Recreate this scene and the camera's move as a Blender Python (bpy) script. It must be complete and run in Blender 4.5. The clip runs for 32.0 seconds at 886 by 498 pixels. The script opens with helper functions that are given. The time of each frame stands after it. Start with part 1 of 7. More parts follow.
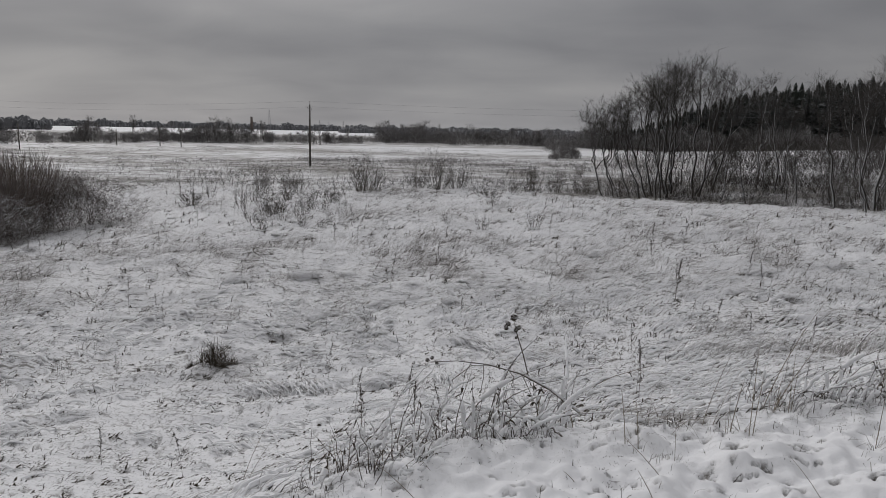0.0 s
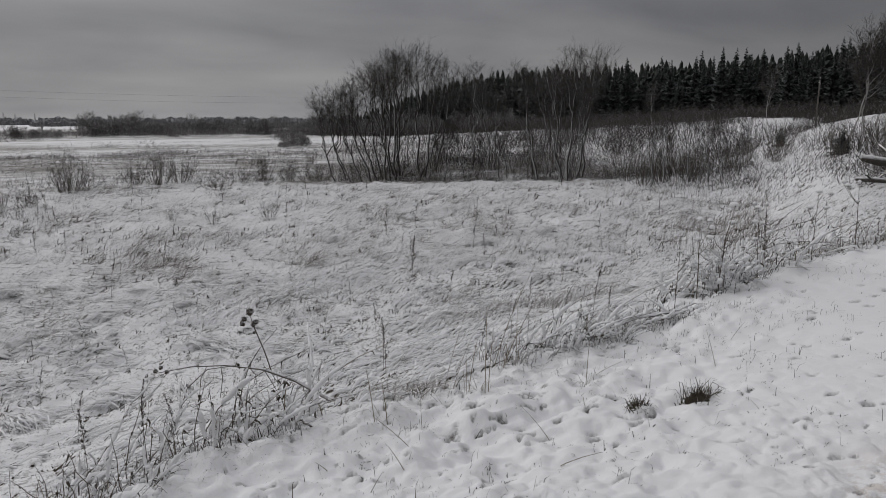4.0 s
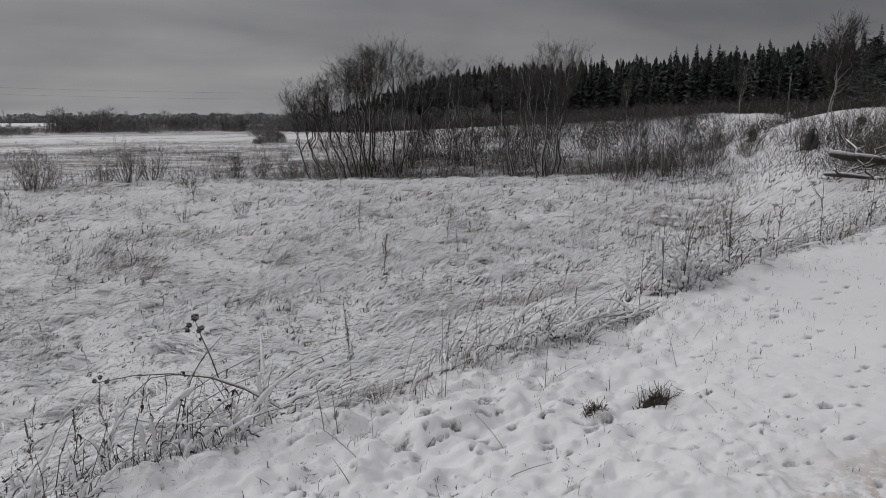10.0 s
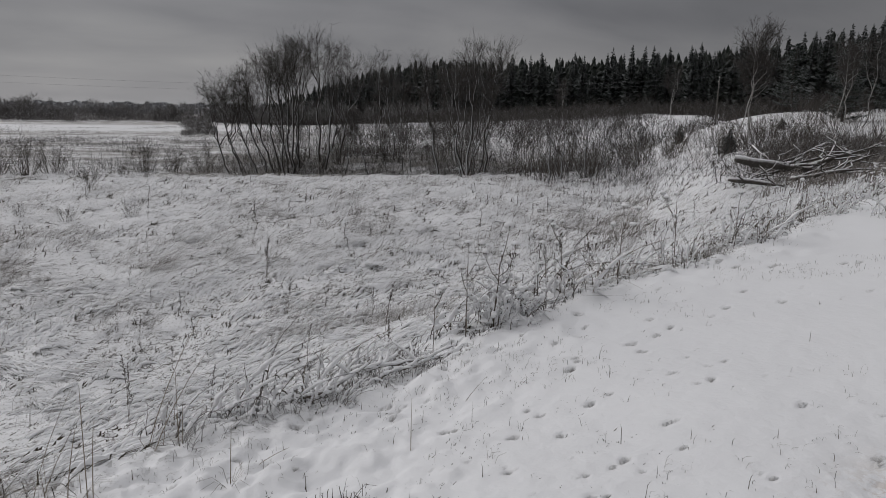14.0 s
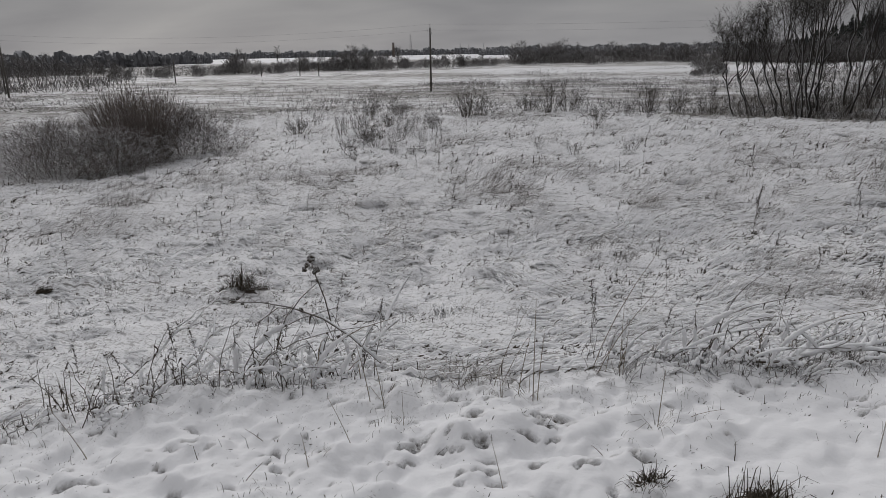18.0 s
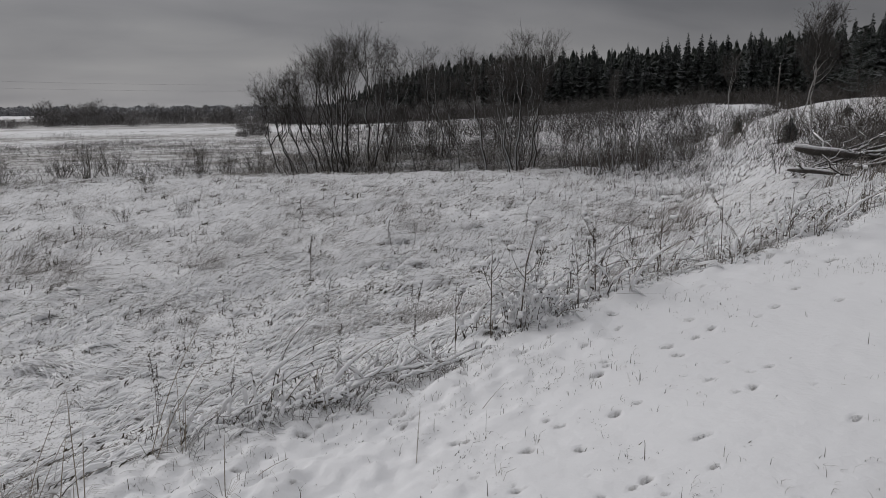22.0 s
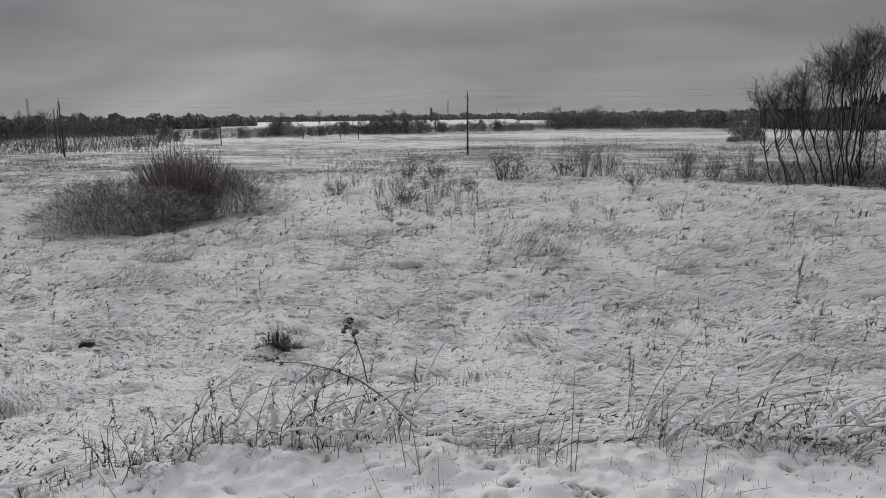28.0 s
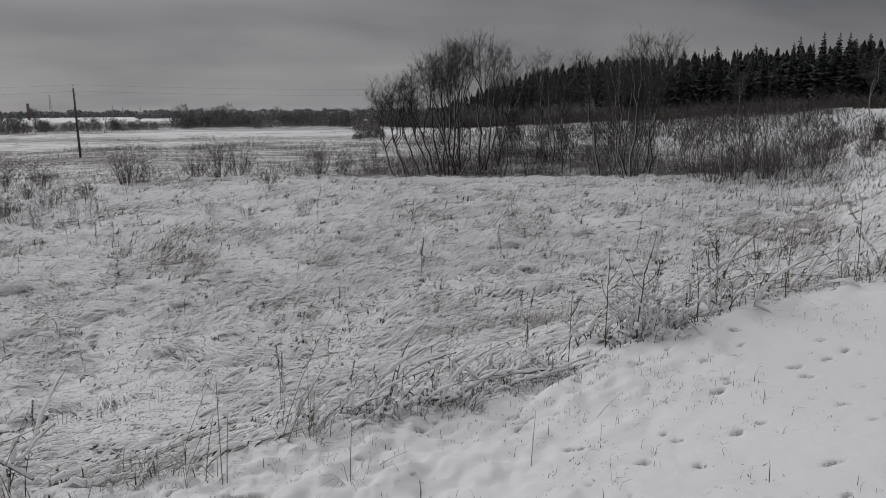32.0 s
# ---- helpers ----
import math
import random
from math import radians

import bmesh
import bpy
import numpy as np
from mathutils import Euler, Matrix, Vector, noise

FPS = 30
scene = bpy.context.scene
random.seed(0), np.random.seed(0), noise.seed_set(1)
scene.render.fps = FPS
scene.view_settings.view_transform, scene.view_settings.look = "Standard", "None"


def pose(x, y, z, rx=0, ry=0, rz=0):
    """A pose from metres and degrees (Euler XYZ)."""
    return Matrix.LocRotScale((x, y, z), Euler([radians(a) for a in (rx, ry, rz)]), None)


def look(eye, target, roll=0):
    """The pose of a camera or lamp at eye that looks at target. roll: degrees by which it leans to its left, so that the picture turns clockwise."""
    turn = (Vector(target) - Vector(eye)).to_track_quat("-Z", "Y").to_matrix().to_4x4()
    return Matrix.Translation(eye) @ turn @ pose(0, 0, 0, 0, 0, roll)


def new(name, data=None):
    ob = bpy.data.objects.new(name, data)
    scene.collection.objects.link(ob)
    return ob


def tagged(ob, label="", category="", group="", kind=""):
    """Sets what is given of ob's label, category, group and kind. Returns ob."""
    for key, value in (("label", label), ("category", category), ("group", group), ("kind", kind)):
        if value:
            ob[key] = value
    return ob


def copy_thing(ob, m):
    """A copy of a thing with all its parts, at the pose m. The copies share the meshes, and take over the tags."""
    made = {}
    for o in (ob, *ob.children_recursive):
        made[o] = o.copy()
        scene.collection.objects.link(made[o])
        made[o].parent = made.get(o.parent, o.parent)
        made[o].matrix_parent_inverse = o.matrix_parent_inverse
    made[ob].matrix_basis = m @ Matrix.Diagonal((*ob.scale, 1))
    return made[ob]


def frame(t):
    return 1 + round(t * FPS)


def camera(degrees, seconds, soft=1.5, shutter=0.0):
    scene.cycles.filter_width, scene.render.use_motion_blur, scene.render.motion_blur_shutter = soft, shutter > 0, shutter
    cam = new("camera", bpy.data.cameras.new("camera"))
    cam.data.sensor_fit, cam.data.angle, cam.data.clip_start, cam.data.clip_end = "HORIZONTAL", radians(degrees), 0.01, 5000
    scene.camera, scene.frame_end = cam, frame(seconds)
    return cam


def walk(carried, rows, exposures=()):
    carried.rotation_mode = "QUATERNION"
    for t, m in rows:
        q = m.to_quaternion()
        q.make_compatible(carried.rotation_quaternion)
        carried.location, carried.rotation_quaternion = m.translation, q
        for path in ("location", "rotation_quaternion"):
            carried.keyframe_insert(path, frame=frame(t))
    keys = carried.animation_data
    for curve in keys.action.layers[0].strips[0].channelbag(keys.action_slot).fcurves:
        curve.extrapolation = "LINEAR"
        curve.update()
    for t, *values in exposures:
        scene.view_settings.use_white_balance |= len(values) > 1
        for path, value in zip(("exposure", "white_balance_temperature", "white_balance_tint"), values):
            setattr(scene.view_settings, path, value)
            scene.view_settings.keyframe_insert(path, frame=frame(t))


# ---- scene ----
cam = camera(66.4, 32.0, 0.8)
PATH = [
    (0, (-0.318, -0.559, 1.605), (-0.3257, 3.3812, 0.9151), 1.2),
    (0.5, (-0.308, -0.537, 1.609), (0.1345, 3.3651, 0.8510), 0.3),
    (1, (-0.287, -0.519, 1.604), (0.5191, 3.3163, 0.8027), 0.3),
    (1.5, (-0.258, -0.546, 1.606), (0.8597, 3.2036, 0.7765), -0.5),
    (2, (-0.233, -0.565, 1.606), (1.1887, 3.0870, 0.8045), -0.1),
    (2.5, (-0.214, -0.548, 1.595), (1.4180, 3.0114, 0.7786), -0.4),
    (4.5, (-0.264, -0.420, 1.554), (1.0121, 3.2987, 0.8160), 0.0),
    (5, (-0.289, -0.428, 1.552), (0.7451, 3.3586, 0.7816), 0.4),
    (5.5, (-0.309, -0.432, 1.549), (0.6551, 3.3742, 0.7835), 0.7),
    (6, (-0.328, -0.420, 1.547), (0.5024, 3.4220, 0.8053), 0.2),
    (6.5, (-0.339, -0.394, 1.546), (0.3147, 3.4843, 0.8194), 0.2),
    (7, (-0.339, -0.378, 1.544), (0.0248, 3.5362, 0.8057), -0.1),
    (7.5, (-0.332, -0.375, 1.544), (0.1104, 3.5300, 0.7997), 0.2),
    (8, (-0.319, -0.381, 1.548), (0.2816, 3.5095, 0.8400), 0.3),
    (8.5, (-0.306, -0.390, 1.553), (0.5620, 3.4439, 0.8134), 0.7),
    (9, (-0.282, -0.382, 1.554), (0.7160, 3.4160, 0.7938), 0.6),
    (9.5, (-0.209, -0.358, 1.553), (1.1408, 3.3181, 0.7370), 1.2),
    (10, (-0.017, -0.355, 1.565), (1.5694, 3.2348, 0.7930), -0.3),
    (10.5, (0.236, -0.380, 1.596), (1.9843, 3.1368, 0.8360), 0.3),
    (11, (0.449, -0.341, 1.598), (2.3587, 3.0891, 0.8298), -0.6),
    (11.5, (0.669, -0.167, 1.591), (2.8256, 3.1465, 0.9811), 0.9),
    (12, (0.906, -0.082, 1.588), (3.1737, 3.1123, 0.7782), -0.2),
    (12.5, (1.247, -0.133, 1.626), (3.4533, 3.1160, 0.8676), 1.0),
    (13, (1.532, -0.148, 1.652), (3.7598, 3.0717, 0.8297), -0.6),
    (13.5, (1.691, -0.094, 1.708), (4.0401, 3.0884, 1.1142), 2.5),
    (14, (1.977, 0.077, 1.651), (3.8506, 3.5201, 0.8530), 1.0),
    (14.5, (2.185, 0.200, 1.588), (2.2667, 4.0783, 0.6123), 0.7),
    (15, (2.225, 0.185, 1.593), (1.0868, 3.8602, 0.4990), -1.9),
    (15.5, (2.231, 0.175, 1.603), (0.9466, 3.7896, 0.4692), -2.1),
    (17.5, (2.167, 0.177, 1.601), (1.0050, 3.8384, 0.4863), -1.4),
    (18, (2.174, 0.181, 1.599), (1.3508, 3.9322, 0.4789), -1.2),
    (18.5, (2.183, 0.187, 1.599), (1.5392, 3.9855, 0.5229), -1.2),
    (19, (2.195, 0.198, 1.599), (1.7285, 4.0273, 0.5421), -1.1),
    (19.5, (2.214, 0.208, 1.601), (1.9539, 4.0594, 0.5508), -1.2),
    (20, (2.247, 0.220, 1.599), (2.3811, 4.0987, 0.6306), -1.0),
    (20.5, (2.290, 0.230, 1.594), (3.0156, 4.0592, 0.6943), -0.9),
    (21, (2.327, 0.238, 1.591), (3.6325, 3.9177, 0.7235), 0.0),
    (21.5, (2.348, 0.239, 1.590), (3.8945, 3.8301, 0.7476), -0.2),
    (22, (2.348, 0.222, 1.597), (3.9420, 3.7983, 0.7774), -0.5),
    (22.5, (2.331, 0.195, 1.612), (3.7492, 3.8528, 0.8302), -0.6),
    (23, (2.307, 0.162, 1.629), (3.4873, 3.8908, 0.7890), -0.8),
    (23.5, (2.284, 0.145, 1.638), (3.1960, 3.9368, 0.7482), -0.7),
    (24, (2.267, 0.166, 1.626), (2.9208, 4.0147, 0.7556), -0.9),
    (24.5, (2.254, 0.200, 1.603), (2.6721, 4.0719, 0.6913), -0.7),
    (25, (2.242, 0.217, 1.596), (2.4198, 4.1217, 0.7477), -0.7),
    (25.5, (2.228, 0.222, 1.598), (2.2424, 4.1439, 0.8140), -0.8),
    (26, (2.212, 0.224, 1.598), (2.0064, 4.1376, 0.7960), -1.0),
    (26.5, (2.193, 0.222, 1.597), (1.7551, 4.1229, 0.8294), -0.5),
    (28.5, (2.149, 0.106, 1.646), (1.0611, 3.8771, 0.8766), -0.9),
    (29, (2.155, 0.126, 1.637), (1.2245, 3.9430, 0.8851), -0.7),
    (29.5, (2.166, 0.154, 1.634), (1.5604, 4.0435, 0.9260), -0.6),
    (30, (2.184, 0.177, 1.630), (1.8478, 4.1002, 0.9283), -0.2),
    (30.5, (2.201, 0.179, 1.627), (2.0651, 4.1117, 0.9086), -0.3),
    (31, (2.214, 0.173, 1.629), (2.3338, 4.1081, 0.9234), -0.3),
    (31.5, (2.222, 0.167, 1.635), (2.8115, 4.0570, 0.9131), -0.0),
    (32, (2.225, 0.145, 1.639), (3.2285, 3.9345, 0.8436), -0.4),
]
EXPOSURES = ((0, -0.03), (2, -0.1), (5, -0.04), (11, -0.05), (14, -0.05), (16, -0.04), (18, -0.07), (20, -0.17), (21, -0.1), (24, -0.06), (26, -0.05), (29, 0.0), (30.5, 0.0), (32, -0.11))
walk(cam, [(t, look(eye, target, roll)) for t, eye, target, roll in PATH], EXPOSURES)
SKY_TOP, SKY_LOW, SKY_RIM, SUN_POWER = 0.95, 0.152, 0.082, 0.98

# ---- daylight: an overcast winter sky and a very soft sun ----
SUN_UP, SUN_TURN = 24.0, -30.0
world = bpy.data.worlds.new("overcast")
scene.world = world
world.use_nodes = True
wn, wl = world.node_tree.nodes, world.node_tree.links
wn.clear()


def wnode(kind, **values):
    n = wn.new(kind)
    for key, value in values.items():
        n.inputs[key].default_value = value
    return n


def wmath(op, a, b=None, c=None):
    n = wn.new("ShaderNodeMath")
    n.operation = op
    for i, v in enumerate((a, b, c)):
        if v is None:
            continue
        if isinstance(v, (int, float)):
            n.inputs[i].default_value = v
        else:
            wl.new(v, n.inputs[i])
    return n.outputs[0]


sky = wn.new("ShaderNodeTexSky")
sky.sky_type = "NISHITA"
sky.sun_disc = False
sky.sun_elevation, sky.sun_rotation = radians(SUN_UP), radians(SUN_TURN)
coord = wn.new("ShaderNodeTexCoord")
split = wn.new("ShaderNodeSeparateXYZ")
wl.new(coord.outputs["Generated"], split.inputs[0])
dx, dy, dz = split.outputs[0], split.outputs[1], split.outputs[2]
up = wmath("MAXIMUM", dz, 0.0)
deep = wmath("ADD", up, 0.22)
flat = wn.new("ShaderNodeCombineXYZ")
wl.new(wmath("MULTIPLY", wmath("DIVIDE", dx, deep), 0.7), flat.inputs[0])
wl.new(wmath("DIVIDE", dy, deep), flat.inputs[1])
big = wnode("ShaderNodeTexNoise", Scale=0.8, Detail=3.0, Roughness=0.42, Distortion=0.3)
fine = wnode("ShaderNodeTexNoise", Scale=2.6, Detail=6.0, Roughness=0.55, Distortion=0.5)
for n in (big, fine):
    wl.new(flat.outputs[0], n.inputs["Vector"])
cloud = wmath("ADD", wmath("MULTIPLY", big.outputs["Fac"], 0.84), wmath("MULTIPLY", fine.outputs["Fac"], 0.16))
cloud = wmath("MULTIPLY_ADD", wmath("SUBTRACT", cloud, 0.5), 1.9, 1.0)
lift = wmath("POWER", up, 1.5)
level = wmath("MULTIPLY_ADD", lift, SKY_TOP - SKY_LOW, SKY_LOW)
rim = wmath("MULTIPLY", wmath("POWER", wmath("SUBTRACT", 1.0, up), 16.0), SKY_RIM)
toward = wmath("ADD", wmath("MULTIPLY", dx, math.sin(radians(SUN_TURN))), wmath("MULTIPLY", dy, math.cos(radians(SUN_TURN))))
level = wmath("MULTIPLY", wmath("ADD", level, rim), wmath("MULTIPLY_ADD", toward, 0.50, 0.87))
grey = wmath("MULTIPLY", level, cloud)
tint = wn.new("ShaderNodeMix")
tint.data_type = "RGBA"
tint.inputs["A"].default_value = (0.97, 0.978, 1.05, 1)
tint.inputs["B"].default_value = (1.005, 0.992, 1.0, 1)
wl.new(wmath("MULTIPLY_ADD", wmath("SUBTRACT", cloud, 1.0), 1.6, 0.55), tint.inputs["Factor"])
veil = wn.new("ShaderNodeVectorMath")
veil.operation = "SCALE"
wl.new(tint.outputs["Result"], veil.inputs[0])
wl.new(grey, veil.inputs["Scale"])
thin = wn.new("ShaderNodeVectorMath")
thin.operation = "SCALE"
wl.new(sky.outputs[0], thin.inputs[0])
thin.inputs["Scale"].default_value = 0.0008
total = wn.new("ShaderNodeVectorMath")
total.operation = "ADD"
wl.new(veil.outputs[0], total.inputs[0])
wl.new(thin.outputs[0], total.inputs[1])
glow = wnode("ShaderNodeBackground", Strength=1.0)
wl.new(total.outputs[0], glow.inputs["Color"])
out = wn.new("ShaderNodeOutputWorld")
wl.new(glow.outputs[0], out.inputs["Surface"])

sun = new("sun", bpy.data.lights.new("sun", "SUN"))
sun.data.energy, sun.data.angle, sun.data.color = SUN_POWER, radians(32), (1.0, 0.975, 0.955)
sa, se = radians(SUN_TURN), radians(SUN_UP)
sun.matrix_world = look((math.sin(sa) * math.cos(se) * 50, math.cos(sa) * math.cos(se) * 50, math.sin(se) * 50), (0, 0, 0))


# ---- materials ----
class Paint:
    """A node material in the making."""

    def __init__(self, name, rough=0.8):
        self.mat = bpy.data.materials.new(name)
        self.mat.use_nodes = True
        self.n, self.l = self.mat.node_tree.nodes, self.mat.node_tree.links
        self.skin = self.n["Principled BSDF"]
        self.skin.inputs["Roughness"].default_value = rough
        self.skin.inputs["Specular IOR Level"].default_value = 0.25
        self.place = self.n.new("ShaderNodeNewGeometry")

    def noise(self, scale, detail=4.0, rough=0.55, stretch=None, local=False, bend=0.0):
        n = self.n.new("ShaderNodeTexNoise")
        n.inputs["Distortion"].default_value = bend
        n.inputs["Scale"].default_value, n.inputs["Detail"].default_value, n.inputs["Roughness"].default_value = scale, detail, rough
        source = self.place.outputs["Position"]
        if local:
            source = self.n.new("ShaderNodeTexCoord").outputs["Object"]
        if stretch:
            m = self.n.new("ShaderNodeMapping")
            m.inputs["Scale"].default_value = stretch[:3]
            m.inputs["Rotation"].default_value[2] = radians(stretch[3]) if len(stretch) > 3 else 0
            self.l.new(source, m.inputs["Vector"])
            source = m.outputs[0]
        self.l.new(source, n.inputs["Vector"])
        return n.outputs["Fac"]

    def fade(self, value, a, b):
        m = self.n.new("ShaderNodeMapRange")
        m.inputs["From Min"].default_value, m.inputs["From Max"].default_value = a, b
        self.l.new(value, m.inputs["Value"])
        return m.outputs[0]

    def math(self, op, a, b=0.0):
        m = self.n.new("ShaderNodeMath")
        m.operation = op
        for i, v in enumerate((a, b)):
            if isinstance(v, (int, float)):
                m.inputs[i].default_value = v
            else:
                self.l.new(v, m.inputs[i])
        return m.outputs[0]

    def mix(self, fac, a, b, mode="MIX"):
        m = self.n.new("ShaderNodeMix")
        m.data_type, m.blend_type = "RGBA", mode
        for socket, v in ((m.inputs["Factor"], fac), (m.inputs["A"], a), (m.inputs["B"], b)):
            if isinstance(v, (int, float)):
                socket.default_value = v
            elif isinstance(v, tuple):
                socket.default_value = (*v, 1)
            else:
                self.l.new(v, socket)
        return m.outputs["Result"]

    def attr(self, name):
        a = self.n.new("ShaderNodeAttribute")
        a.attribute_name = name
        return a.outputs["Fac"]

    def upward(self):
        s = self.n.new("ShaderNodeSeparateXYZ")
        self.l.new(self.place.outputs["Normal"], s.inputs[0])
        return s.outputs[2]

    def chance(self, island=False):
        if island:
            return self.place.outputs["Random Per Island"]
        return self.n.new("ShaderNodeObjectInfo").outputs["Random"]

    def colour(self, c):
        if isinstance(c, tuple):
            self.skin.inputs["Base Color"].default_value = (*c, 1)
        else:
            self.l.new(c, self.skin.inputs["Base Color"])
        return self

    def bump(self, value, strength=0.3, distance=0.02):
        b = self.n.new("ShaderNodeBump")
        b.inputs["Strength"].default_value, b.inputs["Distance"].default_value = strength, distance
        self.l.new(value, b.inputs["Height"])
        self.l.new(b.outputs[0], self.skin.inputs["Normal"])
        return self


SNOW, SWARD_SHADE, SLUSH = (0.80, 0.81, 0.83), (0.055, 0.048, 0.038), (0.36, 0.265, 0.185)


def snow_ground():
    p = Paint("snowy_ground", 0.75)
    snow = p.mix(p.noise(0.9, 5), (0.70, 0.702, 0.714), (0.765, 0.767, 0.777))
    # gaps between snow-bowed blades: dark colour for the sward and the shadow inside
    strands = p.noise(11.5, 3.5, 0.55, (0.26, 1.25, 1, 16), bend=1.1)
    cross = p.noise(22.0, 2.5, 0.5, (1.2, 0.45, 1, -30), bend=0.5)
    specks = p.noise(34.0, 2, 0.5)
    patch = p.noise(0.45, 5, 0.62)
    clear = p.fade(patch, 0.40, 0.62)
    gap = p.fade(p.math("ADD", strands, p.math("MULTIPLY", clear, 0.08)), 0.645, 0.665)
    gap2 = p.math("MULTIPLY", p.fade(p.math("ADD", cross, p.math("MULTIPLY", clear, 0.06)), 0.650, 0.665), 0.95)
    dots = p.math("MULTIPLY", p.fade(specks, 0.66, 0.685), 0.9)
    bare = p.math("MULTIPLY", p.math("MAXIMUM", p.math("MAXIMUM", gap, gap2), dots), p.attr("grass"))
    # pits are darkened as well, for stubble and the shade inside them
    bare = p.math("MAXIMUM", bare, p.math("MULTIPLY", p.attr("hollow"), p.fade(p.noise(30, 4), 0.35, 0.6)))
    straw = p.mix(p.noise(3.0, 3), SWARD_SHADE, (0.13, 0.115, 0.092))
    c = p.mix(bare, snow, straw)
    far = p.math("MULTIPLY", p.fade(p.math("ADD", p.noise(0.32, 8, 0.70, (0.7, 1.2, 1)), p.math("MULTIPLY", p.noise(0.03, 3, 0.5, (0.5, 1.6, 1)), 0.5)), 0.655, 0.86), p.attr("plain"))
    c = p.mix(far, c, p.mix(p.noise(0.9, 6, 0.7), (0.10, 0.09, 0.078), (0.34, 0.325, 0.30)))
    dirt = p.math("MULTIPLY", p.fade(p.math("ADD", p.noise(19, 5, 0.7), p.math("MULTIPLY", p.noise(1.6, 4), 0.6)), 0.74, 0.86), p.attr("slush"))
    c = p.mix(dirt, c, p.mix(p.noise(14, 3), (0.27, 0.19, 0.13), (0.50, 0.40, 0.31)))
    soft = p.math("ADD", 0.35, p.math("MULTIPLY", p.math("MAXIMUM", p.attr("grass"), p.attr("slush")), 0.65))
    high = p.math("SUBTRACT", p.math("MULTIPLY", soft, p.math("ADD", p.math("MULTIPLY", p.noise(26, 4, 0.55), 0.8), p.math("MULTIPLY", p.noise(9, 4, 0.5), 2.2))), p.math("MULTIPLY", bare, 3.0))
    high = p.math("ADD", high, p.math("MULTIPLY", p.math("MULTIPLY", strands, p.attr("grass")), 4.0))
    p.colour(c).bump(high, 0.5, 0.028)
    return p.mat


def plain_snow(name="snow_clump"):
    p = Paint(name, 0.7)
    p.colour(p.mix(p.noise(18, 4), (0.725, 0.727, 0.74), (0.80, 0.802, 0.812))).bump(p.noise(60, 3), 0.25, 0.01)
    return p.mat


def grass_paint(name, a, b, frost):
    p = Paint(name, 0.75)
    c = p.mix(p.chance(True), a, b)
    c = p.mix(p.math("MULTIPLY", p.fade(p.noise(7, 4), 0.42, 0.62), frost), c, (0.66, 0.66, 0.66))
    p.colour(c)
    return p.mat


def bark_paint(name, a, b, snow, scale=6.0, plaster=0.0):
    p = Paint(name, 0.85)
    c = p.mix(p.noise(scale, 6, 0.65, (1, 1, 0.35), True), a, b)
    c = p.mix(p.math("MULTIPLY", p.chance(), 0.35), c, b)
    lie = p.math("ADD", p.upward(), p.math("MULTIPLY", p.noise(4, 4), 0.7))
    c = p.mix(p.math("MULTIPLY", p.fade(lie, 0.72, 1.0), snow), c, SNOW)
    if plaster:
        side = p.n.new("ShaderNodeSeparateXYZ")
        p.l.new(p.place.outputs["Normal"], side.inputs[0])
        blown = p.math("ADD", p.math("MULTIPLY", side.outputs[0], -0.8), p.noise(2.2, 5, 0.6, (1, 1, 0.4)))
        c = p.mix(p.math("MULTIPLY", p.fade(blown, 0.92, 1.12), plaster), c, SNOW)
    p.colour(c).bump(p.noise(scale * 4, 5, 0.6, None, True), 0.5, 0.02)
    return p.mat


def needle_paint(name, a, b, snow, low=0.95, high=1.4):
    p = Paint(name, 0.7)
    c = p.mix(p.noise(1.6, 4), a, b)
    c = p.mix(p.math("MULTIPLY", p.chance(), 0.5), c, a)
    lie = p.math("ADD", p.upward(), p.math("MULTIPLY", p.noise(1.3, 4), 0.9))
    c = p.mix(p.math("MULTIPLY", p.fade(lie, low, high), snow), c, (0.62, 0.64, 0.66))
    p.colour(c)
    return p.mat


M_GROUND = snow_ground()
M_SNOW = plain_snow()
M_GRASS = grass_paint("dry_grass", (0.085, 0.075, 0.064), (0.23, 0.203, 0.172), 0.55)
M_FARGRASS = grass_paint("distant_dry_grass", (0.10, 0.092, 0.08), (0.24, 0.222, 0.195), 0.45)
M_RANK = grass_paint("rank_brown_grass", (0.07, 0.058, 0.05), (0.16, 0.135, 0.115), 0.25)
M_WEED = bark_paint("dead_weed_stalk", (0.055, 0.045, 0.035), (0.13, 0.105, 0.08), 0.25, 20)
M_STRAW = bark_paint("pale_dead_stalk", (0.17, 0.14, 0.105), (0.30, 0.26, 0.20), 0.3, 20)
M_SEED = bark_paint("dark_seed_head", (0.03, 0.025, 0.02), (0.09, 0.072, 0.055), 0.35, 30)
# dark earth; the same colour also stands in for shade under snow rolls
M_EARTH_SHADE = bark_paint("earth_and_gap_shade", (0.022, 0.018, 0.013), (0.07, 0.056, 0.04), 0.0, 25)
M_ALDER = bark_paint("alder_bark", (0.022, 0.02, 0.018), (0.062, 0.057, 0.052), 0.6, plaster=0.45)
M_TWIG = bark_paint("alder_twig", (0.028, 0.025, 0.023), (0.07, 0.062, 0.056), 0.1)
M_BIRCH = bark_paint("birch_bark", (0.12, 0.115, 0.11), (0.50, 0.49, 0.47), 0.5, 9)
M_WILLOW = bark_paint("willow_stem", (0.10, 0.08, 0.071), (0.23, 0.20, 0.182), 0.8, 12)
# far twigs lightened in their base colour to stand for haze
M_FARTWIG = bark_paint("hazed_distant_twigs", (0.10, 0.093, 0.09), (0.18, 0.17, 0.164), 0.4, 3)
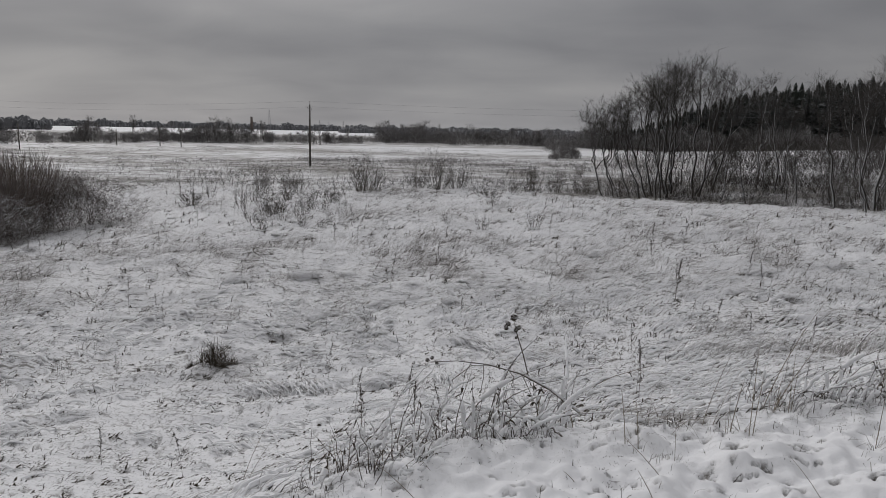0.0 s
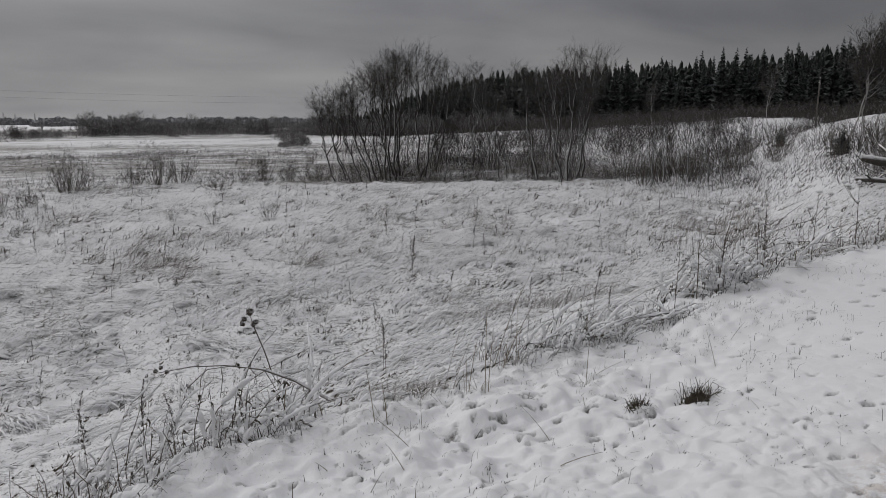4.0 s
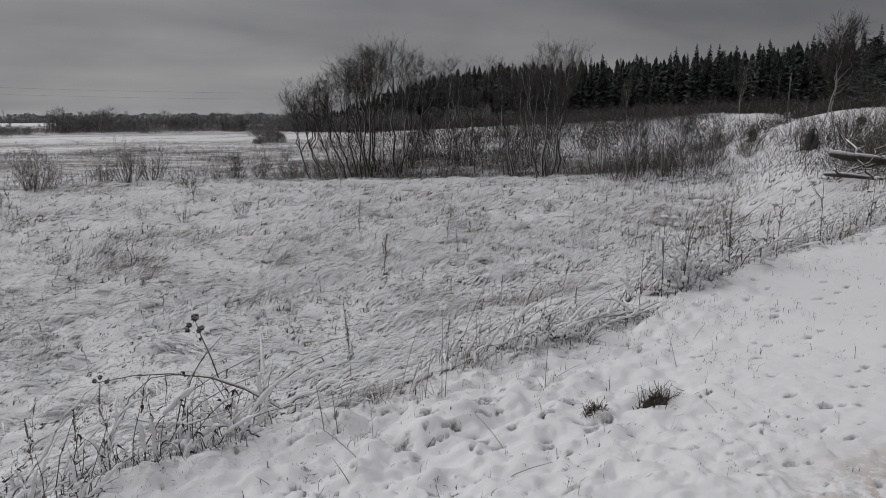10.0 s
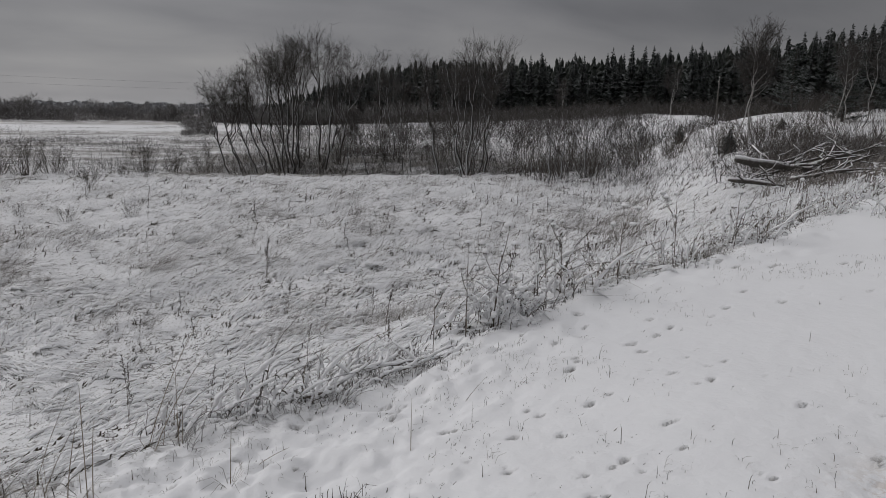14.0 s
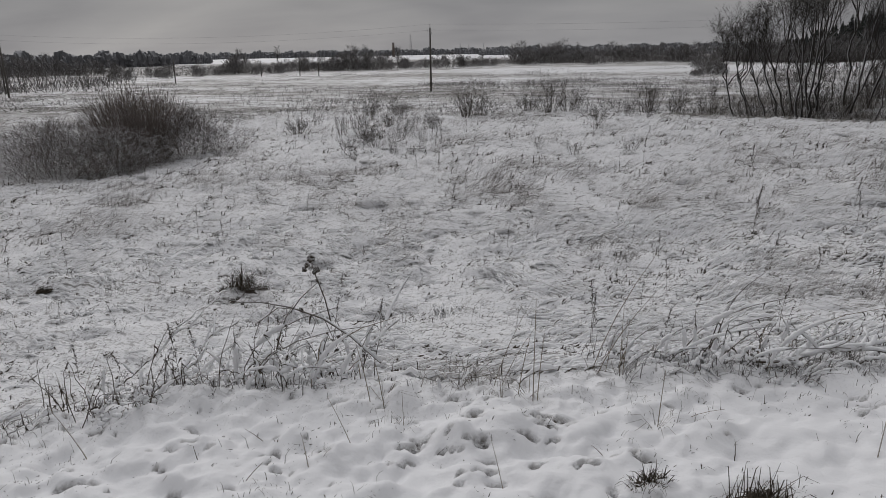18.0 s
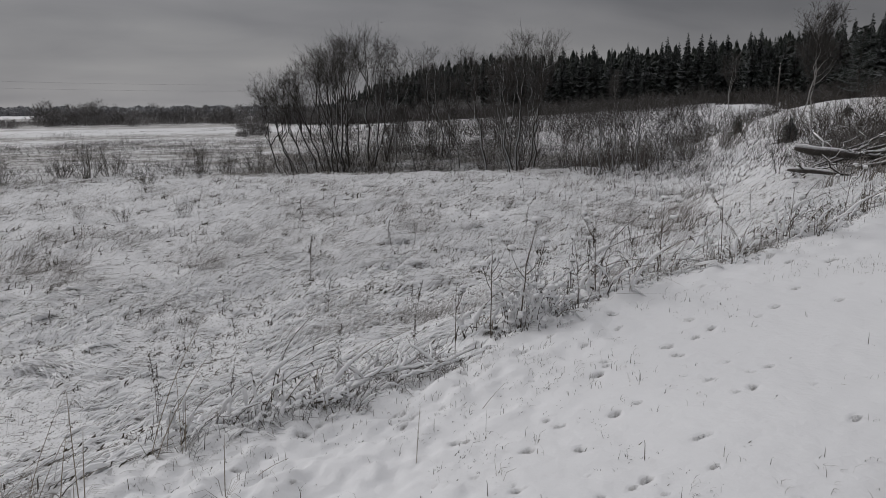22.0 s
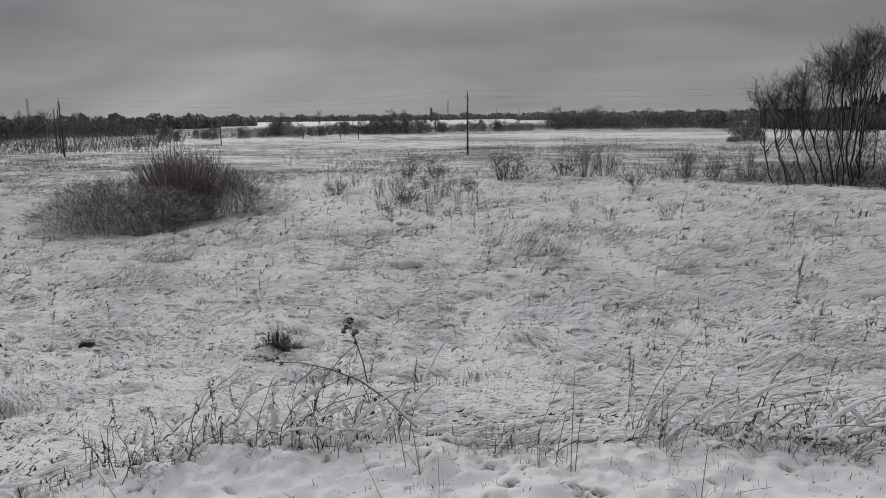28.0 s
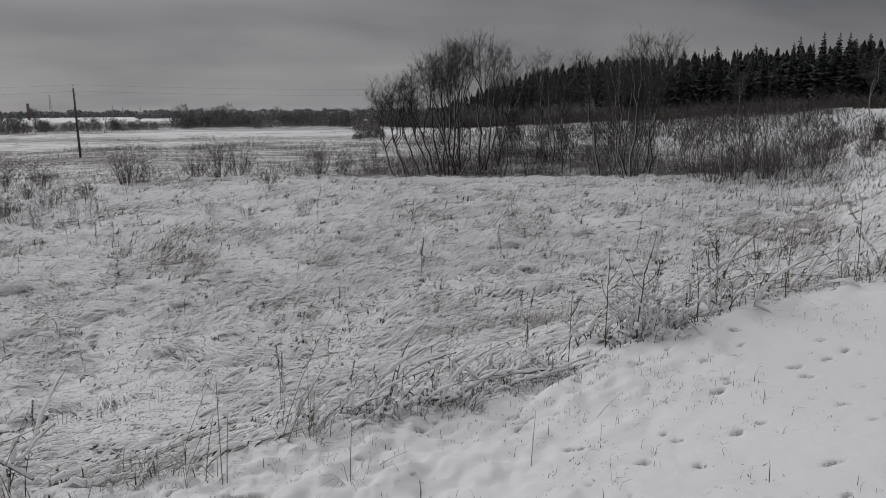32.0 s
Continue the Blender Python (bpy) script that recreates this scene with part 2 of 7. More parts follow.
M_SHRUB = bark_paint("shrub_twig", (0.05, 0.044, 0.038), (0.12, 0.105, 0.09), 0.3, 10)
M_SPRUCE = needle_paint("spruce_needles", (0.012, 0.016, 0.013), (0.026, 0.033, 0.024), 0.24)
M_PINE = needle_paint("pine_needles", (0.02, 0.03, 0.022), (0.036, 0.047, 0.035), 0.5, 0.8, 1.25)
M_WOOD = bark_paint("weathered_pole_wood", (0.055, 0.05, 0.045), (0.14, 0.13, 0.118), 0.1, 8)
M_LOG = bark_paint("fallen_log_bark", (0.028, 0.025, 0.022), (0.085, 0.076, 0.067), 0.4, 7)
M_REDLOG = bark_paint("reddish_log_bark", (0.09, 0.04, 0.033), (0.15, 0.075, 0.065), 0.5, 7)
# paler and bluer than near wood: haze of distance mixed into the colour
M_FARWOOD = bark_paint("hazed_distant_woods", (0.115, 0.117, 0.124), (0.18, 0.183, 0.19), 0.3, 0.4)
M_BRICK = bark_paint("sooty_brick", (0.09, 0.075, 0.068), (0.16, 0.13, 0.115), 0.1, 3)
M_STEEL = bark_paint("galvanised_steel", (0.18, 0.18, 0.19), (0.28, 0.28, 0.29), 0.1, 3)
M_PORCELAIN = bark_paint("porcelain", (0.45, 0.44, 0.42), (0.6, 0.59, 0.57), 0.1, 30)
M_SLUSH = Paint("road_slush", 0.6)
M_SLUSH.colour(M_SLUSH.mix(M_SLUSH.fade(M_SLUSH.noise(4.5, 6, 0.65), 0.35, 0.68), (0.30, 0.215, 0.145), (0.66, 0.60, 0.53)))
M_SLUSH.bump(M_SLUSH.noise(22, 5), 0.6, 0.03)
M_SLUSH = M_SLUSH.mat


# ---- mesh building ----
class Shape:
    """Collects points and faces of one mesh."""

    def __init__(self):
        self.v, self.f = [], []

    def tube(self, pts, radii, sides=5, cap=True):
        first = len(self.v)
        pts = [Vector(p) for p in pts]
        for i, p in enumerate(pts):
            way = (pts[min(i + 1, len(pts) - 1)] - pts[max(i - 1, 0)])
            way = way.normalized() if way.length > 1e-9 else Vector((0, 0, 1))
            side = way.cross(Vector((0.31, 0.87, 0.2))).normalized()
            other = way.cross(side)
            r = radii[i] if isinstance(radii, (list, tuple)) else radii
            for k in range(sides):
                a = 2 * math.pi * k / sides
                self.v.append(p + (side * math.cos(a) + other * math.sin(a)) * r)
        for i in range(len(pts) - 1):
            for k in range(sides):
                a, b = first + i * sides + k, first + i * sides + (k + 1) % sides
                self.f.append((a, b, b + sides, a + sides))
        if cap:
            self.f.append(tuple(first + k for k in reversed(range(sides))))
            self.f.append(tuple(first + (len(pts) - 1) * sides + k for k in range(sides)))
        return self

    def strip(self, pts, width, side, tip=True):
        """A narrow bent blade."""
        first = len(self.v)
        side = Vector(side).normalized() * width * 0.5
        n = len(pts)
        for i, p in enumerate(pts):
            w = side * (1 - 0.75 * i / (n - 1))
            self.v += [Vector(p) - w, Vector(p) + w]
        for i in range(n - 1):
            a = first + 2 * i
            self.f.append((a, a + 1, a + 3, a + 2))
        return self

    def blob(self, centre, size, rnd, rings=4, sides=6, rough=0.25):
        """A small uneven lump."""
        first = len(self.v)
        sx, sy, sz = size if isinstance(size, (list, tuple)) else (size,) * 3
        c = Vector(centre)
        self.v.append(c + Vector((0, 0, -sz)))
        for i in range(1, rings):
            a = math.pi * i / rings
            for k in range(sides):
                b = 2 * math.pi * (k + 0.5 * (i % 2)) / sides
                q = 1 + rough * rnd.uniform(-1, 1)
                self.v.append(c + Vector((sx * math.sin(a) * math.cos(b) * q, sy * math.sin(a) * math.sin(b) * q, -sz * math.cos(a) * q)))
        self.v.append(c + Vector((0, 0, sz)))
        last = len(self.v) - 1
        for k in range(sides):
            k2 = (k + 1) % sides
            self.f.append((first, first + 1 + k2, first + 1 + k))
            for i in range(rings - 2):
                a = first + 1 + i * sides
                self.f.append((a + k, a + k2, a + sides + k2, a + sides + k))
            a = first + 1 + (rings - 2) * sides
            self.f.append((a + k, a + k2, last))
        return self

    def box(self, centre, size):
        first = len(self.v)
        c, s = Vector(centre), Vector(size) / 2
        for z in (-1, 1):
            for x, y in ((-1, -1), (1, -1), (1, 1), (-1, 1)):
                self.v.append(c + Vector((x * s.x, y * s.y, z * s.z)))
        for q in ((3, 2, 1, 0), (4, 5, 6, 7), (0, 1, 5, 4), (1, 2, 6, 5), (2, 3, 7, 6), (3, 0, 4, 7)):
            self.f.append(tuple(first + i for i in q))
        return self

    def mesh(self, name, material, smooth=True):
        me = bpy.data.meshes.new(name)
        me.from_pydata([tuple(p) for p in self.v], [], self.f)
        me.materials.append(material)
        if smooth:
            me.shade_smooth()
        return me


def part(name, shape, material, parent, label="", smooth=True, kind=""):
    ob = new(name, shape.mesh(name, material, smooth))
    ob.parent = parent
    tagged(ob, kind=kind)
    if label:
        tagged(ob, label)
    return ob


def thing(name, label, category, group="", kind=""):
    return tagged(new(name), label, category, group, kind)


def put(ob, x, y, turn=0.0, size=1.0, sink=0.03, z=None):
    h = float(ground(x, y)) if z is None else z
    ob.matrix_basis = Matrix.LocRotScale((x, y, h - sink), Euler((0, 0, turn)), (size,) * 3)
    return ob


def again(ob, x, y, turn=0.0, size=1.0, sink=0.03):
    m = Matrix.LocRotScale((x, y, float(ground(x, y)) - sink), Euler((0, 0, turn)), None)
    made = copy_thing(ob, m)
    made.scale = (size,) * 3
    return made


def stuff_mesh(name, verts, faces, material, label, category, smooth=False):
    """One large mesh from arrays: faces are rows of four corner numbers."""
    me = bpy.data.meshes.new(name)
    n, k = len(faces), faces.shape[1]
    me.vertices.add(len(verts))
    me.vertices.foreach_set("co", np.asarray(verts, np.float32).ravel())
    me.loops.add(n * k)
    me.loops.foreach_set("vertex_index", np.asarray(faces, np.int32).ravel())
    me.polygons.add(n)
    me.polygons.foreach_set("loop_start", np.arange(n, dtype=np.int32) * k)
    me.update(calc_edges=True)
    me.materials.append(material)
    if smooth:
        me.shade_smooth()
    return tagged(new(name, me), label, category, kind="stuff")


# ---- the ground ----
def lattice(ix, iy, seed):
    """A repeatable random value in 0..1 for whole-number cells."""
    n = (ix.astype(np.int64) * 374761393 + iy.astype(np.int64) * 668265263 + seed * 1442695041) & 0x7FFFFFFF
    n = ((n ^ (n >> 13)) * 1274126177) & 0x7FFFFFFF
    return ((n ^ (n >> 16)) & 0xFFFF) / 65535.0


def vnoise(x, y, size, seed=0):
    """Smooth noise in -1..1 with features of that size in metres."""
    x, y = np.asarray(x, float) / size + 1000.5, np.asarray(y, float) / size + 1000.5
    ix, iy = np.floor(x), np.floor(y)
    fx, fy = x - ix, y - iy
    fx, fy = fx * fx * (3 - 2 * fx), fy * fy * (3 - 2 * fy)
    a, b = lattice(ix, iy, seed), lattice(ix + 1, iy, seed)
    c, d = lattice(ix, iy + 1, seed), lattice(ix + 1, iy + 1, seed)
    return 2 * ((a * (1 - fx) + b * fx) * (1 - fy) + (c * (1 - fx) + d * fx) * fy) - 1


def rnoise(x, y, size, seed=0):
    """The same with no lines along the axes."""
    return 0.62 * (vnoise(0.8 * x + 0.6 * y, 0.8 * y - 0.6 * x, size, seed) + vnoise(0.92 * x - 0.39 * y, 0.92 * y + 0.39 * x, size * 0.83, seed + 500))


def step(a, b, v):
    v = np.clip((np.asarray(v, float) - a) / (b - a), 0, 1)
    return v * v * (3 - 2 * v)


def brink(x):
    """How far out the road's shoulder reaches: y of its edge at x."""
    return np.interp(x, (-40, -4, -1.8, -0.9, 0, 5.5, 9.6, 12.5, 20, 40), (-3.6, 0.95, 2.1, 3.05, 3.6, 5.15, 5.8, 6.8, 8.9, 14.5)) + 0.16 * vnoise(x, 0 * x, 1.7, 3) + 0.07 * vnoise(x, 0 * x, 0.6, 4)


def base_ground(x, y):
    """The lie of the land without small relief."""
    x, y = np.asarray(x, float), np.asarray(y, float)
    e = (y - brink(np.clip(x, -40, 40))) * 0.96
    top = -0.02 - 0.46 * step(-3.5, 0.3, e) * (1 - 0.55 * step(3, 7, x)) + 0.032 * np.clip(x - 6, 0, 30)
    field = -3.45 + 0.35 * step(2, 9, x) * (1 - step(22, 42, y)) + 0.65 * step(17, 40, y) - 0.35 * step(50, 110, y)
    # bank in front of the brook, and the brook's dip behind it
    across = y - (50.0 - 0.36 * (x - 6)) + 3.0 * step(28, 45, x) * (x - 28) * -0.25
    right = step(2, 12, x)
    field = field + right * (0.10 * np.exp(-((across + 3) / 7) ** 2) - 1.2 * np.exp(-((across - 8.0) / 5.0) ** 2))
    # the wooded hill
    r, a = np.hypot(x - 1, y), np.degrees(np.arctan2(x - 1, y))
    rise = (2.6 * step(15, 32, a) + 2.6 * step(30, 46, a)) * step(58, 165, r)
    bank = np.interp(r, (14, 28, 48, 80, 110, 160), (0, 2.1, 2.45, 3.5, 4.7, 6.2)) + 1.2 * step(52, 60, a) * step(60, 110, r)
    side = step(43, 54, a)
    field = field + rise * (1 - side) + bank * side + 6.0 * step(150, 420, r) * step(14, 40, a)
    # ditch with the willow, to the left
    field = field - 0.7 * np.exp(-(((x + 21.5) / 4.5) ** 2 + ((y - 30.0) / 9) ** 2))
    fall = 1 - np.exp(-(np.clip(e, 0, None) / 5.2) ** 1.35)
    z = top + (field - top) * fall
    return np.where(y < -6, np.maximum(z, -0.4), z)


def road_line(x):
    """y of the road's dirty edge at x."""
    return 1.35 + 0.12 * (np.clip(x, -60, 60) - 4) + 0.10 * np.clip(x - 8, 0, 60)


def relief(x, y):
    """Small bumps: tussocks in the field, hummocks and tracks on the shoulder."""
    e = y - brink(np.clip(x, -40, 40))
    r = np.hypot(x - 1, y)
    wild = step(-0.5, 0.9, e)
    fade = 1 - step(40, 75, r)
    u, v = x * 0.94 + y * 0.34, -x * 0.34 + y * 0.94
    tus = 0.14 * rnoise(u * 0.6, v, 0.9, 11) + 0.085 * rnoise(u * 0.5, v, 0.30, 12) + 0.03 * rnoise(u * 0.6, v, 0.12, 13) + 0.07 * rnoise(u * 0.7, v, 0.5, 35) * step(9, 16, r)
    tus = tus - 0.07 * step(0.80, 1.0, 1 - np.abs(rnoise(u * 0.45, v, 0.22, 21)))
    coarse = 1 - 0.75 * step(2.4, 5.6, x - 0.8 * np.clip(e + 1.5, -2, 2))
    hum = 0.022 * rnoise(x, y, 0.9, 14) + (0.024 * rnoise(x, y, 0.34, 15) + 0.028 * rnoise(x, y, 0.15, 16) + 0.010 * rnoise(x, y, 0.065, 26)) * coarse
    wx, wy = x + 0.09 * rnoise(x, y, 0.21, 67), y + 0.09 * rnoise(x, y, 0.23, 68)
    pillow = 0.034 * (1 - np.abs(rnoise(wx, wy, 0.21, 27))) ** 2 + 0.024 * (1 - np.abs(rnoise(wx, wy, 0.10, 28))) ** 2 + 0.011 * (1 - np.abs(rnoise(wx, wy, 0.05, 69))) ** 2
    tus = (tus - pillow * 0.75) * (0.55 + 0.45 * step(5, 14, e))
    hum = (hum - pillow * 0.6 * coarse) * (1 - 0.5 * step(2.5, 6, x))
    verge = 0.75 * np.exp(-((e + 0.1) / np.where(e < 0, 0.7 + 0.9 * (1 - step(2.0, 4.5, x)), 0.7)) ** 2) * (1 - 0.45 * step(4.5, 7, x))
    lump = (0.13 * np.clip(rnoise(x, y, 0.55, 17), 0, 1) + 0.09 * np.clip(rnoise(x, y, 0.22, 22), -0.15, 1) + 0.035 * rnoise(x, y, 0.09, 23)) * verge
    mud = step(-0.5, 0.35, road_line(x) - y)
    clods = 0.07 * np.clip(rnoise(x, y, 0.13, 19), -0.2, 1) * mud + 0.03 * np.clip(rnoise(x, y, 0.06, 24), -0.2, 1) * mud
    return (tus * wild + hum * (1 - wild) * (1 - 0.4 * mud) + lump - 0.042 * hollow(x, y) + clods) * fade + 0.22 * rnoise(x, y, 9, 20) * wild * step(14, 30, r) * (1 - step(46, 80, r))


def hollow(x, y):
    """Small pits in the shoulder's snow where stubble keeps it off the ground."""
    e = y - brink(np.clip(x, -40, 40))
    field = step(0.2, 1.2, e)
    rough = 0.12 + 0.55 * (1 - step(2.5, 5, x)) + 0.7 * np.exp(-((e + 0.4) / 1.5) ** 2) * (1 - 0.55 * step(3.6, 6.5, x))
    rough = rough * (1 - field) + field * (0.66 - 0.2 * step(4, 10, e))
    many = step(-0.35, 0.25, rnoise(x, y, 1.3, 25))
    return step(0.66 + 0.14 * step(4, 7, x) - 0.26 * rough * many, 0.78 + 0.14 * step(4, 7, x) - 0.26 * rough * many, 0.8 * rnoise(x * 0.6 + 0.2 * y, y * 1.3, 0.075, 18) + 0.35 * rnoise(x, y, 0.035, 29)) * (1 - step(10, 17, e)) * step(-0.1, 0.5, y - road_line(x))


def ground(x, y):
    x, y = np.asarray(x, float), np.asarray(y, float)
    return base_ground(x, y) + relief(x, y)


def build_ground():
    turns = np.radians(np.concatenate([np.arange(-66, 90, 0.29), np.arange(90, 294, 4.0)]))
    reach = [0.7]
    while reach[-1] < 75:
        reach.append(reach[-1] * (1.04 if reach[-1] < 1.7 else 1.0072 if reach[-1] < 6.5 else 1.0115 if reach[-1] < 22 else 1.015))
    while reach[-1] < 4200:
        reach.append(reach[-1] * 1.045)
    reach = np.array(reach)
    a, r = np.meshgrid(turns, reach)
    x, y = 1.2 + r * np.sin(a), -0.3 + r * np.cos(a)
    z = ground(x, y)
    na, nr = len(turns), len(reach)
    verts = np.stack([x, y, z], -1).reshape(-1, 3)
    i, k = np.meshgrid(np.arange(nr - 1), np.arange(na), indexing="ij")
    k2 = (k + 1) % na
    faces = np.stack([i * na + k, (i + 1) * na + k, (i + 1) * na + k2, i * na + k2], -1).reshape(-1, 4)
    me = bpy.data.meshes.new("ground")
    verts = np.concatenate([verts, [[1.2, -0.3, float(ground(1.2, -0.3))]]])
    fan = [(int(q), int((q + 1) % na), na * nr) for q in range(na)]
    n = len(faces)
    me.vertices.add(len(verts))
    me.vertices.foreach_set("co", verts.astype(np.float32).ravel())
    loops = np.concatenate([faces.ravel(), np.array(fan).ravel()]).astype(np.int32)
    me.loops.add(len(loops))
    me.loops.foreach_set("vertex_index", loops)
    me.polygons.add(n + na)
    me.polygons.foreach_set("loop_start", np.concatenate([np.arange(n) * 4, n * 4 + np.arange(na) * 3]).astype(np.int32))
    me.update(calc_edges=True)
    x, y = verts[:, 0], verts[:, 1]
    e, r = y - brink(np.clip(x, -40, 40)), np.hypot(x - 1, y)
    az = np.degrees(np.arctan2(x - 1, y))
    near = 0.5 * (1 - step(2.2, 5.0, x))
    grass = step(-0.1, 1.2, e + near) * (1 - 0.45 * (1 - step(-0.2, 1.0, e))) * (0.75 + 0.35 * vnoise(x, y, 6, 31)) * (1 - step(70, 150, r))
    grass = grass * (1 - 0.75 * step(40, 48, az) * step(24, 34, r))
    plain = step(40, 66, r) * (1 - step(420, 500, r)) * (1 - step(12, 30, az))
    plain = plain * (1 - 0.9 * step(138, 150, r) * (1 - step(185, 205, r)) * step(-12, -5, az))
    plain = np.clip(plain * (1 + 0.7 * step(190, 240, r)), 0, 1.6)
    slush = step(-0.6, 0.5, road_line(x) - y + 0.35 * vnoise(x, y, 0.8, 33))
    dip = step(10, 16, az) * (1 - step(39, 44, az)) * step(46, 52, r) * (1 - step(110, 150, r))
    plain = np.maximum(plain, 0.95 * dip * (1 - step(72, 92, r)))
    rank = step(53, 58, az) * step(19, 26, r) * (1 - step(66, 80, r))
    grass = np.clip(np.maximum(grass, 0.95 * np.maximum(dip, rank) * (0.75 + 0.5 * vnoise(x, y, 4, 34))), 0, 1)
    for name, values in (("grass", grass), ("plain", plain), ("slush", slush), ("hollow", hollow(x, y) * (r < 24))):
        layer = me.attributes.new(name, "FLOAT", "POINT")
        layer.data.foreach_set("value", values.astype(np.float32))
    me.materials.append(M_GROUND)
    me.shade_smooth()
    tagged(new("ground", me), "snow-covered rough field with flattened dry grass", "ground", kind="structure")


build_ground()


def build_road():
    """The rutted road of sandy slush on which the camera's bearer stands."""
    xs, ts = np.arange(-70, 70, 0.35), np.linspace(0, 1, 22)
    x, t = np.meshgrid(xs, ts)
    y = road_line(x) - 0.55 - 6.5 * t
    z = base_ground(x, y) + 0.075 - 0.05 * (np.exp(-((t - 0.28) / 0.05) ** 2) + np.exp(-((t - 0.55) / 0.05) ** 2)) + 0.025 * vnoise(x, y, 0.35, 41) + 0.04 * vnoise(x * 0.1, y, 0.8, 42) - 0.14 * (1 - step(0, 0.09, t)) - 0.14 * step(0.91, 1, t)
    verts = np.stack([x, y, z], -1).reshape(-1, 3)
    nx, nt = len(xs), len(ts)
    i, k = np.meshgrid(np.arange(nt - 1), np.arange(nx - 1), indexing="ij")
    faces = np.stack([i * nx + k, (i + 1) * nx + k, (i + 1) * nx + k + 1, i * nx + k + 1], -1).reshape(-1, 4)
    ob = stuff_mesh("road", verts, faces, M_SLUSH, "unpaved road under sandy brown snow slush", "road", True)
    ob["kind"] = "structure"


build_road()


# ---- grass ----
def blades(name, roots, length, lean, rise, width, material, label, seed, segs=3, spread=0.9, flat=0.0):
    """Bent blades from rows of root x, y: each rises, bows over along lean and lies down."""
    rg = np.random.default_rng(seed)
    n = len(roots)
    x, y = roots[:, 0], roots[:, 1]
    turn = lean + rg.normal(0, spread, n)
    dirx, diry = np.cos(turn), np.sin(turn)
    ln = length * rg.uniform(0.55, 1.25, n)
    hi = rise * rg.uniform(0.3, 1.3, n)  # metres at the top of the bow
    wd = width * rg.uniform(0.6, 1.4, n)
    sway = rg.normal(0, 0.12, n)
    verts = np.zeros((n, 2 * (segs + 1), 3), np.float32)
    px, py = -diry, dirx
    for s in range(segs + 1):
        q = s / segs
        out = ln * (0.25 * q + 0.75 * q * q) if not flat else ln * q
        cx, cy = x + dirx * out + px * sway * ln * q * q, y + diry * out + py * sway * ln * q * q
        cz = ground(cx, cy) + np.where(True, hi * (1.9 * q - 1.05 * q * q), 0) - 0.02 * (q == 0)
        w = wd * (1 - 0.8 * q * (1 - flat)) * 0.5
        verts[:, 2 * s] = np.stack([cx - px * w, cy - py * w, cz - w * 0.4], -1)
        verts[:, 2 * s + 1] = np.stack([cx + px * w, cy + py * w, cz + w * 0.4], -1)
    base = (np.arange(n) * 2 * (segs + 1))[:, None, None]
    quad = np.array([[2 * s, 2 * s + 1, 2 * s + 3, 2 * s + 2] for s in range(segs)])[None]
    return stuff_mesh(name, verts.reshape(-1, 3), (base + quad).reshape(-1, 4), material, label, "grass")


def rolls(name, roots, length, lean, rise, width, label, seed, segs=5, spread=0.3):
    """Snow rolled round bowed blades: rounded ridges that thin out to both ends."""
    rg = np.random.default_rng(seed)
    n = len(roots)
    x, y = roots[:, 0], roots[:, 1]
    turn = lean + rg.normal(0, spread, n)
    dx, dy = np.cos(turn), np.sin(turn)
    ln, hi, wd = length * rg.uniform(0.5, 1.3, n), rise * rg.uniform(0.2, 1.3, n), width * rg.uniform(0.5, 1.5, n)
    sway = rg.normal(0, 0.22, n)
    verts = np.zeros((n, 4 * (segs + 1), 3), np.float32)
    for s in range(segs + 1):
        q = s / segs
        cx, cy = x + dx * ln * q - dy * sway * ln * q * q, y + dy * ln * q + dx * sway * ln * q * q
        w = wd * 0.5 * (0.25 + 0.75 * math.sin(math.pi * (0.1 + 0.8 * q))) * rg.uniform(0.7, 1.3, n)
        cz = ground(cx, cy) + hi * (3.4 * q - 3.2 * q * q) - 0.012
        for k, (u, v) in enumerate(((-1.0, -0.5), (-0.45, 0.75), (0.45, 0.75), (1.0, -0.5))):
            verts[:, 4 * s + k] = np.stack([cx - dy * w * u, cy + dx * w * u, cz + w * v], -1)
    base = (np.arange(n) * 4 * (segs + 1))[:, None, None]
    quad = np.array([[4 * s + k, 4 * s + k + 1, 4 * s + k + 5, 4 * s + k + 4] for s in range(segs) for k in range(3)])[None]
    return stuff_mesh(name, verts.reshape(-1, 3), (base + quad).reshape(-1, 4), M_SNOW, label, "snow", True)


def tufts(n, seed, near, far, power, a0=-52, a1=62, keep=None):
    """Tuft places spread over the field, thick near the road and patchy."""
    rg = np.random.default_rng(seed)
    r = near * (far / near) ** (rg.uniform(0, 1, n) ** power)
    a = np.radians(rg.uniform(a0, a1, n))
    p = np.stack([1.2 + r * np.sin(a), -0.3 + r * np.cos(a)], -1)
    e = p[:, 1] - brink(np.clip(p[:, 0], -40, 40))
    chance = 0.30 + 0.45 * vnoise(p[:, 0], p[:, 1], 1.3, 51) + 0.45 * vnoise(p[:, 0], p[:, 1], 4.5, 52)
    ok = (e > 0.15) & (rg.uniform(0, 1, n) < chance * (0.03 + 0.97 * step(3.0, 15.0, e)))
    az = np.degrees(np.arctan2(p[:, 0] - 1, p[:, 1]))
    ok &= ~((az > 41) & (r > 26) & (rg.uniform(0, 1, n) < 0.8))
    return p[ok]


def bunch(places, each, radius, seed):
    rg = np.random.default_rng(seed)
    p = np.repeat(places, each, 0)
    return p + rg.normal(0, radius, p.shape)


def lie(p, seed=60):
    """Which way the grass lies, in radians."""
    return 0.15 + 0.75 * vnoise(p[:, 0], p[:, 1], 5, seed) + 0.5 * vnoise(p[:, 0], p[:, 1], 1.6, seed + 1)


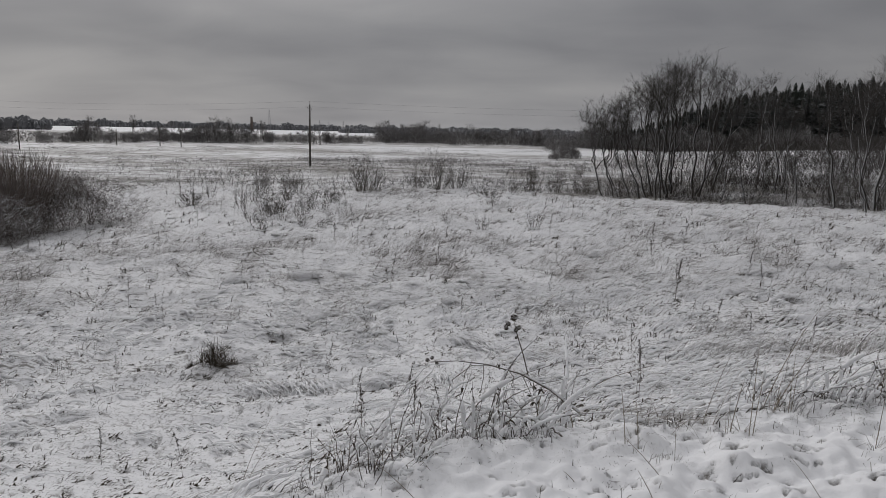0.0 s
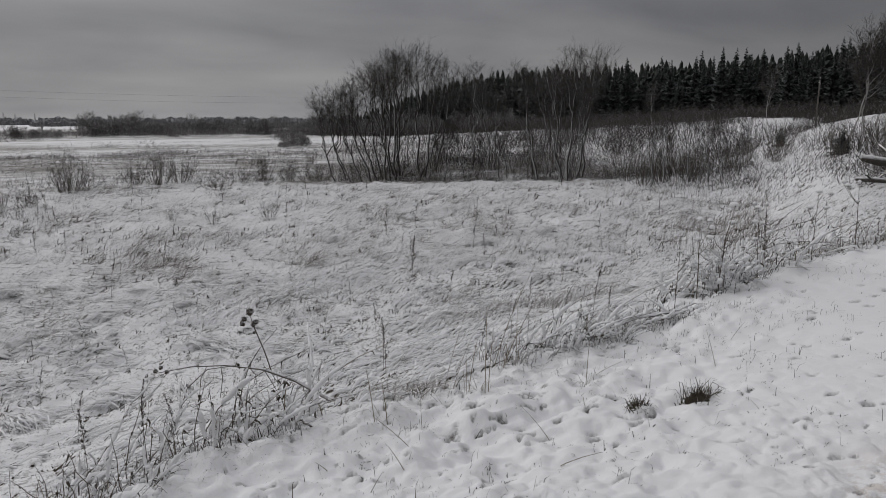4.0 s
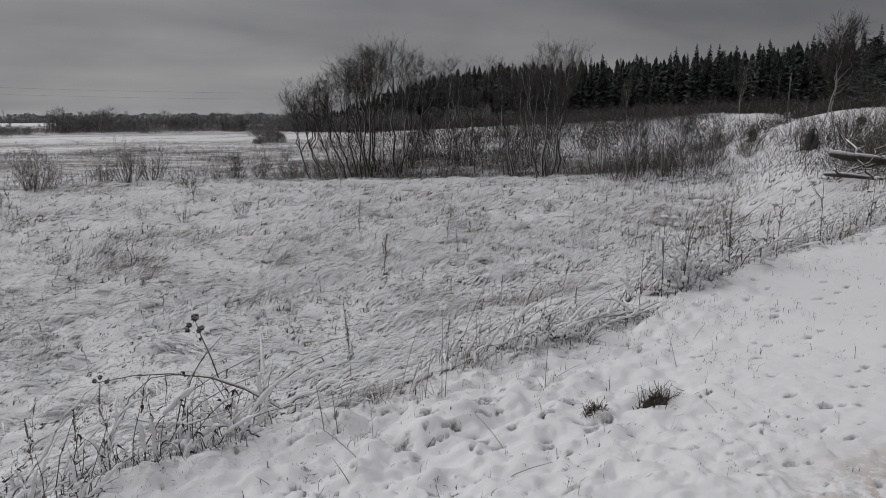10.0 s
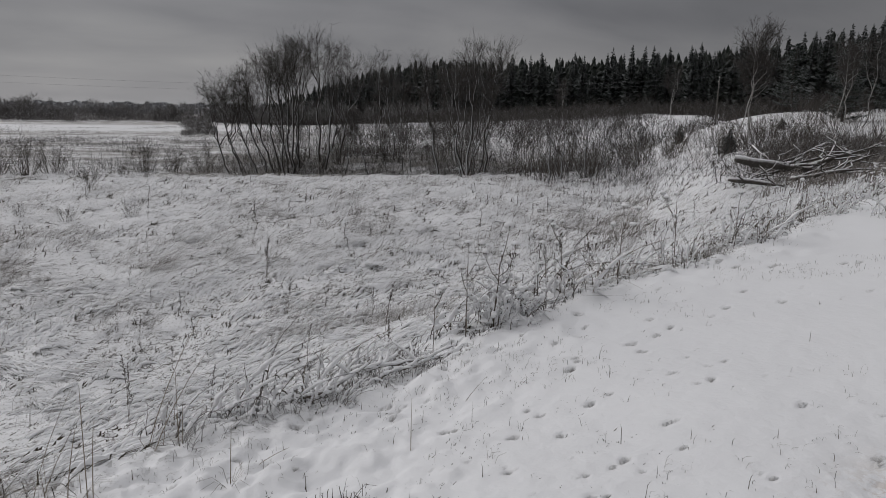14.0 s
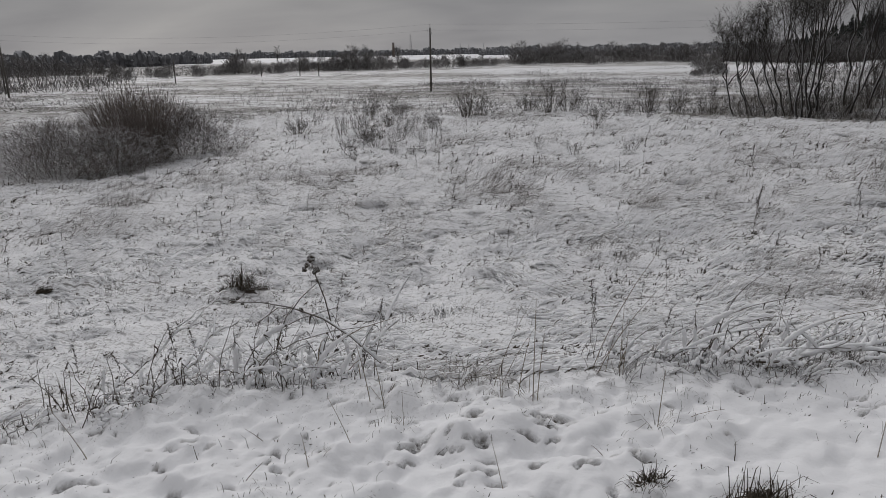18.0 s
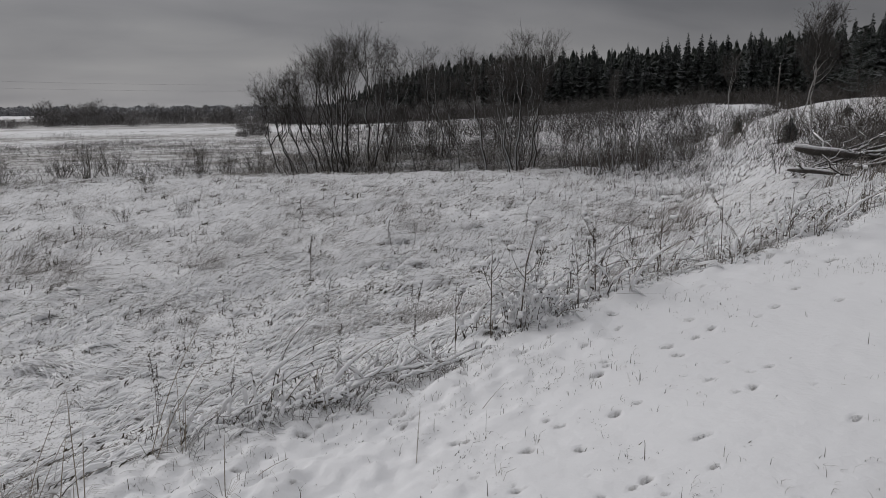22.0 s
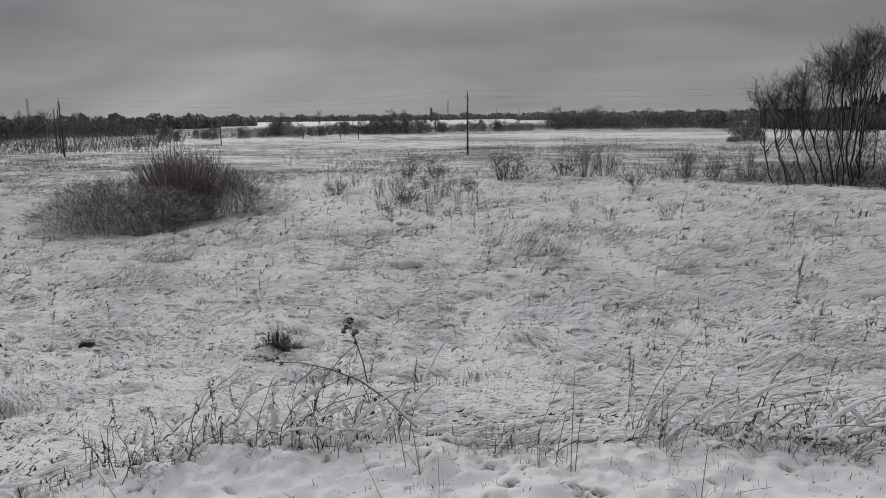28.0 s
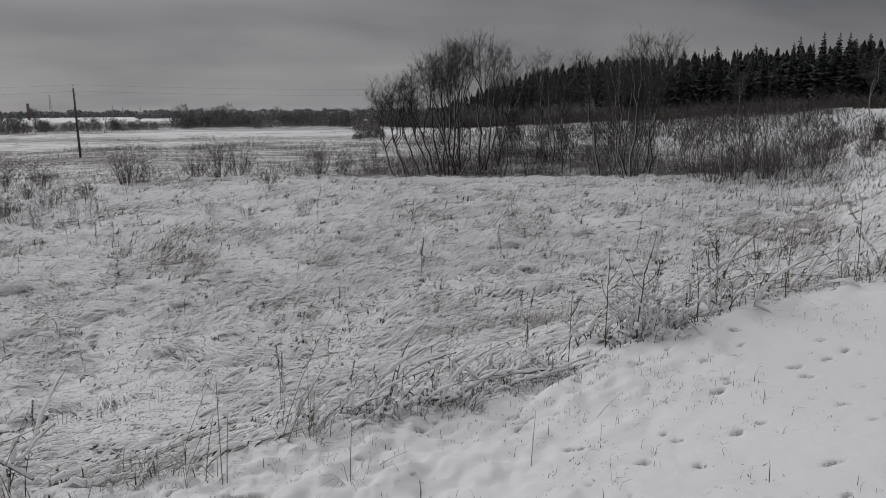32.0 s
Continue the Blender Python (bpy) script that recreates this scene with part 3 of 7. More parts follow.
def wide(p, w, reach):
    """Blades stick together in thicker strands where the tufts are larger, out in the field."""
    return w * np.maximum(1.0, np.hypot(p[:, 0] - 1, p[:, 1]) / reach)


def patchy(p, seed, cut=0.02):
    """Keeps the places inside patches, so that open snow lies between."""
    u, v = p[:, 0] * 0.94 + p[:, 1] * 0.34, -p[:, 0] * 0.34 + p[:, 1] * 0.94
    return p[rnoise(u * 0.85, v * 0.8, 1.1, seed) + 0.5 * rnoise(u * 0.5, v, 0.35, seed + 1) > cut]


def swaths(n, seed, near, far, cut):
    """Where the laid grass shows as combed strands: thick beside the road ahead, thinner over the meadow's near left."""
    rg = np.random.default_rng(seed)
    r, a = near * (far / near) ** (rg.uniform(0, 1, n) ** 0.8), np.radians(rg.uniform(-52, 60, n))
    p = np.stack([1.2 + r * np.sin(a), -0.3 + r * np.cos(a)], -1)
    e = p[:, 1] - brink(np.clip(p[:, 0], -40, 40))
    az = np.degrees(a)
    chance = 0.16 + 0.55 * step(-8, 16, az) + 0.40 * step(8, 15, e) + 0.4 * rnoise(p[:, 0], p[:, 1], 3.2, seed + 1)
    ok = (e > 0.35) & (rg.uniform(0, 1, n) < chance) & ~((az > 41) & (r > 26) & (rg.uniform(0, 1, n) < 0.8))
    return patchy(p[ok], seed + 2, cut)


# each bundle: snow on the upper blades, dry blades beside it, dark blades underneath on the road's side for its shadow
# and the sward
SHADE_SHIFT = np.array([0.012, -0.035])
near_spots = swaths(9500, 71, 4.0, 22.0, -0.05)
white = bunch(near_spots, 3, 0.075, 72)
rolls("snow_on_grass", white, 0.36, lie(white), 0.07, wide(white, 0.030, 10), "snow rolled round bowed grass blades", 82, segs=4, spread=0.32)
dark = bunch(near_spots[::2] + SHADE_SHIFT, 3, 0.05, 81)
blades("grass_gaps", dark, 0.22, lie(dark), 0.045, wide(dark, 0.010, 8), M_EARTH_SHADE, "dark blades for sward and shade under the bowed grass", 83, segs=2, spread=0.4)
tan = bunch(near_spots[::3], 2, 0.09, 84)
blades("grass", tan, 0.46, lie(tan), 0.13, wide(tan, 0.0055, 8), M_GRASS, "flattened dry grass poking through snow", 73, spread=0.45)
mid_spots = swaths(13000, 74, 18.0, 58.0, -0.05)
mid_white = bunch(mid_spots, 3, 0.14, 175)
blades("snow_on_meadow", mid_white, 0.62, lie(mid_white), 0.16, wide(mid_white, 0.034, 26), M_SNOW, "snow on the bent meadow grass", 176, segs=2, spread=0.3)
# dark blades again put in the shadow under the snowy strands
mid_dark = bunch(mid_spots + 2 * SHADE_SHIFT, 1, 0.10, 177)
blades("field_gaps", mid_dark, 0.34, lie(mid_dark), 0.07, wide(mid_dark, 0.018, 26), M_EARTH_SHADE, "dark blades for sward and shade under the bent meadow grass", 178, segs=1, spread=0.3)
mid_tufts = bunch(mid_spots, 1, 0.17, 75)
blades("field_grass", mid_tufts, 0.60, lie(mid_tufts), 0.18, wide(mid_tufts, 0.011, 24), M_GRASS, "dry meadow grass bent by the snow", 76, segs=2, spread=0.5)


def dash_places(n, seed, near, far):
    """Gaps between the snow-bowed grass, everywhere in the field but thicker in places."""
    rg = np.random.default_rng(seed)
    r, a = near * (far / near) ** (rg.uniform(0, 1, n) ** 0.75), np.radians(rg.uniform(-52, 58, n))
    p = np.stack([1.2 + r * np.sin(a), -0.3 + r * np.cos(a)], -1)
    e = p[:, 1] - brink(np.clip(p[:, 0], -40, 40))
    return p[(e + 2.6 * (1 - step(2.2, 5.0, p[:, 0])) > rg.uniform(-0.2, 1.2, n)) & (rg.uniform(0, 1, n) < 0.38 + 0.55 * rnoise(p[:, 0], p[:, 1], 2.0, seed) + 0.5 * rnoise(p[:, 0], p[:, 1], 0.6, seed + 1))]


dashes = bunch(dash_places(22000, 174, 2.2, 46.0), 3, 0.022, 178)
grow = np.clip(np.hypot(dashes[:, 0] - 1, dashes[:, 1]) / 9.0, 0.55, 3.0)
blades("grass_clumps", dashes, 0.085 * grow, lie(dashes), np.random.default_rng(3).uniform(0.003, 0.04, len(dashes)) * np.clip(grow - 0.35, 0.2, 3), 0.0105 * grow, M_EARTH_SHADE, "dark matted tips of grass in gaps of the snow", 179, segs=1, spread=1.0)


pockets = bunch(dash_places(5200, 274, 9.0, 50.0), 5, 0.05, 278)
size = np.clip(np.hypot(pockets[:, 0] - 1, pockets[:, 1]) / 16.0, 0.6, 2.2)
blades("sward_pockets", pockets + np.random.default_rng(6).normal(0, 0.04, pockets.shape) * size[:, None], 0.13 * size, lie(pockets), np.random.default_rng(7).uniform(0.02, 0.12, len(pockets)) * size, 0.018 * size, M_EARTH_SHADE, "dark pockets of sward between humps of snow", 279, segs=2, spread=1.2)
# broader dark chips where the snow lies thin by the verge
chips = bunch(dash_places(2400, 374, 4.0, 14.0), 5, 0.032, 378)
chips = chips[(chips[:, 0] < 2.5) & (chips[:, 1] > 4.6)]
blades("sward_chips", chips, np.full(len(chips), 0.085), lie(chips), np.random.default_rng(8).uniform(0.012, 0.04, len(chips)), np.full(len(chips), 0.032), M_EARTH_SHADE, "small dark chips of sward in thin snow", 379, segs=1, spread=0.9)


def plumes(n, seed, near, far, cut):
    """Loose stands of thin grass that leans one way, in drifts over the field."""
    rg = np.random.default_rng(seed)
    r, a = near * (far / near) ** rg.uniform(0, 1, n), np.radians(rg.uniform(-52, 46, n))
    p = np.stack([1.2 + r * np.sin(a), -0.3 + r * np.cos(a)], -1)
    e = p[:, 1] - brink(np.clip(p[:, 0], -40, 40))
    u, v = p[:, 0] * 0.94 + p[:, 1] * 0.34, -p[:, 0] * 0.34 + p[:, 1] * 0.94
    return p[(e > 2.5) & (rnoise(u * 1.1, v * 0.55, 2.4, seed) + 0.5 * rnoise(u, v, 0.8, seed + 1) > cut)]


shoots = bunch(plumes(4200, 184, 12.0, 30.0, 0.34), 9, 0.13, 188)
blades("dead_shoots", shoots, 0.46, lie(shoots) * 0.5 + 0.2, np.random.default_rng(5).uniform(0.08, 0.42, len(shoots)), wide(shoots, 0.0048, 14), M_WEED, "thin dead shoots leaning in patches of the field", 189, segs=2, spread=0.45)
weeds_far = bunch(plumes(7000, 194, 22.0, 56.0, 0.22), 9, 0.22, 198)
blades("meadow_weeds", weeds_far, 0.52, lie(weeds_far) * 0.5 + 0.2, np.random.default_rng(4).uniform(0.08, 0.5, len(weeds_far)), 0.011, M_RANK, "thin dead weeds leaning on the far bank of the field", 199, segs=2, spread=0.5)
stand = bunch(plumes(2000, 77, 10.0, 40.0, 0.2), 6, 0.10, 78)
blades("standing_grass", stand, 0.30, lie(stand), 0.38, 0.0055, M_GRASS, "thin dry grass still standing in the snow", 79, spread=0.5)


def leaf_litter():
    """Shrivelled leaves and seed heads scattered over the snow."""
    rg = np.random.default_rng(83)
    p = bunch(tufts(7000, 84, 3.2, 22.0, 0.8), 4, 0.12, 85)
    q = bunch(tufts(5000, 86, 4.2, 15.0, 0.8, -60, 8), 4, 0.10, 87)
    p = np.concatenate([p, q])
    n = len(p)
    s = rg.uniform(0.010, 0.028, n)
    a = lie(p) + rg.normal(0, 0.7, n)
    z = ground(p[:, 0], p[:, 1]) + rg.uniform(0.0, 0.03, n)
    verts = np.zeros((n, 4, 3), np.float32)
    for k, (u, v, w) in enumerate(((-1.4, -0.2, 0.0), (0.2, -0.45, 0.5), (1.6, 0.2, 0.8), (-0.3, 0.45, 0.2))):
        verts[:, k] = np.stack([p[:, 0] + s * (u * np.cos(a) - v * np.sin(a)), p[:, 1] + s * (u * np.sin(a) + v * np.cos(a)), z + s * w * rg.uniform(0.3, 1.4, n)], -1)
    faces = (np.arange(n) * 4)[:, None] + np.arange(4)[None]
    stuff_mesh("leaf_litter", verts.reshape(-1, 3), faces, M_EARTH_SHADE, "dark shrivelled leaves scattered over the snow", "leaves")


leaf_litter()


def rank_grass():
    rg = np.random.default_rng(88)
    n = 4200
    r, a = rg.uniform(24, 62, n), np.radians(rg.uniform(54, 76, n))
    p = np.stack([1.2 + r * np.sin(a), r * np.cos(a)], -1)
    p = p[rg.uniform(0, 1, n) < 0.6 + 0.5 * vnoise(p[:, 0], p[:, 1], 6, 55)]
    n = 1700
    r, a = rg.uniform(30, 95, n), np.radians(rg.uniform(43, 60, n))
    q = np.stack([1.2 + r * np.sin(a), r * np.cos(a)], -1)
    p = np.concatenate([p, q[rg.uniform(0, 1, n) < 0.35 + 0.8 * rnoise(q[:, 0], q[:, 1], 8, 56)]])
    p = bunch(p, 5, 0.15, 89)
    turn = np.degrees(np.arctan2(p[:, 0] - 1, p[:, 1]))
    blades("rank_grass", p, 0.4, lie(p), 0.26 + 0.28 * step(53, 57, turn), 0.013 + 0.016 * step(53, 57, turn), M_RANK, "rank grey-brown grass on the slope by the forest", 90, segs=2, spread=1.0)


rank_grass()


def far_grass():
    rg = np.random.default_rng(91)
    n = 46000
    r, a = 48 * (170 / 48) ** rg.uniform(0, 1, n), np.radians(rg.uniform(-52, 30, n))
    p = np.stack([1.2 + r * np.sin(a), r * np.cos(a)], -1)
    keep = rg.uniform(0, 1, n) < 0.12 + 1.1 * rnoise(p[:, 0] * 0.7, p[:, 1], 6, 53) + 0.5 * rnoise(p[:, 0], p[:, 1], 2, 58)
    p = p[keep]
    blades("far_grass", p, 0.8, lie(p), 0.15, 0.09, M_FARGRASS, "far tufts of dry grass across the snowfield", 92, segs=2, spread=1.2)


far_grass()


def shoulder_sprigs():
    rg = np.random.default_rng(95)
    n = 5600
    x = rg.uniform(-4, 15, n)
    y = brink(x) - rg.uniform(0.0, 1, n) ** 1.6 * 3.2
    keep = (rg.uniform(0, 1, n) < 0.16 + 0.75 * rnoise(x, y, 0.7, 54)) & (y > road_line(x))
    p = bunch(np.stack([x[keep], y[keep]], -1), 3, 0.035, 96)
    blades("grass_sprigs", p, 0.045, rg.uniform(0, 6.28, len(p)), rg.uniform(0.01, 0.07, len(p)), 0.0036, M_GRASS, "short grass tips sticking out of smooth snow", 97, spread=1.0)
    n = 2600
    x = rg.uniform(-3, 7, n)
    y = brink(x) - rg.uniform(0, 1, n) * 2.6
    keep = (y > road_line(x) + 0.3) & (rg.uniform(0, 1, n) < 0.3 + 0.9 * rnoise(x, y, 0.5, 71)) & (rg.uniform(0, 1, n) < 1 - 0.7 * step(3, 6, x))
    p = bunch(np.stack([x[keep], y[keep]], -1), 3, 0.010, 72)
    # flat dark blades drawn for the shaded slits between snow lumps
    blades("shoulder_gaps", p, 0.045, lie(p), rg.uniform(0.001, 0.014, len(p)), 0.008, M_EARTH_SHADE, "flat dark blades for shaded slits between the shoulder's snow lumps", 73, segs=1, spread=1.3)
    some = rg.uniform(0, 1, len(p)) < 0.10
    q = p[some]
    blades("short_stems", q, rg.uniform(0.02, 0.10, len(q)), rg.uniform(0, 6.28, len(q)), rg.uniform(0.03, 0.13, len(q)), 0.0042, M_WEED, "short broken stems standing out of the shoulder's snow", 74, segs=2, spread=1.0)
    n = 520
    x = rg.uniform(-5, 20, n)
    y = brink(x) + np.abs(rg.normal(0, 0.8, n)) + 0.1
    some = rnoise(x, y, 1.1, 57) > 0.12
    x, y = x[some], y[some]
    p = bunch(np.stack([x, y], -1), 8, 0.09, 98)
    blades("verge_grass", p, 0.40, lie(p, 64), 0.13, 0.005, M_GRASS, "rank grass bowed over the edge of the bank", 99, spread=1.4)
    q = bunch(np.stack([x, y + 0.1], -1)[::2], 6, 0.16, 102)
    blades("verge_litter", q, 0.06, rg.uniform(0, 6.28, len(q)), rg.uniform(0.01, 0.16, len(q)), 0.011, M_SEED, "dark curled leaves among the verge weeds", 103, segs=2, spread=1.0)
    p = bunch(np.stack([x, y], -1)[:110], 2, 0.14, 100)
    blades("snow_on_verge", p, 0.2, lie(p, 64), 0.09, 0.02, M_SNOW, "thick snow weighing down the verge grass", 101, spread=1.5)

    n = 420
    x = rg.uniform(2.6, 9, n)
    p = np.stack([x, brink(x) + rg.uniform(0.05, 0.9, n)], -1)
    p = p[rnoise(p[:, 0], p[:, 1], 0.5, 66) > 0.05]
    rolls("verge_snow", p, 0.26, lie(p, 64) + 0.45, 0.05, 0.024, "rolls of snow on the weeds bent over the bank", 106, segs=6, spread=0.4)
    # dark blades beside each roll stand in for the shade beneath it
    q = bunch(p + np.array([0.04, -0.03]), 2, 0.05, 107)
    blades("verge_gaps", q, 0.08, lie(q, 64) + 0.45, 0.03, 0.010, M_EARTH_SHADE, "dark blades for the shade under the snow-laden verge weeds", 108, segs=2, spread=0.9)
    fuzz = []
    for x0, x1, y0, y1, n in ((2.4, 4.6, 0.0, 0.9, 800), (-1.2, 0.5, 0.0, 0.6, 420), (5.0, 6.3, 0.0, 0.7, 400), (6.3, 12.0, 0.1, 1.0, 800), (12.0, 19.0, 0.1, 1.0, 700)):
        x = rg.uniform(x0, x1, n)
        fuzz.append(np.stack([x, brink(x) + rg.uniform(y0, y1, n)], -1))
    p = np.concatenate(fuzz)
    p = p[rnoise(p[:, 0], p[:, 1], 0.35, 61) > -0.25]
    blades("weed_tangle", bunch(p, 2, 0.02, 104), 0.11, rg.uniform(0, 6.28, 2 * len(p)), rg.uniform(0.01, 0.11, 2 * len(p)), 0.007, M_SEED, "tangle of small dark dead weeds on the verge", 105, segs=2, spread=1.5)


shoulder_sprigs()


# ---- bare trees and shrubs ----
def bent(rnd, start, end, n, wobble):
    """A wavy line of points."""
    a, b = Vector(start), Vector(end)
    d = (b - a).length
    pts, off = [], Vector((0, 0, 0))
    for i in range(n):
        q = i / (n - 1)
        if 0 < i:
            off += Vector((rnd.gauss(0, 1), rnd.gauss(0, 1), rnd.gauss(0, 0.4))) * wobble * d / n
        pts.append(a.lerp(b, q) + off * (1 if i < n - 1 else 0.7))
    return pts


def along(pts, q):
    f = q * (len(pts) - 1)
    i = min(int(f), len(pts) - 2)
    return pts[i].lerp(pts[i + 1], f - i), (pts[i + 1] - pts[i]).normalized()


def sprays(shape, rnd, tip, way, n, length, width, up=0.4):
    """Fine twigs at the end of a branch."""
    for _ in range(n):
        d = (way * 0.8 + Vector((rnd.gauss(0, 0.6), rnd.gauss(0, 0.6), rnd.gauss(up, 0.4)))).normalized()
        ln = length * rnd.uniform(0.5, 1.2)
        end = tip + d * ln + Vector((rnd.gauss(0, 0.06), rnd.gauss(0, 0.06), rnd.uniform(-0.1, 0.15))) * ln
        shape.strip([tip, end], width * rnd.uniform(0.7, 1.2), (rnd.gauss(0, 1), rnd.gauss(0, 1), rnd.gauss(0, 0.6)))


def bare_tree(name, label, seed, height, lean, bark, twig, radius=0.0, limbs=24, low=0.35, wide=0.24, fine=5, tw=0.016, group="", upright=1.0):
    """A leafless tree: a clear trunk, limbs that sweep out and then up, and a hazy crown of twigs."""
    rnd = random.Random(seed)
    tree = thing(name, label, "tree", group)
    radius = radius or height * 0.0112
    trunk = bent(rnd, (0, 0, -0.25), (lean[0], lean[1], height), 12, 0.18)
    bow = Vector((lean[0], lean[1], 0)) * 0.16
    for i, p in enumerate(trunk):
        p += bow * math.sin(math.pi * i / 11)
    radii = [radius * (1.35 if i == 0 else 1) * (1 - i / 11) ** 0.8 + 0.007 for i in range(12)]
    stem = part("trunk", Shape().tube(trunk, radii, 7), bark, tree)
    crown = Shape()
    for k in range(limbs):
        q = low + (0.96 - low) * ((k + rnd.random()) / limbs) ** 0.72
        leader = k < 3 and height > 6
        if leader:
            q = rnd.uniform(0.36, 0.58)
        p, way = along(trunk, q)
        a = rnd.uniform(0, 6.283)
        out = Vector((math.cos(a), math.sin(a), 0))
        ln = height * wide * (1.12 - 0.62 * (q - low) / (1 - low)) * rnd.uniform(0.6, 1.2)
        ln = min(ln, (height * 1.04 - p.z) * 1.25 + 0.25)
        reach, rise = ln * rnd.uniform(0.32, 0.78), ln * rnd.uniform(0.5, 0.9) * upright
        if leader:
            ln = (height * rnd.uniform(0.9, 1.02) - p.z)
            reach, rise = ln * rnd.uniform(0.16, 0.34), ln
        pts = [p + out * reach * (1.45 * t - 0.45 * t * t) + Vector((0, 0, rise * (0.5 * t + 0.5 * t * t))) + Vector((rnd.gauss(0, 1), rnd.gauss(0, 1), rnd.gauss(0, 0.5))) * 0.035 * ln * (t > 0) for t in (0, 0.2, 0.4, 0.6, 0.8, 1)]
        r = radius * (1 - q) ** 0.8 * (0.8 if leader else 0.4) + 0.006
        rr = [r * (1 - 0.85 * i / 5) + 0.0022 for i in range(6)]
        if k % 4 == 0:
            part("limb", Shape().tube(pts, rr, 5), bark, stem)
        else:
            crown.tube(pts, rr, 4, False)
        for _ in range(26 if leader else 10):
            u = rnd.uniform(0.4 if leader else 0.22, 1.0)
            s, w = along(pts, u)
            d = (w * 0.9 + Vector((rnd.gauss(0, 0.62), rnd.gauss(0, 0.62), rnd.gauss(0.0, 0.35)))).normalized()
            l2 = ln * rnd.uniform(0.18, 0.42) * (0.5 if leader else 1) + 0.15
            sub = bent(rnd, s, s + d * l2, 4, 0.25)
            crown.strip(sub, tw * 1.5, (rnd.gauss(0, 1), rnd.gauss(0, 1), 0.3))
            for v in (0.3, 0.55, 0.8, 1.0):
                tip, w2 = along(sub, v)
                sprays(crown, rnd, tip, w2, fine - 1, 0.15 + l2 * 0.46, tw * 0.95, 0.03)
    top, w = along(trunk, 1.0)
    sprays(crown, rnd, top, w, 14, 0.5, tw * 0.8)
    part("crown", crown, twig, tree, kind="stuff")
    return tree


def bare_shrub(name, label, seed, height, width, stems, paint, fine=4, tw=0.012, group="", category="shrub", twigs=6, lean=0.0, loose=0.45):
    """A many-stemmed leafless bush."""
    rnd = random.Random(seed)
    bush = thing(name, label, category, group)
    crown = Shape()
    for k in range(stems):
        a = rnd.uniform(0, 6.283)
        b = width * 0.5 * math.sqrt(rnd.random())
        foot = Vector((math.cos(a) * b * 0.35, math.sin(a) * b * 0.35, -0.1))
        h = height * rnd.uniform(0.55, 1.0) * (1 - 0.35 * (b / (width * 0.5 + 1e-6)) ** 2)
        tip = Vector((math.cos(a) * b + lean * h, math.sin(a) * b, h))
        pts = bent(rnd, foot, tip, 6, 0.22)
        r = 0.006 + 0.0045 * height * rnd.uniform(0.5, 1)
        rr = [r * (1 - 0.8 * i / 5) for i in range(6)]
        if k < 6:
            part("stem", Shape().tube(pts, rr, 5), paint, bush)
        else:
            crown.tube(pts, rr, 4, False)
        for _ in range(twigs):
            s, w = along(pts, rnd.uniform(0.3, 1.0))
            d = (w + Vector((rnd.gauss(0, loose), rnd.gauss(0, loose), rnd.gauss(0.2, 0.3)))).normalized()
            sub = bent(rnd, s, s + d * h * rnd.uniform(0.12, 0.3), 3, 0.3)
            crown.strip(sub, tw * 1.4, (rnd.gauss(0, 1), rnd.gauss(0, 1), 0.3))
            sprays(crown, rnd, sub[1], d, fine // 2, h * 0.13, tw)
            sprays(crown, rnd, sub[2], d, fine - fine // 2, h * 0.13, tw)
    part("branchwork", crown, paint, bush, kind="stuff")
    return bush


ALDERS = "alders along the brook"
A_LABEL = "leafless grey alder with dark slender trunk, by the brook"
# x, y, height, lean across
for k, (x, y, h, ln) in enumerate((
        (13.1, 56.6, 7.5, -1.9), (14.2, 58.0, 8.3, -1.4), (15.2, 56.2, 7.6, -1.5), (16.4, 55.8, 9.0, -1.9), (17.4, 57.2, 9.6, -1.5), (17.2, 54.9, 10.2, -0.5),
        (17.8, 55.6, 10.9, 1.0), (19.4, 58.6, 10.6, 0.7), (21.3, 58.8, 11.4, 0.1), (20.9, 56.4, 10.3, 1.6), (18.6, 57.8, 10.0, -0.4), (22.0, 54.4, 5.2, 0.7), (24.2, 53.4, 5.7, -1.6),
        (30.9, 67.5, 10.2, -0.4), (28.4, 58.4, 8.2, -0.4), (28.8, 58.8, 7.2, 0.7), (26.1, 45.6, 9.1, -0.6), (25.9, 41.4, 5.4, -1.3), (27.1, 42.7, 9.6, 0.3), (30.6, 46.4, 10.8, 1.4),
        (17.5, 55.2, 9.6, -1.4), (16.1, 56.0, 8.4, -2.3), (14.6, 57.0, 6.6, -2.4), (20.6, 56.6, 8.2, 2.2), (22.6, 58.0, 9.4, 0.8), (19.0, 57.6, 10.4, 0.2), (28.2, 58.9, 6.0, -1.6), (27.3, 43.2, 8.4, -0.8), (30.2, 46.9, 9.4, 0.5), (27.6, 43.6, 6.4, 1.2), (33.5, 55.0, 8.8, 0.3), (36.0, 60.0, 9.0, -0.4))):
    tree = bare_tree("alder_tree", A_LABEL, 200 + k, h * 0.95, (ln * 0.93, -ln * 0.3), M_ALDER, M_TWIG, radius=h * 0.0092, group=ALDERS, limbs=8 + int(h * 0.9), low=0.52, wide=0.30, fine=4, tw=0.0125)
    put(tree, x, y, 0.0, 1.0, 0.1)
    a = random.Random(900 + k)
    # thin side stems from the same foot
    if k % 2 == 0:
        small = bare_shrub("alder_sapling", "thin leafless alder shoots at a trunk's foot", 300 + k, h * 0.36, 2.6, 10, M_TWIG, fine=4, tw=0.013, loose=0.8, group="saplings by the brook", category="sapling")
        put(small, x + a.uniform(-1.2, 1.2), y + a.uniform(-1, 1), a.uniform(0, 6), 1, 0.1)

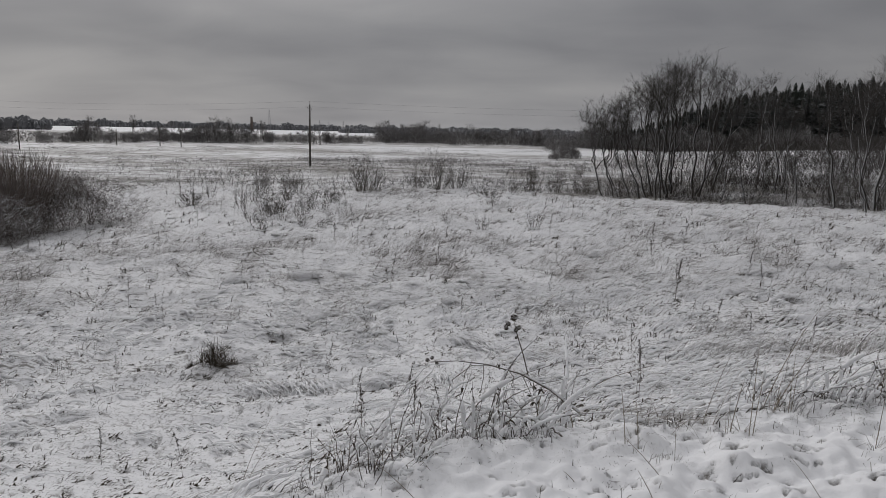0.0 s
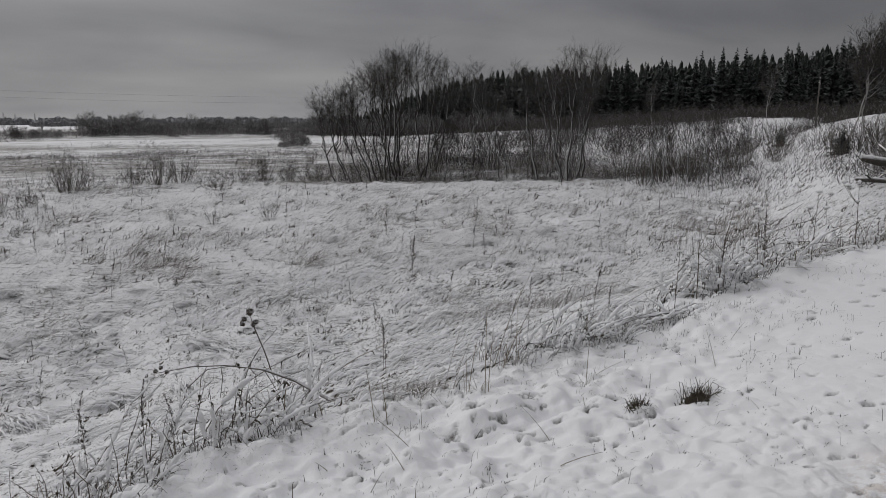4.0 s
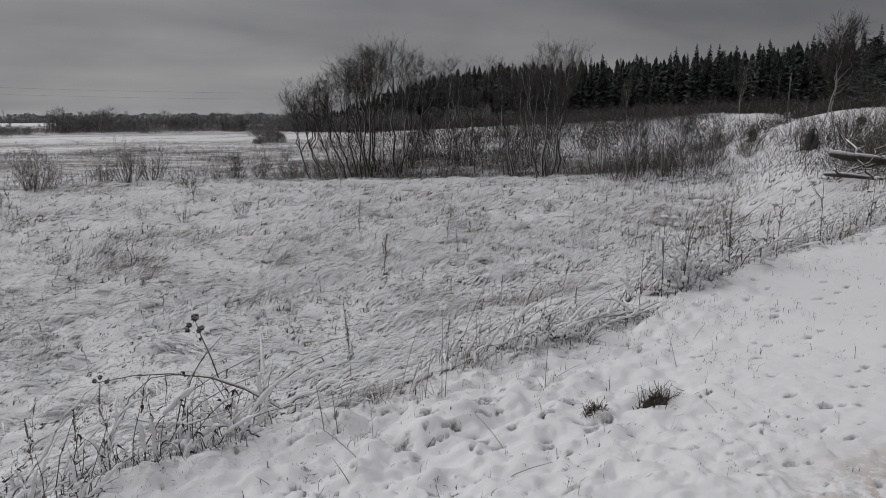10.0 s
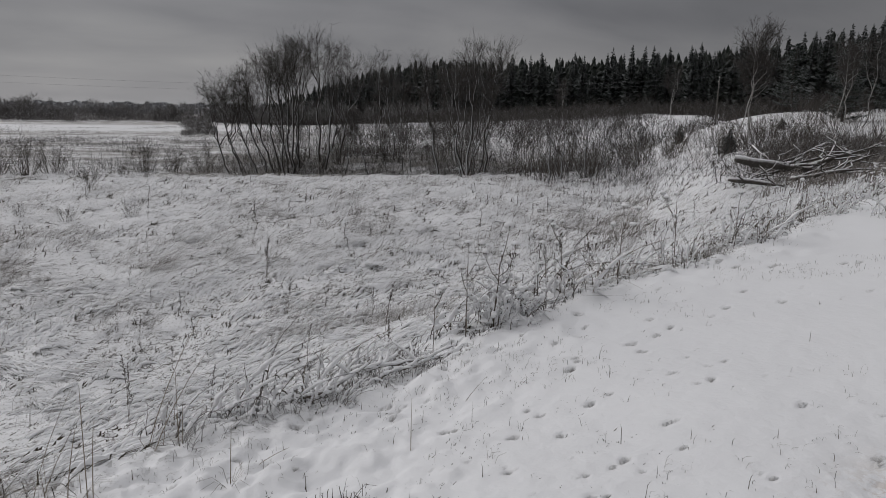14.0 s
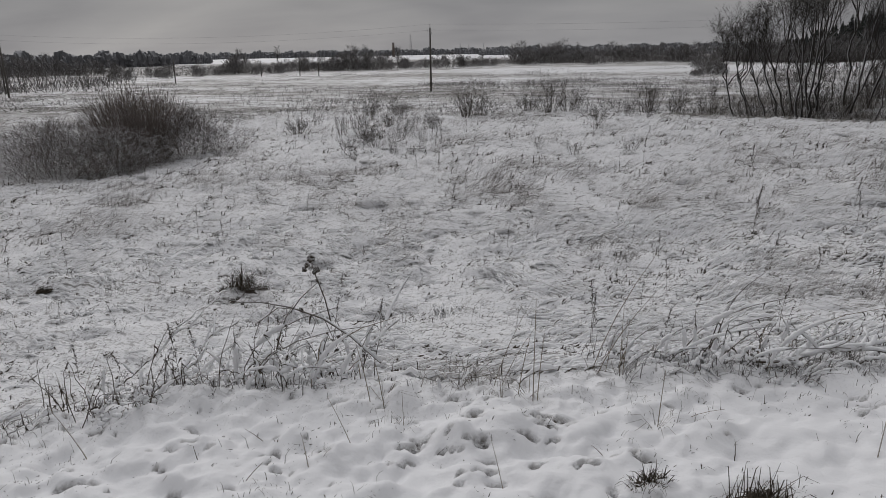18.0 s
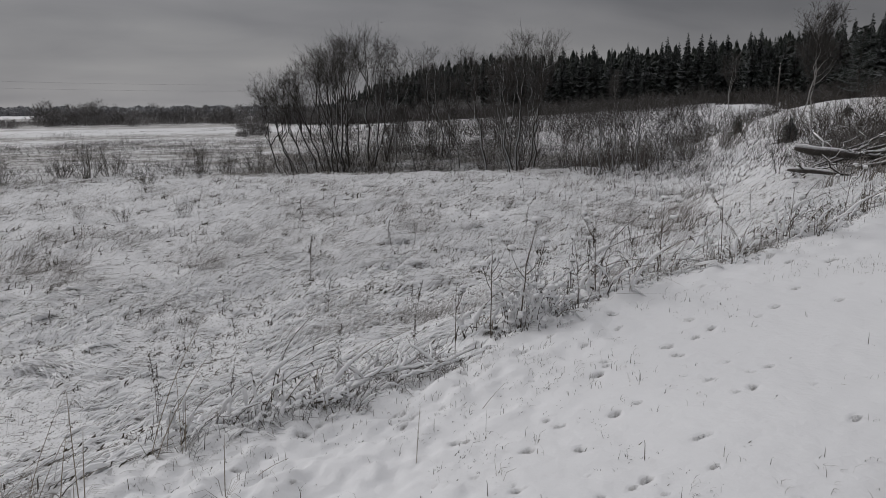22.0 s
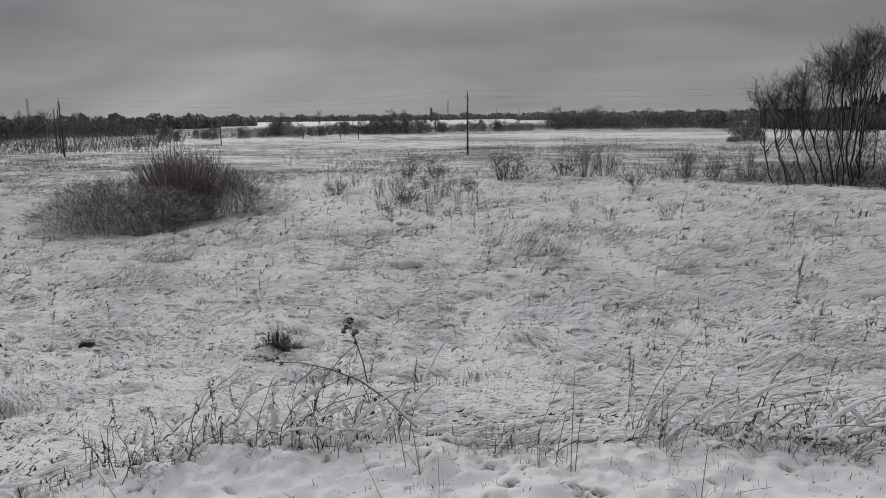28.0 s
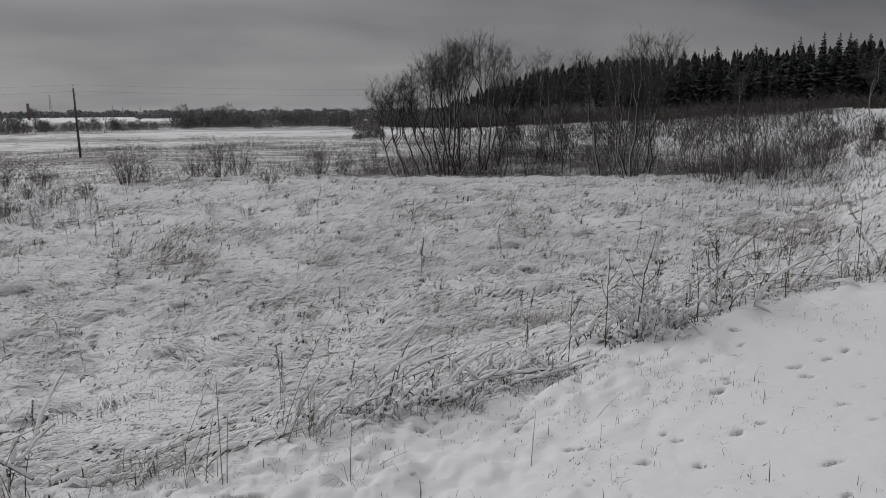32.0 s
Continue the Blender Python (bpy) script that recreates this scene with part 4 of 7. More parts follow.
# thicket of saplings and brush in the brook's dip
thickets = [bare_shrub("brook_shrub", "leafless brushwood in the snowy dip of the brook", 330 + k, 2.4 + 0.4 * k, 2.8, 20, M_SHRUB, fine=5, group="brushwood by the brook", tw=0.012, loose=0.9) for k in range(4)]
rnd = random.Random(77)
first = True
for k in range(64):
    q = rnd.random() ** 0.7
    x = 10.0 + 40.0 * q
    y = 58.5 - 0.36 * (x - 6) - 6.5 * step(28, 45, x) + rnd.uniform(-3.5, 13.0)
    y = float(y)
    s = rnd.uniform(0.35, 0.95)
    if k < 4:
        put(thickets[k], x, y, rnd.uniform(0, 6), s)
    else:
        again(thickets[k % 4], x, y, rnd.uniform(0, 6), s)

def brush():
    """Low brushwood between the brook and the hill, too thick to tell apart."""
    rnd = random.Random(345)
    mass = Shape()
    for k in range(1500):
        if 1040 <= k < 1120:
            continue
        a, r = rnd.uniform(12, 45), 57 + 90 * rnd.random() ** 1.5
        if k >= 1400:
            a, r = rnd.uniform(43, 57), rnd.uniform(32, 78)
        elif k >= 1320:
            a, r = (rnd.uniform(27, 46), rnd.uniform(76, 150)) if k % 2 else (rnd.uniform(44, 62), rnd.uniform(62, 112))
        elif k >= 1120:
            a, r = rnd.uniform(19, 35), rnd.uniform(61, 77)
        elif k >= 920:
            a, r = rnd.uniform(12.5, 42), 0.0
            r = 58.5 + rnd.uniform(-2, 6) - 0.18 * (a - 12)
        elif k >= 620:
            a, r = (rnd.uniform(27, 46), rnd.uniform(80, 150)) if k < 720 else (rnd.uniform(52, 70), 24 + 36 * rnd.random())
        elif k >= 360:
            a, r = (rnd.uniform(37, 46), rnd.uniform(42, 62)) if k % 3 == 0 else (rnd.uniform(50, 63), rnd.uniform(27, 50)) if k % 3 == 1 else (rnd.uniform(42, 50), rnd.uniform(75, 115))
        if k < 360 and a < 19 and k % 5 < 2:
            continue
        x, y = polar(a, r)
        z = float(base_ground(x, y))
        h = rnd.uniform(0.4, 1.2) if k >= 1400 else rnd.uniform(0.5, 1.9) if 360 <= k < 620 or 720 <= k < 920 else rnd.uniform(0.5, 1.7) * (1 + 1.9 * (r > 78))
        for _ in range(90 if k < 360 or 920 <= k < 1200 else 60):
            t = rnd.uniform(0, 6.28)
            foot = Vector((x + rnd.gauss(0, 1.1), y + rnd.gauss(0, 1.1), z + h * rnd.random() ** 1.4 * 0.75 - 0.05))
            d = Vector((math.cos(t) * rnd.uniform(0.1, 1.2), math.sin(t) * rnd.uniform(0.1, 1.2), rnd.uniform(0.2, 1.2))).normalized()
            mass.strip([foot, foot + d * h * rnd.uniform(0.12, 0.5)], rnd.uniform(0.010, 0.026) * (2.6 if r > 78 else 1.2 if k >= 920 else 1), (rnd.gauss(0, 1), rnd.gauss(0, 1), 0))
    tagged(new("brushwood", mass.mesh("brushwood", M_TWIG, False)), "low tangled brushwood between brook and hill", "brushwood", kind="stuff")


def polar(a, r):
    return 1.5 + r * math.sin(radians(a)), r * math.cos(radians(a))


brush()


def meadow_brush():
    """Low hazy brushwood and rank weeds: patches over the far meadow, a band of reeds, and the scrub beyond the field."""
    rnd = random.Random(348)
    mass = Shape()

    def patch(x, y, h, w, n, thick):
        z = float(base_ground(x, y))
        for _ in range(n):
            p = Vector((x + rnd.gauss(0, w), y + rnd.gauss(0, w), z + h * 0.5 * rnd.random() ** 1.5 - 0.05))
            d = Vector((rnd.gauss(0.1, 0.5), rnd.gauss(0, 0.5), 1)).normalized() * h * rnd.uniform(0.2, 0.6)
            mass.strip([p, p + d], thick * rnd.uniform(0.6, 1.4), (rnd.gauss(0, 1), rnd.gauss(0, 1), 0))

    for k in range(330):
        x, y = polar(rnd.uniform(-54, 12), 50 + 120 * rnd.random() ** 1.3)
        if float(rnoise(np.array(x), np.array(y), 16, 59)) > -0.1:
            patch(x, y, rnd.uniform(0.4, 1.1), rnd.uniform(0.8, 2.6), 90, 0.028)
    for k in range(90):
        x, y = polar(rnd.uniform(-16, 16), rnd.uniform(86, 112))
        if float(rnoise(np.array(x), np.array(y), 9, 62)) > -0.25:
            patch(x, y, rnd.uniform(0.5, 1.0), rnd.uniform(1.0, 2.4), 100, 0.035)
    for k in range(480):
        a = rnd.uniform(-56, 13) if k < 420 else rnd.uniform(-58, -37)
        r = rnd.uniform(112, 330) if a < -36 else rnd.uniform(185, 330) if a < -8 else rnd.uniform(225, 330)
        patch(*polar(a, r), rnd.uniform(1.0, 2.6) * (1.25 if a < -34 else 1), rnd.uniform(2.0, 4.5), 70, 0.10)
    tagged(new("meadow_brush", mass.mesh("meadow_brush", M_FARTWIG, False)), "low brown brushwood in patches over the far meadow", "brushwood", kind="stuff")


meadow_brush()

# young alders on the slope beyond
for k in range(12):
    x, y = polar(14.5 + 19 * (k + rnd.random()) / 12, rnd.uniform(59, 68))
    h = rnd.uniform(2.6, 5.0)
    put(bare_tree("alder_sapling", "thin leafless alder sapling by the brook", 350 + k, h, (rnd.uniform(-0.9, 0.9), 0.1), M_ALDER, M_TWIG, limbs=12, low=0.25, wide=0.32, fine=4, tw=0.014, group="saplings by the brook"), x, y, 0, 1, 0.1)
for k in range(9):
    x, y = polar(34 + 11.5 * (k + rnd.random()) / 9, rnd.uniform(44, 60))
    h = rnd.uniform(2.8, 5.2)
    put(bare_tree("alder_sapling", "thin leafless alder sapling by the brook", 380 + k, h, (rnd.uniform(-0.7, 0.7), 0.1), M_ALDER, M_TWIG, limbs=11, low=0.3, wide=0.3, fine=3, tw=0.014, group="saplings by the brook"), x, y, 0, 1, 0.1)

# reddish thicket to the right of the alders
for k, (x, y, h) in enumerate(((29, 36.5, 3.0), (31.5, 37.5, 3.6), (33.0, 36.0, 3.0), (34.5, 38.0, 3.4), (36.5, 40.5, 3.0), (30.5, 40.0, 3.8), (38.0, 43.0, 2.8))):
    put(bare_shrub("brook_shrub", "leafless brushwood in the snowy dip of the brook", 370 + k, h, 3.2, 26, M_SHRUB, group="brushwood by the brook", tw=0.010, loose=0.9), x, y, k)

# the great willow on the left
W_LABEL = "dense willow bush with reddish-brown leafless rods, dusted with snow"


def willow_dome(seed, height, wx, wy, rods):
    """The upright heart of the willow: hundreds of thin rods fanning from one stool."""
    rnd = random.Random(seed)
    bush = thing("willow_bush", W_LABEL, "bush", "willow bushes")
    mass = Shape()
    for k in range(rods):
        a, b = rnd.uniform(0, 6.283), math.sqrt(rnd.random())
        ux, uy = math.cos(a) * wx * 0.5, math.sin(a) * wy * 0.5
        h = height * math.sqrt(1 - 0.58 * b * b) * (rnd.uniform(0.8, 1.04) if k % 3 else rnd.uniform(0.45, 0.9))
        foot = Vector((ux * b * 0.42, uy * b * 0.42, -0.1))
        tip = Vector((ux * b + rnd.gauss(0, 0.12), uy * b + rnd.gauss(0, 0.12), h))
        pts = [foot, foot.lerp(tip, 0.35) + Vector((-ux * 0.05 * b, -uy * 0.05 * b, 0.06 * h)), foot.lerp(tip, 0.7) + Vector((rnd.gauss(0, 0.05), rnd.gauss(0, 0.05), 0.04 * h)), tip]
        if k < 14:
            part("rod", Shape().tube(pts, [0.02, 0.016, 0.011, 0.005], 5), M_WILLOW, bush)
            continue
        mass.strip(pts, rnd.uniform(0.014, 0.024), (rnd.gauss(0, 1), rnd.gauss(0, 1), 0))
        for _ in range(5):
            p, w = along(pts, rnd.uniform(0.25, 0.95))
            d = (w + Vector((rnd.gauss(0, 0.3), rnd.gauss(0, 0.3), rnd.gauss(0, 0.15)))).normalized() * rnd.uniform(0.3, 0.8)
            mass.strip([p, p + d * 0.5 + Vector((0, 0, 0.02)), p + d], 0.017, (rnd.gauss(0, 1), rnd.gauss(0, 1), 0))
    part("branchwork", mass, M_WILLOW, bush, kind="stuff")
    return bush


def willow_skirt(seed, height, wx, wy, n):
    """The low part: a mound of tangled shoots that arch outward and lie down at the rim."""
    rnd = random.Random(seed)
    bush = thing("willow_bush", "low tangled willow shoots, dark inside and dusted with snow", "bush", "willow bushes")
    mass = Shape()
    for k in range(n):
        a, b, q = rnd.uniform(0, 6.283), rnd.random() ** 0.55, rnd.random() ** 0.75
        rim = math.sqrt(max(0.0, 1 - q * q)) * (1 + 0.16 * math.sin(3 * a + seed) + 0.08 * math.sin(7 * a))
        p = Vector((math.cos(a) * wx * 0.5 * rim * b, math.sin(a) * wy * 0.5 * rim * b, height * q * (0.85 + 0.2 * math.sin(5 * a + 1)) - 0.05))
        d = Vector((math.cos(a) * 0.7 * b + rnd.gauss(0, 0.6), math.sin(a) * 0.7 * b + rnd.gauss(0, 0.6), rnd.gauss(0.45, 0.45))).normalized()
        ln = rnd.uniform(0.25, 0.75)
        if k < 10:
            foot = Vector((p.x * 0.4, p.y * 0.4, -0.1))
            part("rod", Shape().tube([foot, foot.lerp(p, 0.5) + Vector((0, 0, 0.25)), p, p + d * ln], [0.018, 0.015, 0.011, 0.006], 5), M_WILLOW, bush)
        else:
            mass.strip([p, p + d * ln * 0.55 + Vector((0, 0, 0.05)), p + d * ln + Vector((0, 0, -0.10 * ln))], rnd.uniform(0.010, 0.019), (rnd.gauss(0, 1), rnd.gauss(0, 1), rnd.gauss(0, 0.4)))
    part("branchwork", mass, M_WILLOW, bush, kind="stuff")
    return bush


put(willow_dome(400, 4.3, 6.0, 5.0, 1500), -21.2, 32.0, 0.55, 1, 0.15)
for k, (x, y, h, wx, wy, n) in enumerate(((-23.2, 28.2, 2.5, 7.4, 5.0, 13000), (-20.9, 29.6, 2.3, 6.0, 4.2, 8500), (-18.8, 33.2, 2.6, 6.0, 4.4, 8500))):
    put(willow_skirt(401 + k, h, wx, wy, n), x, y, 0.35, 1, 0.1)

# shrubs in the middle of the field
for k, (x, y, h, w) in enumerate(((-6.1, 47.0, 2.5, 2.4), (-5.5, 48.5, 1.7, 3.2), (-1.0, 52.0, 2.9, 2.6), (0.6, 53.5, 2.3, 3.0), (-2.6, 53.0, 1.8, 2.2), (6.3, 52.0, 2.2, 2.0), (8.2, 51.5, 1.9, 1.6),
                                 (-13.8, 49.0, 1.5, 2.0), (-12.2, 50.5, 1.3, 2.4), (10.6, 53.0, 2.4, 3.0), (-15.0, 38.5, 0.9, 1.6), (-9.5, 36.0, 0.8, 1.8), (-7.2, 40.5, 1.0, 2.0), (2.6, 46.0, 0.9, 2.2), (12.0, 47.5, 1.6, 2.4))):
    put(bare_shrub("field_shrub", "small leafless shrub in the snowy meadow", 430 + k, h * 1.1, w * 1.15, 34, M_SHRUB, group="shrubs in the meadow", tw=0.010, twigs=10, fine=6, loose=1.3), x, y, k * 1.3)


# rank bushy weeds in drifts over the left of the meadow
drift = [bare_shrub("meadow_shrub", "low thin bush of dead weeds in the snowy meadow", 460 + k, 1.25 + 0.2 * k, 1.5, 14, M_SHRUB, group="weed bushes in the meadow", tw=0.009, twigs=9, fine=5, loose=0.9, lean=0.15) for k in range(3)]
rnd = random.Random(61)
for k in range(30):
    a, r = (rnd.gauss(-17.5, 3.2), rnd.uniform(33, 47)) if k < 20 else (rnd.uniform(-34, 8), rnd.uniform(28, 50))
    x, y = 1.5 + r * math.sin(radians(a)), r * math.cos(radians(a))
    put(drift[k], x, y, k, 0.9) if k < 3 else again(drift[k % 3], x, y, 1.7 * k, rnd.uniform(0.35, 0.95))


# ---- conifers ----
def spruce(seed, height):
    rnd = random.Random(seed)
    tree = thing("spruce_tree", "dark green spruce with snow-dusted drooping branches", "tree", "spruces of the forest")
    part("trunk", Shape().tube([(0, 0, -0.3), (0.03, 0, height * 0.5), (0, 0.02, height * 0.9)], [height * 0.012, height * 0.008, 0.02], 6), M_ALDER, tree)
    crown = Shape()
    z, wave, lop = height * 0.04, rnd.uniform(0, 6), rnd.uniform(0, 6)
    while z < height * 0.99:
        q = z / height
        reach = height * 0.165 * (1 - q) ** 0.78 * (1 + 0.16 * math.sin(wave + 9 * q)) * rnd.uniform(0.8, 1.15) + 0.07
        n = 10 if q < 0.7 else 7
        a0 = rnd.uniform(0, 6.28)
        for k in range(n):
            a = a0 + 6.283 * k / n + rnd.gauss(0, 0.2)
            ln = reach * rnd.uniform(0.45, 1.25) * (1 + 0.15 * math.sin(a + lop))
            out, side = Vector((math.cos(a), math.sin(a), 0)), Vector((-math.sin(a), math.cos(a), 0))
            b = Vector((0, 0, z + rnd.gauss(0, 0.01 * height)))
            w = ln * rnd.uniform(0.20, 0.34) + 0.05
            droop = -rnd.uniform(0.10, 0.55) * ln * (1 - 0.5 * q)
            m = b + out * ln * 0.55 + Vector((0, 0, droop * 0.5))
            t = b + out * ln + Vector((0, 0, droop * 0.8 + 0.10 * ln))
            hang = Vector((0, 0, -rnd.uniform(0.10, 0.3) * ln - 0.05))
            first = len(crown.v)
            crown.v += [b, m + side * w + hang, m, m - side * w + hang, t, b.lerp(m, 0.5) + hang * 0.7, t + hang * 0.6]
            crown.f += [(first, first + 1, first + 2), (first, first + 2, first + 3), (first + 1, first + 4, first + 2), (first + 2, first + 4, first + 3), (first, first + 5, first + 6, first + 4)]
        z += (height * 0.017 * rnd.uniform(0.55, 1.4) + 0.07) * (1 if q < 0.75 else 0.6)
    part("crown", crown, M_SPRUCE, tree, smooth=False)
    return tree


def pine(seed, height, width, label="broad pine with blue-green needles under fresh snow"):
    rnd = random.Random(seed)
    tree = thing("pine_tree", label, "tree", "pines at the forest edge")
    trunk = bent(rnd, (0, 0, -0.3), (rnd.uniform(-0.4, 0.4), 0.2, height * 0.96), 8, 0.08)
    part("trunk", Shape().tube(trunk, [height * 0.014 * (1 - i / 8.5) + 0.02 for i in range(8)], 7), M_LOG, tree)
    crown = Shape()
    for k in range(84):
        q = 0.09 + 0.89 * k / 83
        p, w = along(trunk, q)
        a = rnd.uniform(0, 6.283)
        ln = width * 0.5 * (1 - q) ** 0.62 * rnd.uniform(0.6, 1.1) * (0.75 + 0.25 * min(1, q / 0.3)) + 0.3
        out = Vector((math.cos(a), math.sin(a), 0))
        pts = [p + out * ln * t + Vector((0, 0, ln * (0.30 * t * t - 0.12 * t))) + Vector((rnd.gauss(0, 0.03), rnd.gauss(0, 0.03), rnd.gauss(0, 0.02))) * ln for t in (0, 0.25, 0.5, 0.75, 1)]
        limb = Shape().tube(pts, [0.05 * (1 - q) + 0.02, 0.035, 0.03, 0.02, 0.012], 4, False)
        if k % 6 == 0:
            part("limb", limb, M_LOG, tree)
        else:
            f0 = len(crown.v)
            crown.v += limb.v
            crown.f += [tuple(i + f0 for i in f) for f in limb.f]
        side = Vector((-out.y, out.x, 0))
        for j in range(9):
            u = 0.28 + 0.72 * (j / 8)
            c, w2 = along(pts, min(u, 1.0))
            c = c + side * rnd.gauss(0, 0.17) * ln * (1.2 - u) + Vector((0, 0, rnd.gauss(0.05, 0.06)))
            for _ in range(46):
                d = Vector((rnd.gauss(0, 1), rnd.gauss(0, 1), rnd.gauss(0.25, 0.4))).normalized()
                e = rnd.uniform(0.14, 0.36)
                crown.strip([c + d * 0.05, c + d * e], 0.036, (-d.y, d.x, rnd.gauss(0, 0.5)))
    part("crown", crown, M_PINE, tree, smooth=False)
    return tree


def polar(a, r):
    return 1.5 + r * math.sin(radians(a)), r * math.cos(radians(a))


models = [spruce(500 + k, 13.4 + 0.35 * k) for k in range(6)]
rnd = random.Random(5)


def forest_front(a):
    return float(np.interp(a, (10, 20, 24, 34, 44, 52, 60, 76), (265, 225, 205, 185, 165, 135, 108, 84)))


def forest_size(a):
    return float(np.interp(a, (10, 14, 16, 18, 20, 23, 27, 34, 44, 52, 60, 76), (0.30, 0.45, 0.66, 0.86, 1.04, 1.18, 1.22, 1.12, 0.99, 0.91, 0.82, 0.76)))


placed = 0
for row in range(2):
    a = 11.0
    while a < 75:
        x, y = polar(a + rnd.gauss(0, 0.2), forest_front(a) + row * 6 + rnd.uniform(-3, 3))
        size = forest_size(a) * (rnd.uniform(0.88, 1.05) if rnd.random() < 0.85 else rnd.uniform(0.6, 0.85))
        if placed < 6:
            put(models[placed], x, y, rnd.uniform(0, 6), size, 0.2)
        else:
            again(models[rnd.randrange(6)], x, y, rnd.uniform(0, 6), size, 0.2)
        placed += 1
        a += rnd.uniform(0.5, 1.0)


def forest_depth():
    """The trees behind the forest's edge, joined."""
    mass = Shape()
    rnd = random.Random(347)
    for row in range(4):
        a = 11.0
        while a < 77:
            x, y = polar(a, forest_front(a) + 14 + row * 9 + rnd.uniform(-4, 4))
            h = 14.4 * forest_size(a) * rnd.uniform(0.88, 1.03)
            z = float(base_ground(x, y)) - 0.3
            first, sides, rings = len(mass.v), 8, 20
            for i in range(rings):
                q = i / (rings - 1)
                wide = h * 0.2 * (1 - q) ** 0.7 * (1.08 if i % 2 == 0 else 0.8)
                for k in range(sides):
                    t = 6.283 * (k + 0.5 * (i % 2)) / sides
                    r = wide * rnd.uniform(0.6, 1.25)
                    mass.v.append(Vector((x + r * math.cos(t), y + r * math.sin(t), z + h * (q + rnd.uniform(-0.02, 0.02)))))
            for i in range(rings - 1):
                for k in range(sides):
                    p, p2 = first + i * sides + k, first + i * sides + (k + 1) % sides
                    mass.f.append((p, p2, p2 + sides, p + sides))
            a += rnd.uniform(0.35, 0.8)
    tagged(new("forest", mass.mesh("forest", M_SPRUCE, False)), "deep dark spruce forest on the hill", "forest", kind="stuff")


forest_depth()


def undergrowth():
    """Dark young growth and brush along the foot of the forest."""
    rnd = random.Random(346)
    mass = Shape()
    for k in range(760):
        a = rnd.uniform(9, 60) if k < 620 else rnd.uniform(12, 34)
        x, y = polar(a, forest_front(a) - 4 - 34 * rnd.random() ** 1.6 * (1 if a < 44 else 0.4))
        z = float(base_ground(x, y))
        h = rnd.uniform(1.2, 4.0)
        for _ in range(26):
            t = rnd.uniform(0, 6.28)
            foot = Vector((x + rnd.gauss(0, 1.3), y + rnd.gauss(0, 1.3), z - 0.05))
            d = Vector((math.cos(t) * 0.5, math.sin(t) * 0.5, 1)).normalized()
            ln = h * rnd.uniform(0.35, 1)
            mass.strip([foot, foot + d * ln * 0.6, foot + d * ln + Vector((rnd.gauss(0, 0.4), rnd.gauss(0, 0.4), 0))], rnd.uniform(0.06, 0.16), (rnd.gauss(0, 1), rnd.gauss(0, 1), 0))
    tagged(new("undergrowth", mass.mesh("undergrowth", M_TWIG, False)), "dark undergrowth along the foot of the forest", "undergrowth", kind="stuff")


undergrowth()

# pines and mixed trees at the forest's right-hand edge
for k, (a, r, h, w) in enumerate(((64.2, 66, 8.2, 6.4), (67.5, 63, 8.0, 6.0), (58.6, 82, 8.4, 5.0), (70.5, 64, 9.5, 6.0), (55.3, 108, 9.6, 6.0), (61.5, 96, 10.5, 5.5))):
    x, y = polar(a, r)
    put(pine(560 + k, h, w), x, y, k * 2.1, 1, 0.2)
x, y = polar(64.9, 92)
again(models[5], x, y, 0.4, 0.70, 0.2)
for k, (a, r, h, ln) in enumerate(((52.3, 48, 7.5, 1.1), (51.9, 47.6, 7.0, 0.1), (58.2, 76, 7.6, 0.3), (58.8, 77, 7.2, -0.3), (61.2, 84, 6.5, 0.2), (61.8, 83, 5.6, 0.4), (46.8, 118, 8.5, 0.1), (38.5, 120, 7.5, -0.2), (60.3, 86, 8.4, 0.0), (62.6, 88, 8.0, 0.3))):
    x, y = polar(a, r)
    put(bare_tree("birch_tree", "slender leafless birch with pale bark on the snowy slope", 600 + k, h, (ln * 0.6, -ln * 0.7), M_BIRCH, M_TWIG, radius=h * 0.0065, limbs=22, low=0.3, wide=0.30, fine=4, group="birches on the slope", tw=0.016), x, y, 0, 1, 0.1)
# brush and young spruces on the slope
young = [bare_shrub("slope_shrub", "leafless bush on the snowy slope", 640 + k, 2.4, 2.6, 18, M_SHRUB, fine=3, group="bushes on the slope", tw=0.014) for k in range(3)]
for k, (a, r, s) in enumerate(((47.2, 66, 1.5), (51.0, 46, 1.0), (53.2, 47, 1.1), (54.0, 52, 1.1), (55.5, 54, 1.0), (57.0, 44, 0.9), (56.2, 42, 0.8), (59.5, 38, 0.7), (61.5, 36, 0.7), (63.5, 40, 0.7), (60.5, 60, 0.9), (49.0, 70, 0.6), (58.0, 36, 0.7), (55.0, 37, 0.7), (65.5, 44, 0.8), (67.5, 50, 0.8), (44.0, 60, 0.8), (42.0, 58, 0.9), (56.0, 60, 1.2), (57.2, 62, 1.3), (52.5, 50, 1.2), (58.4, 70, 1.3), (59.6, 74, 1.1), (50.2, 64, 0.8), (55.0, 78, 0.8), (61.0, 72, 1.0))):
    x, y = polar(a, r)
    put(young[k], x, y, k, s) if k < 3 else again(young[k % 3], x, y, k, s)
for k in range(24):
    a = 17 + 52 * (k + rnd.random()) / 24
    x, y = polar(a, forest_front(a) - rnd.uniform(3, 10))
    again(young[k % 3], x, y, k, rnd.uniform(0.8, 1.6))
for a, r, s in ((51.4, 47, 0.14), (47.6, 74, 0.15), (54.7, 72, 0.10)):
    x, y = polar(a, r)
    again(models[2], x, y, a, s * 0.85, 0.05).scale.xy = s * 2.5, s * 2.2


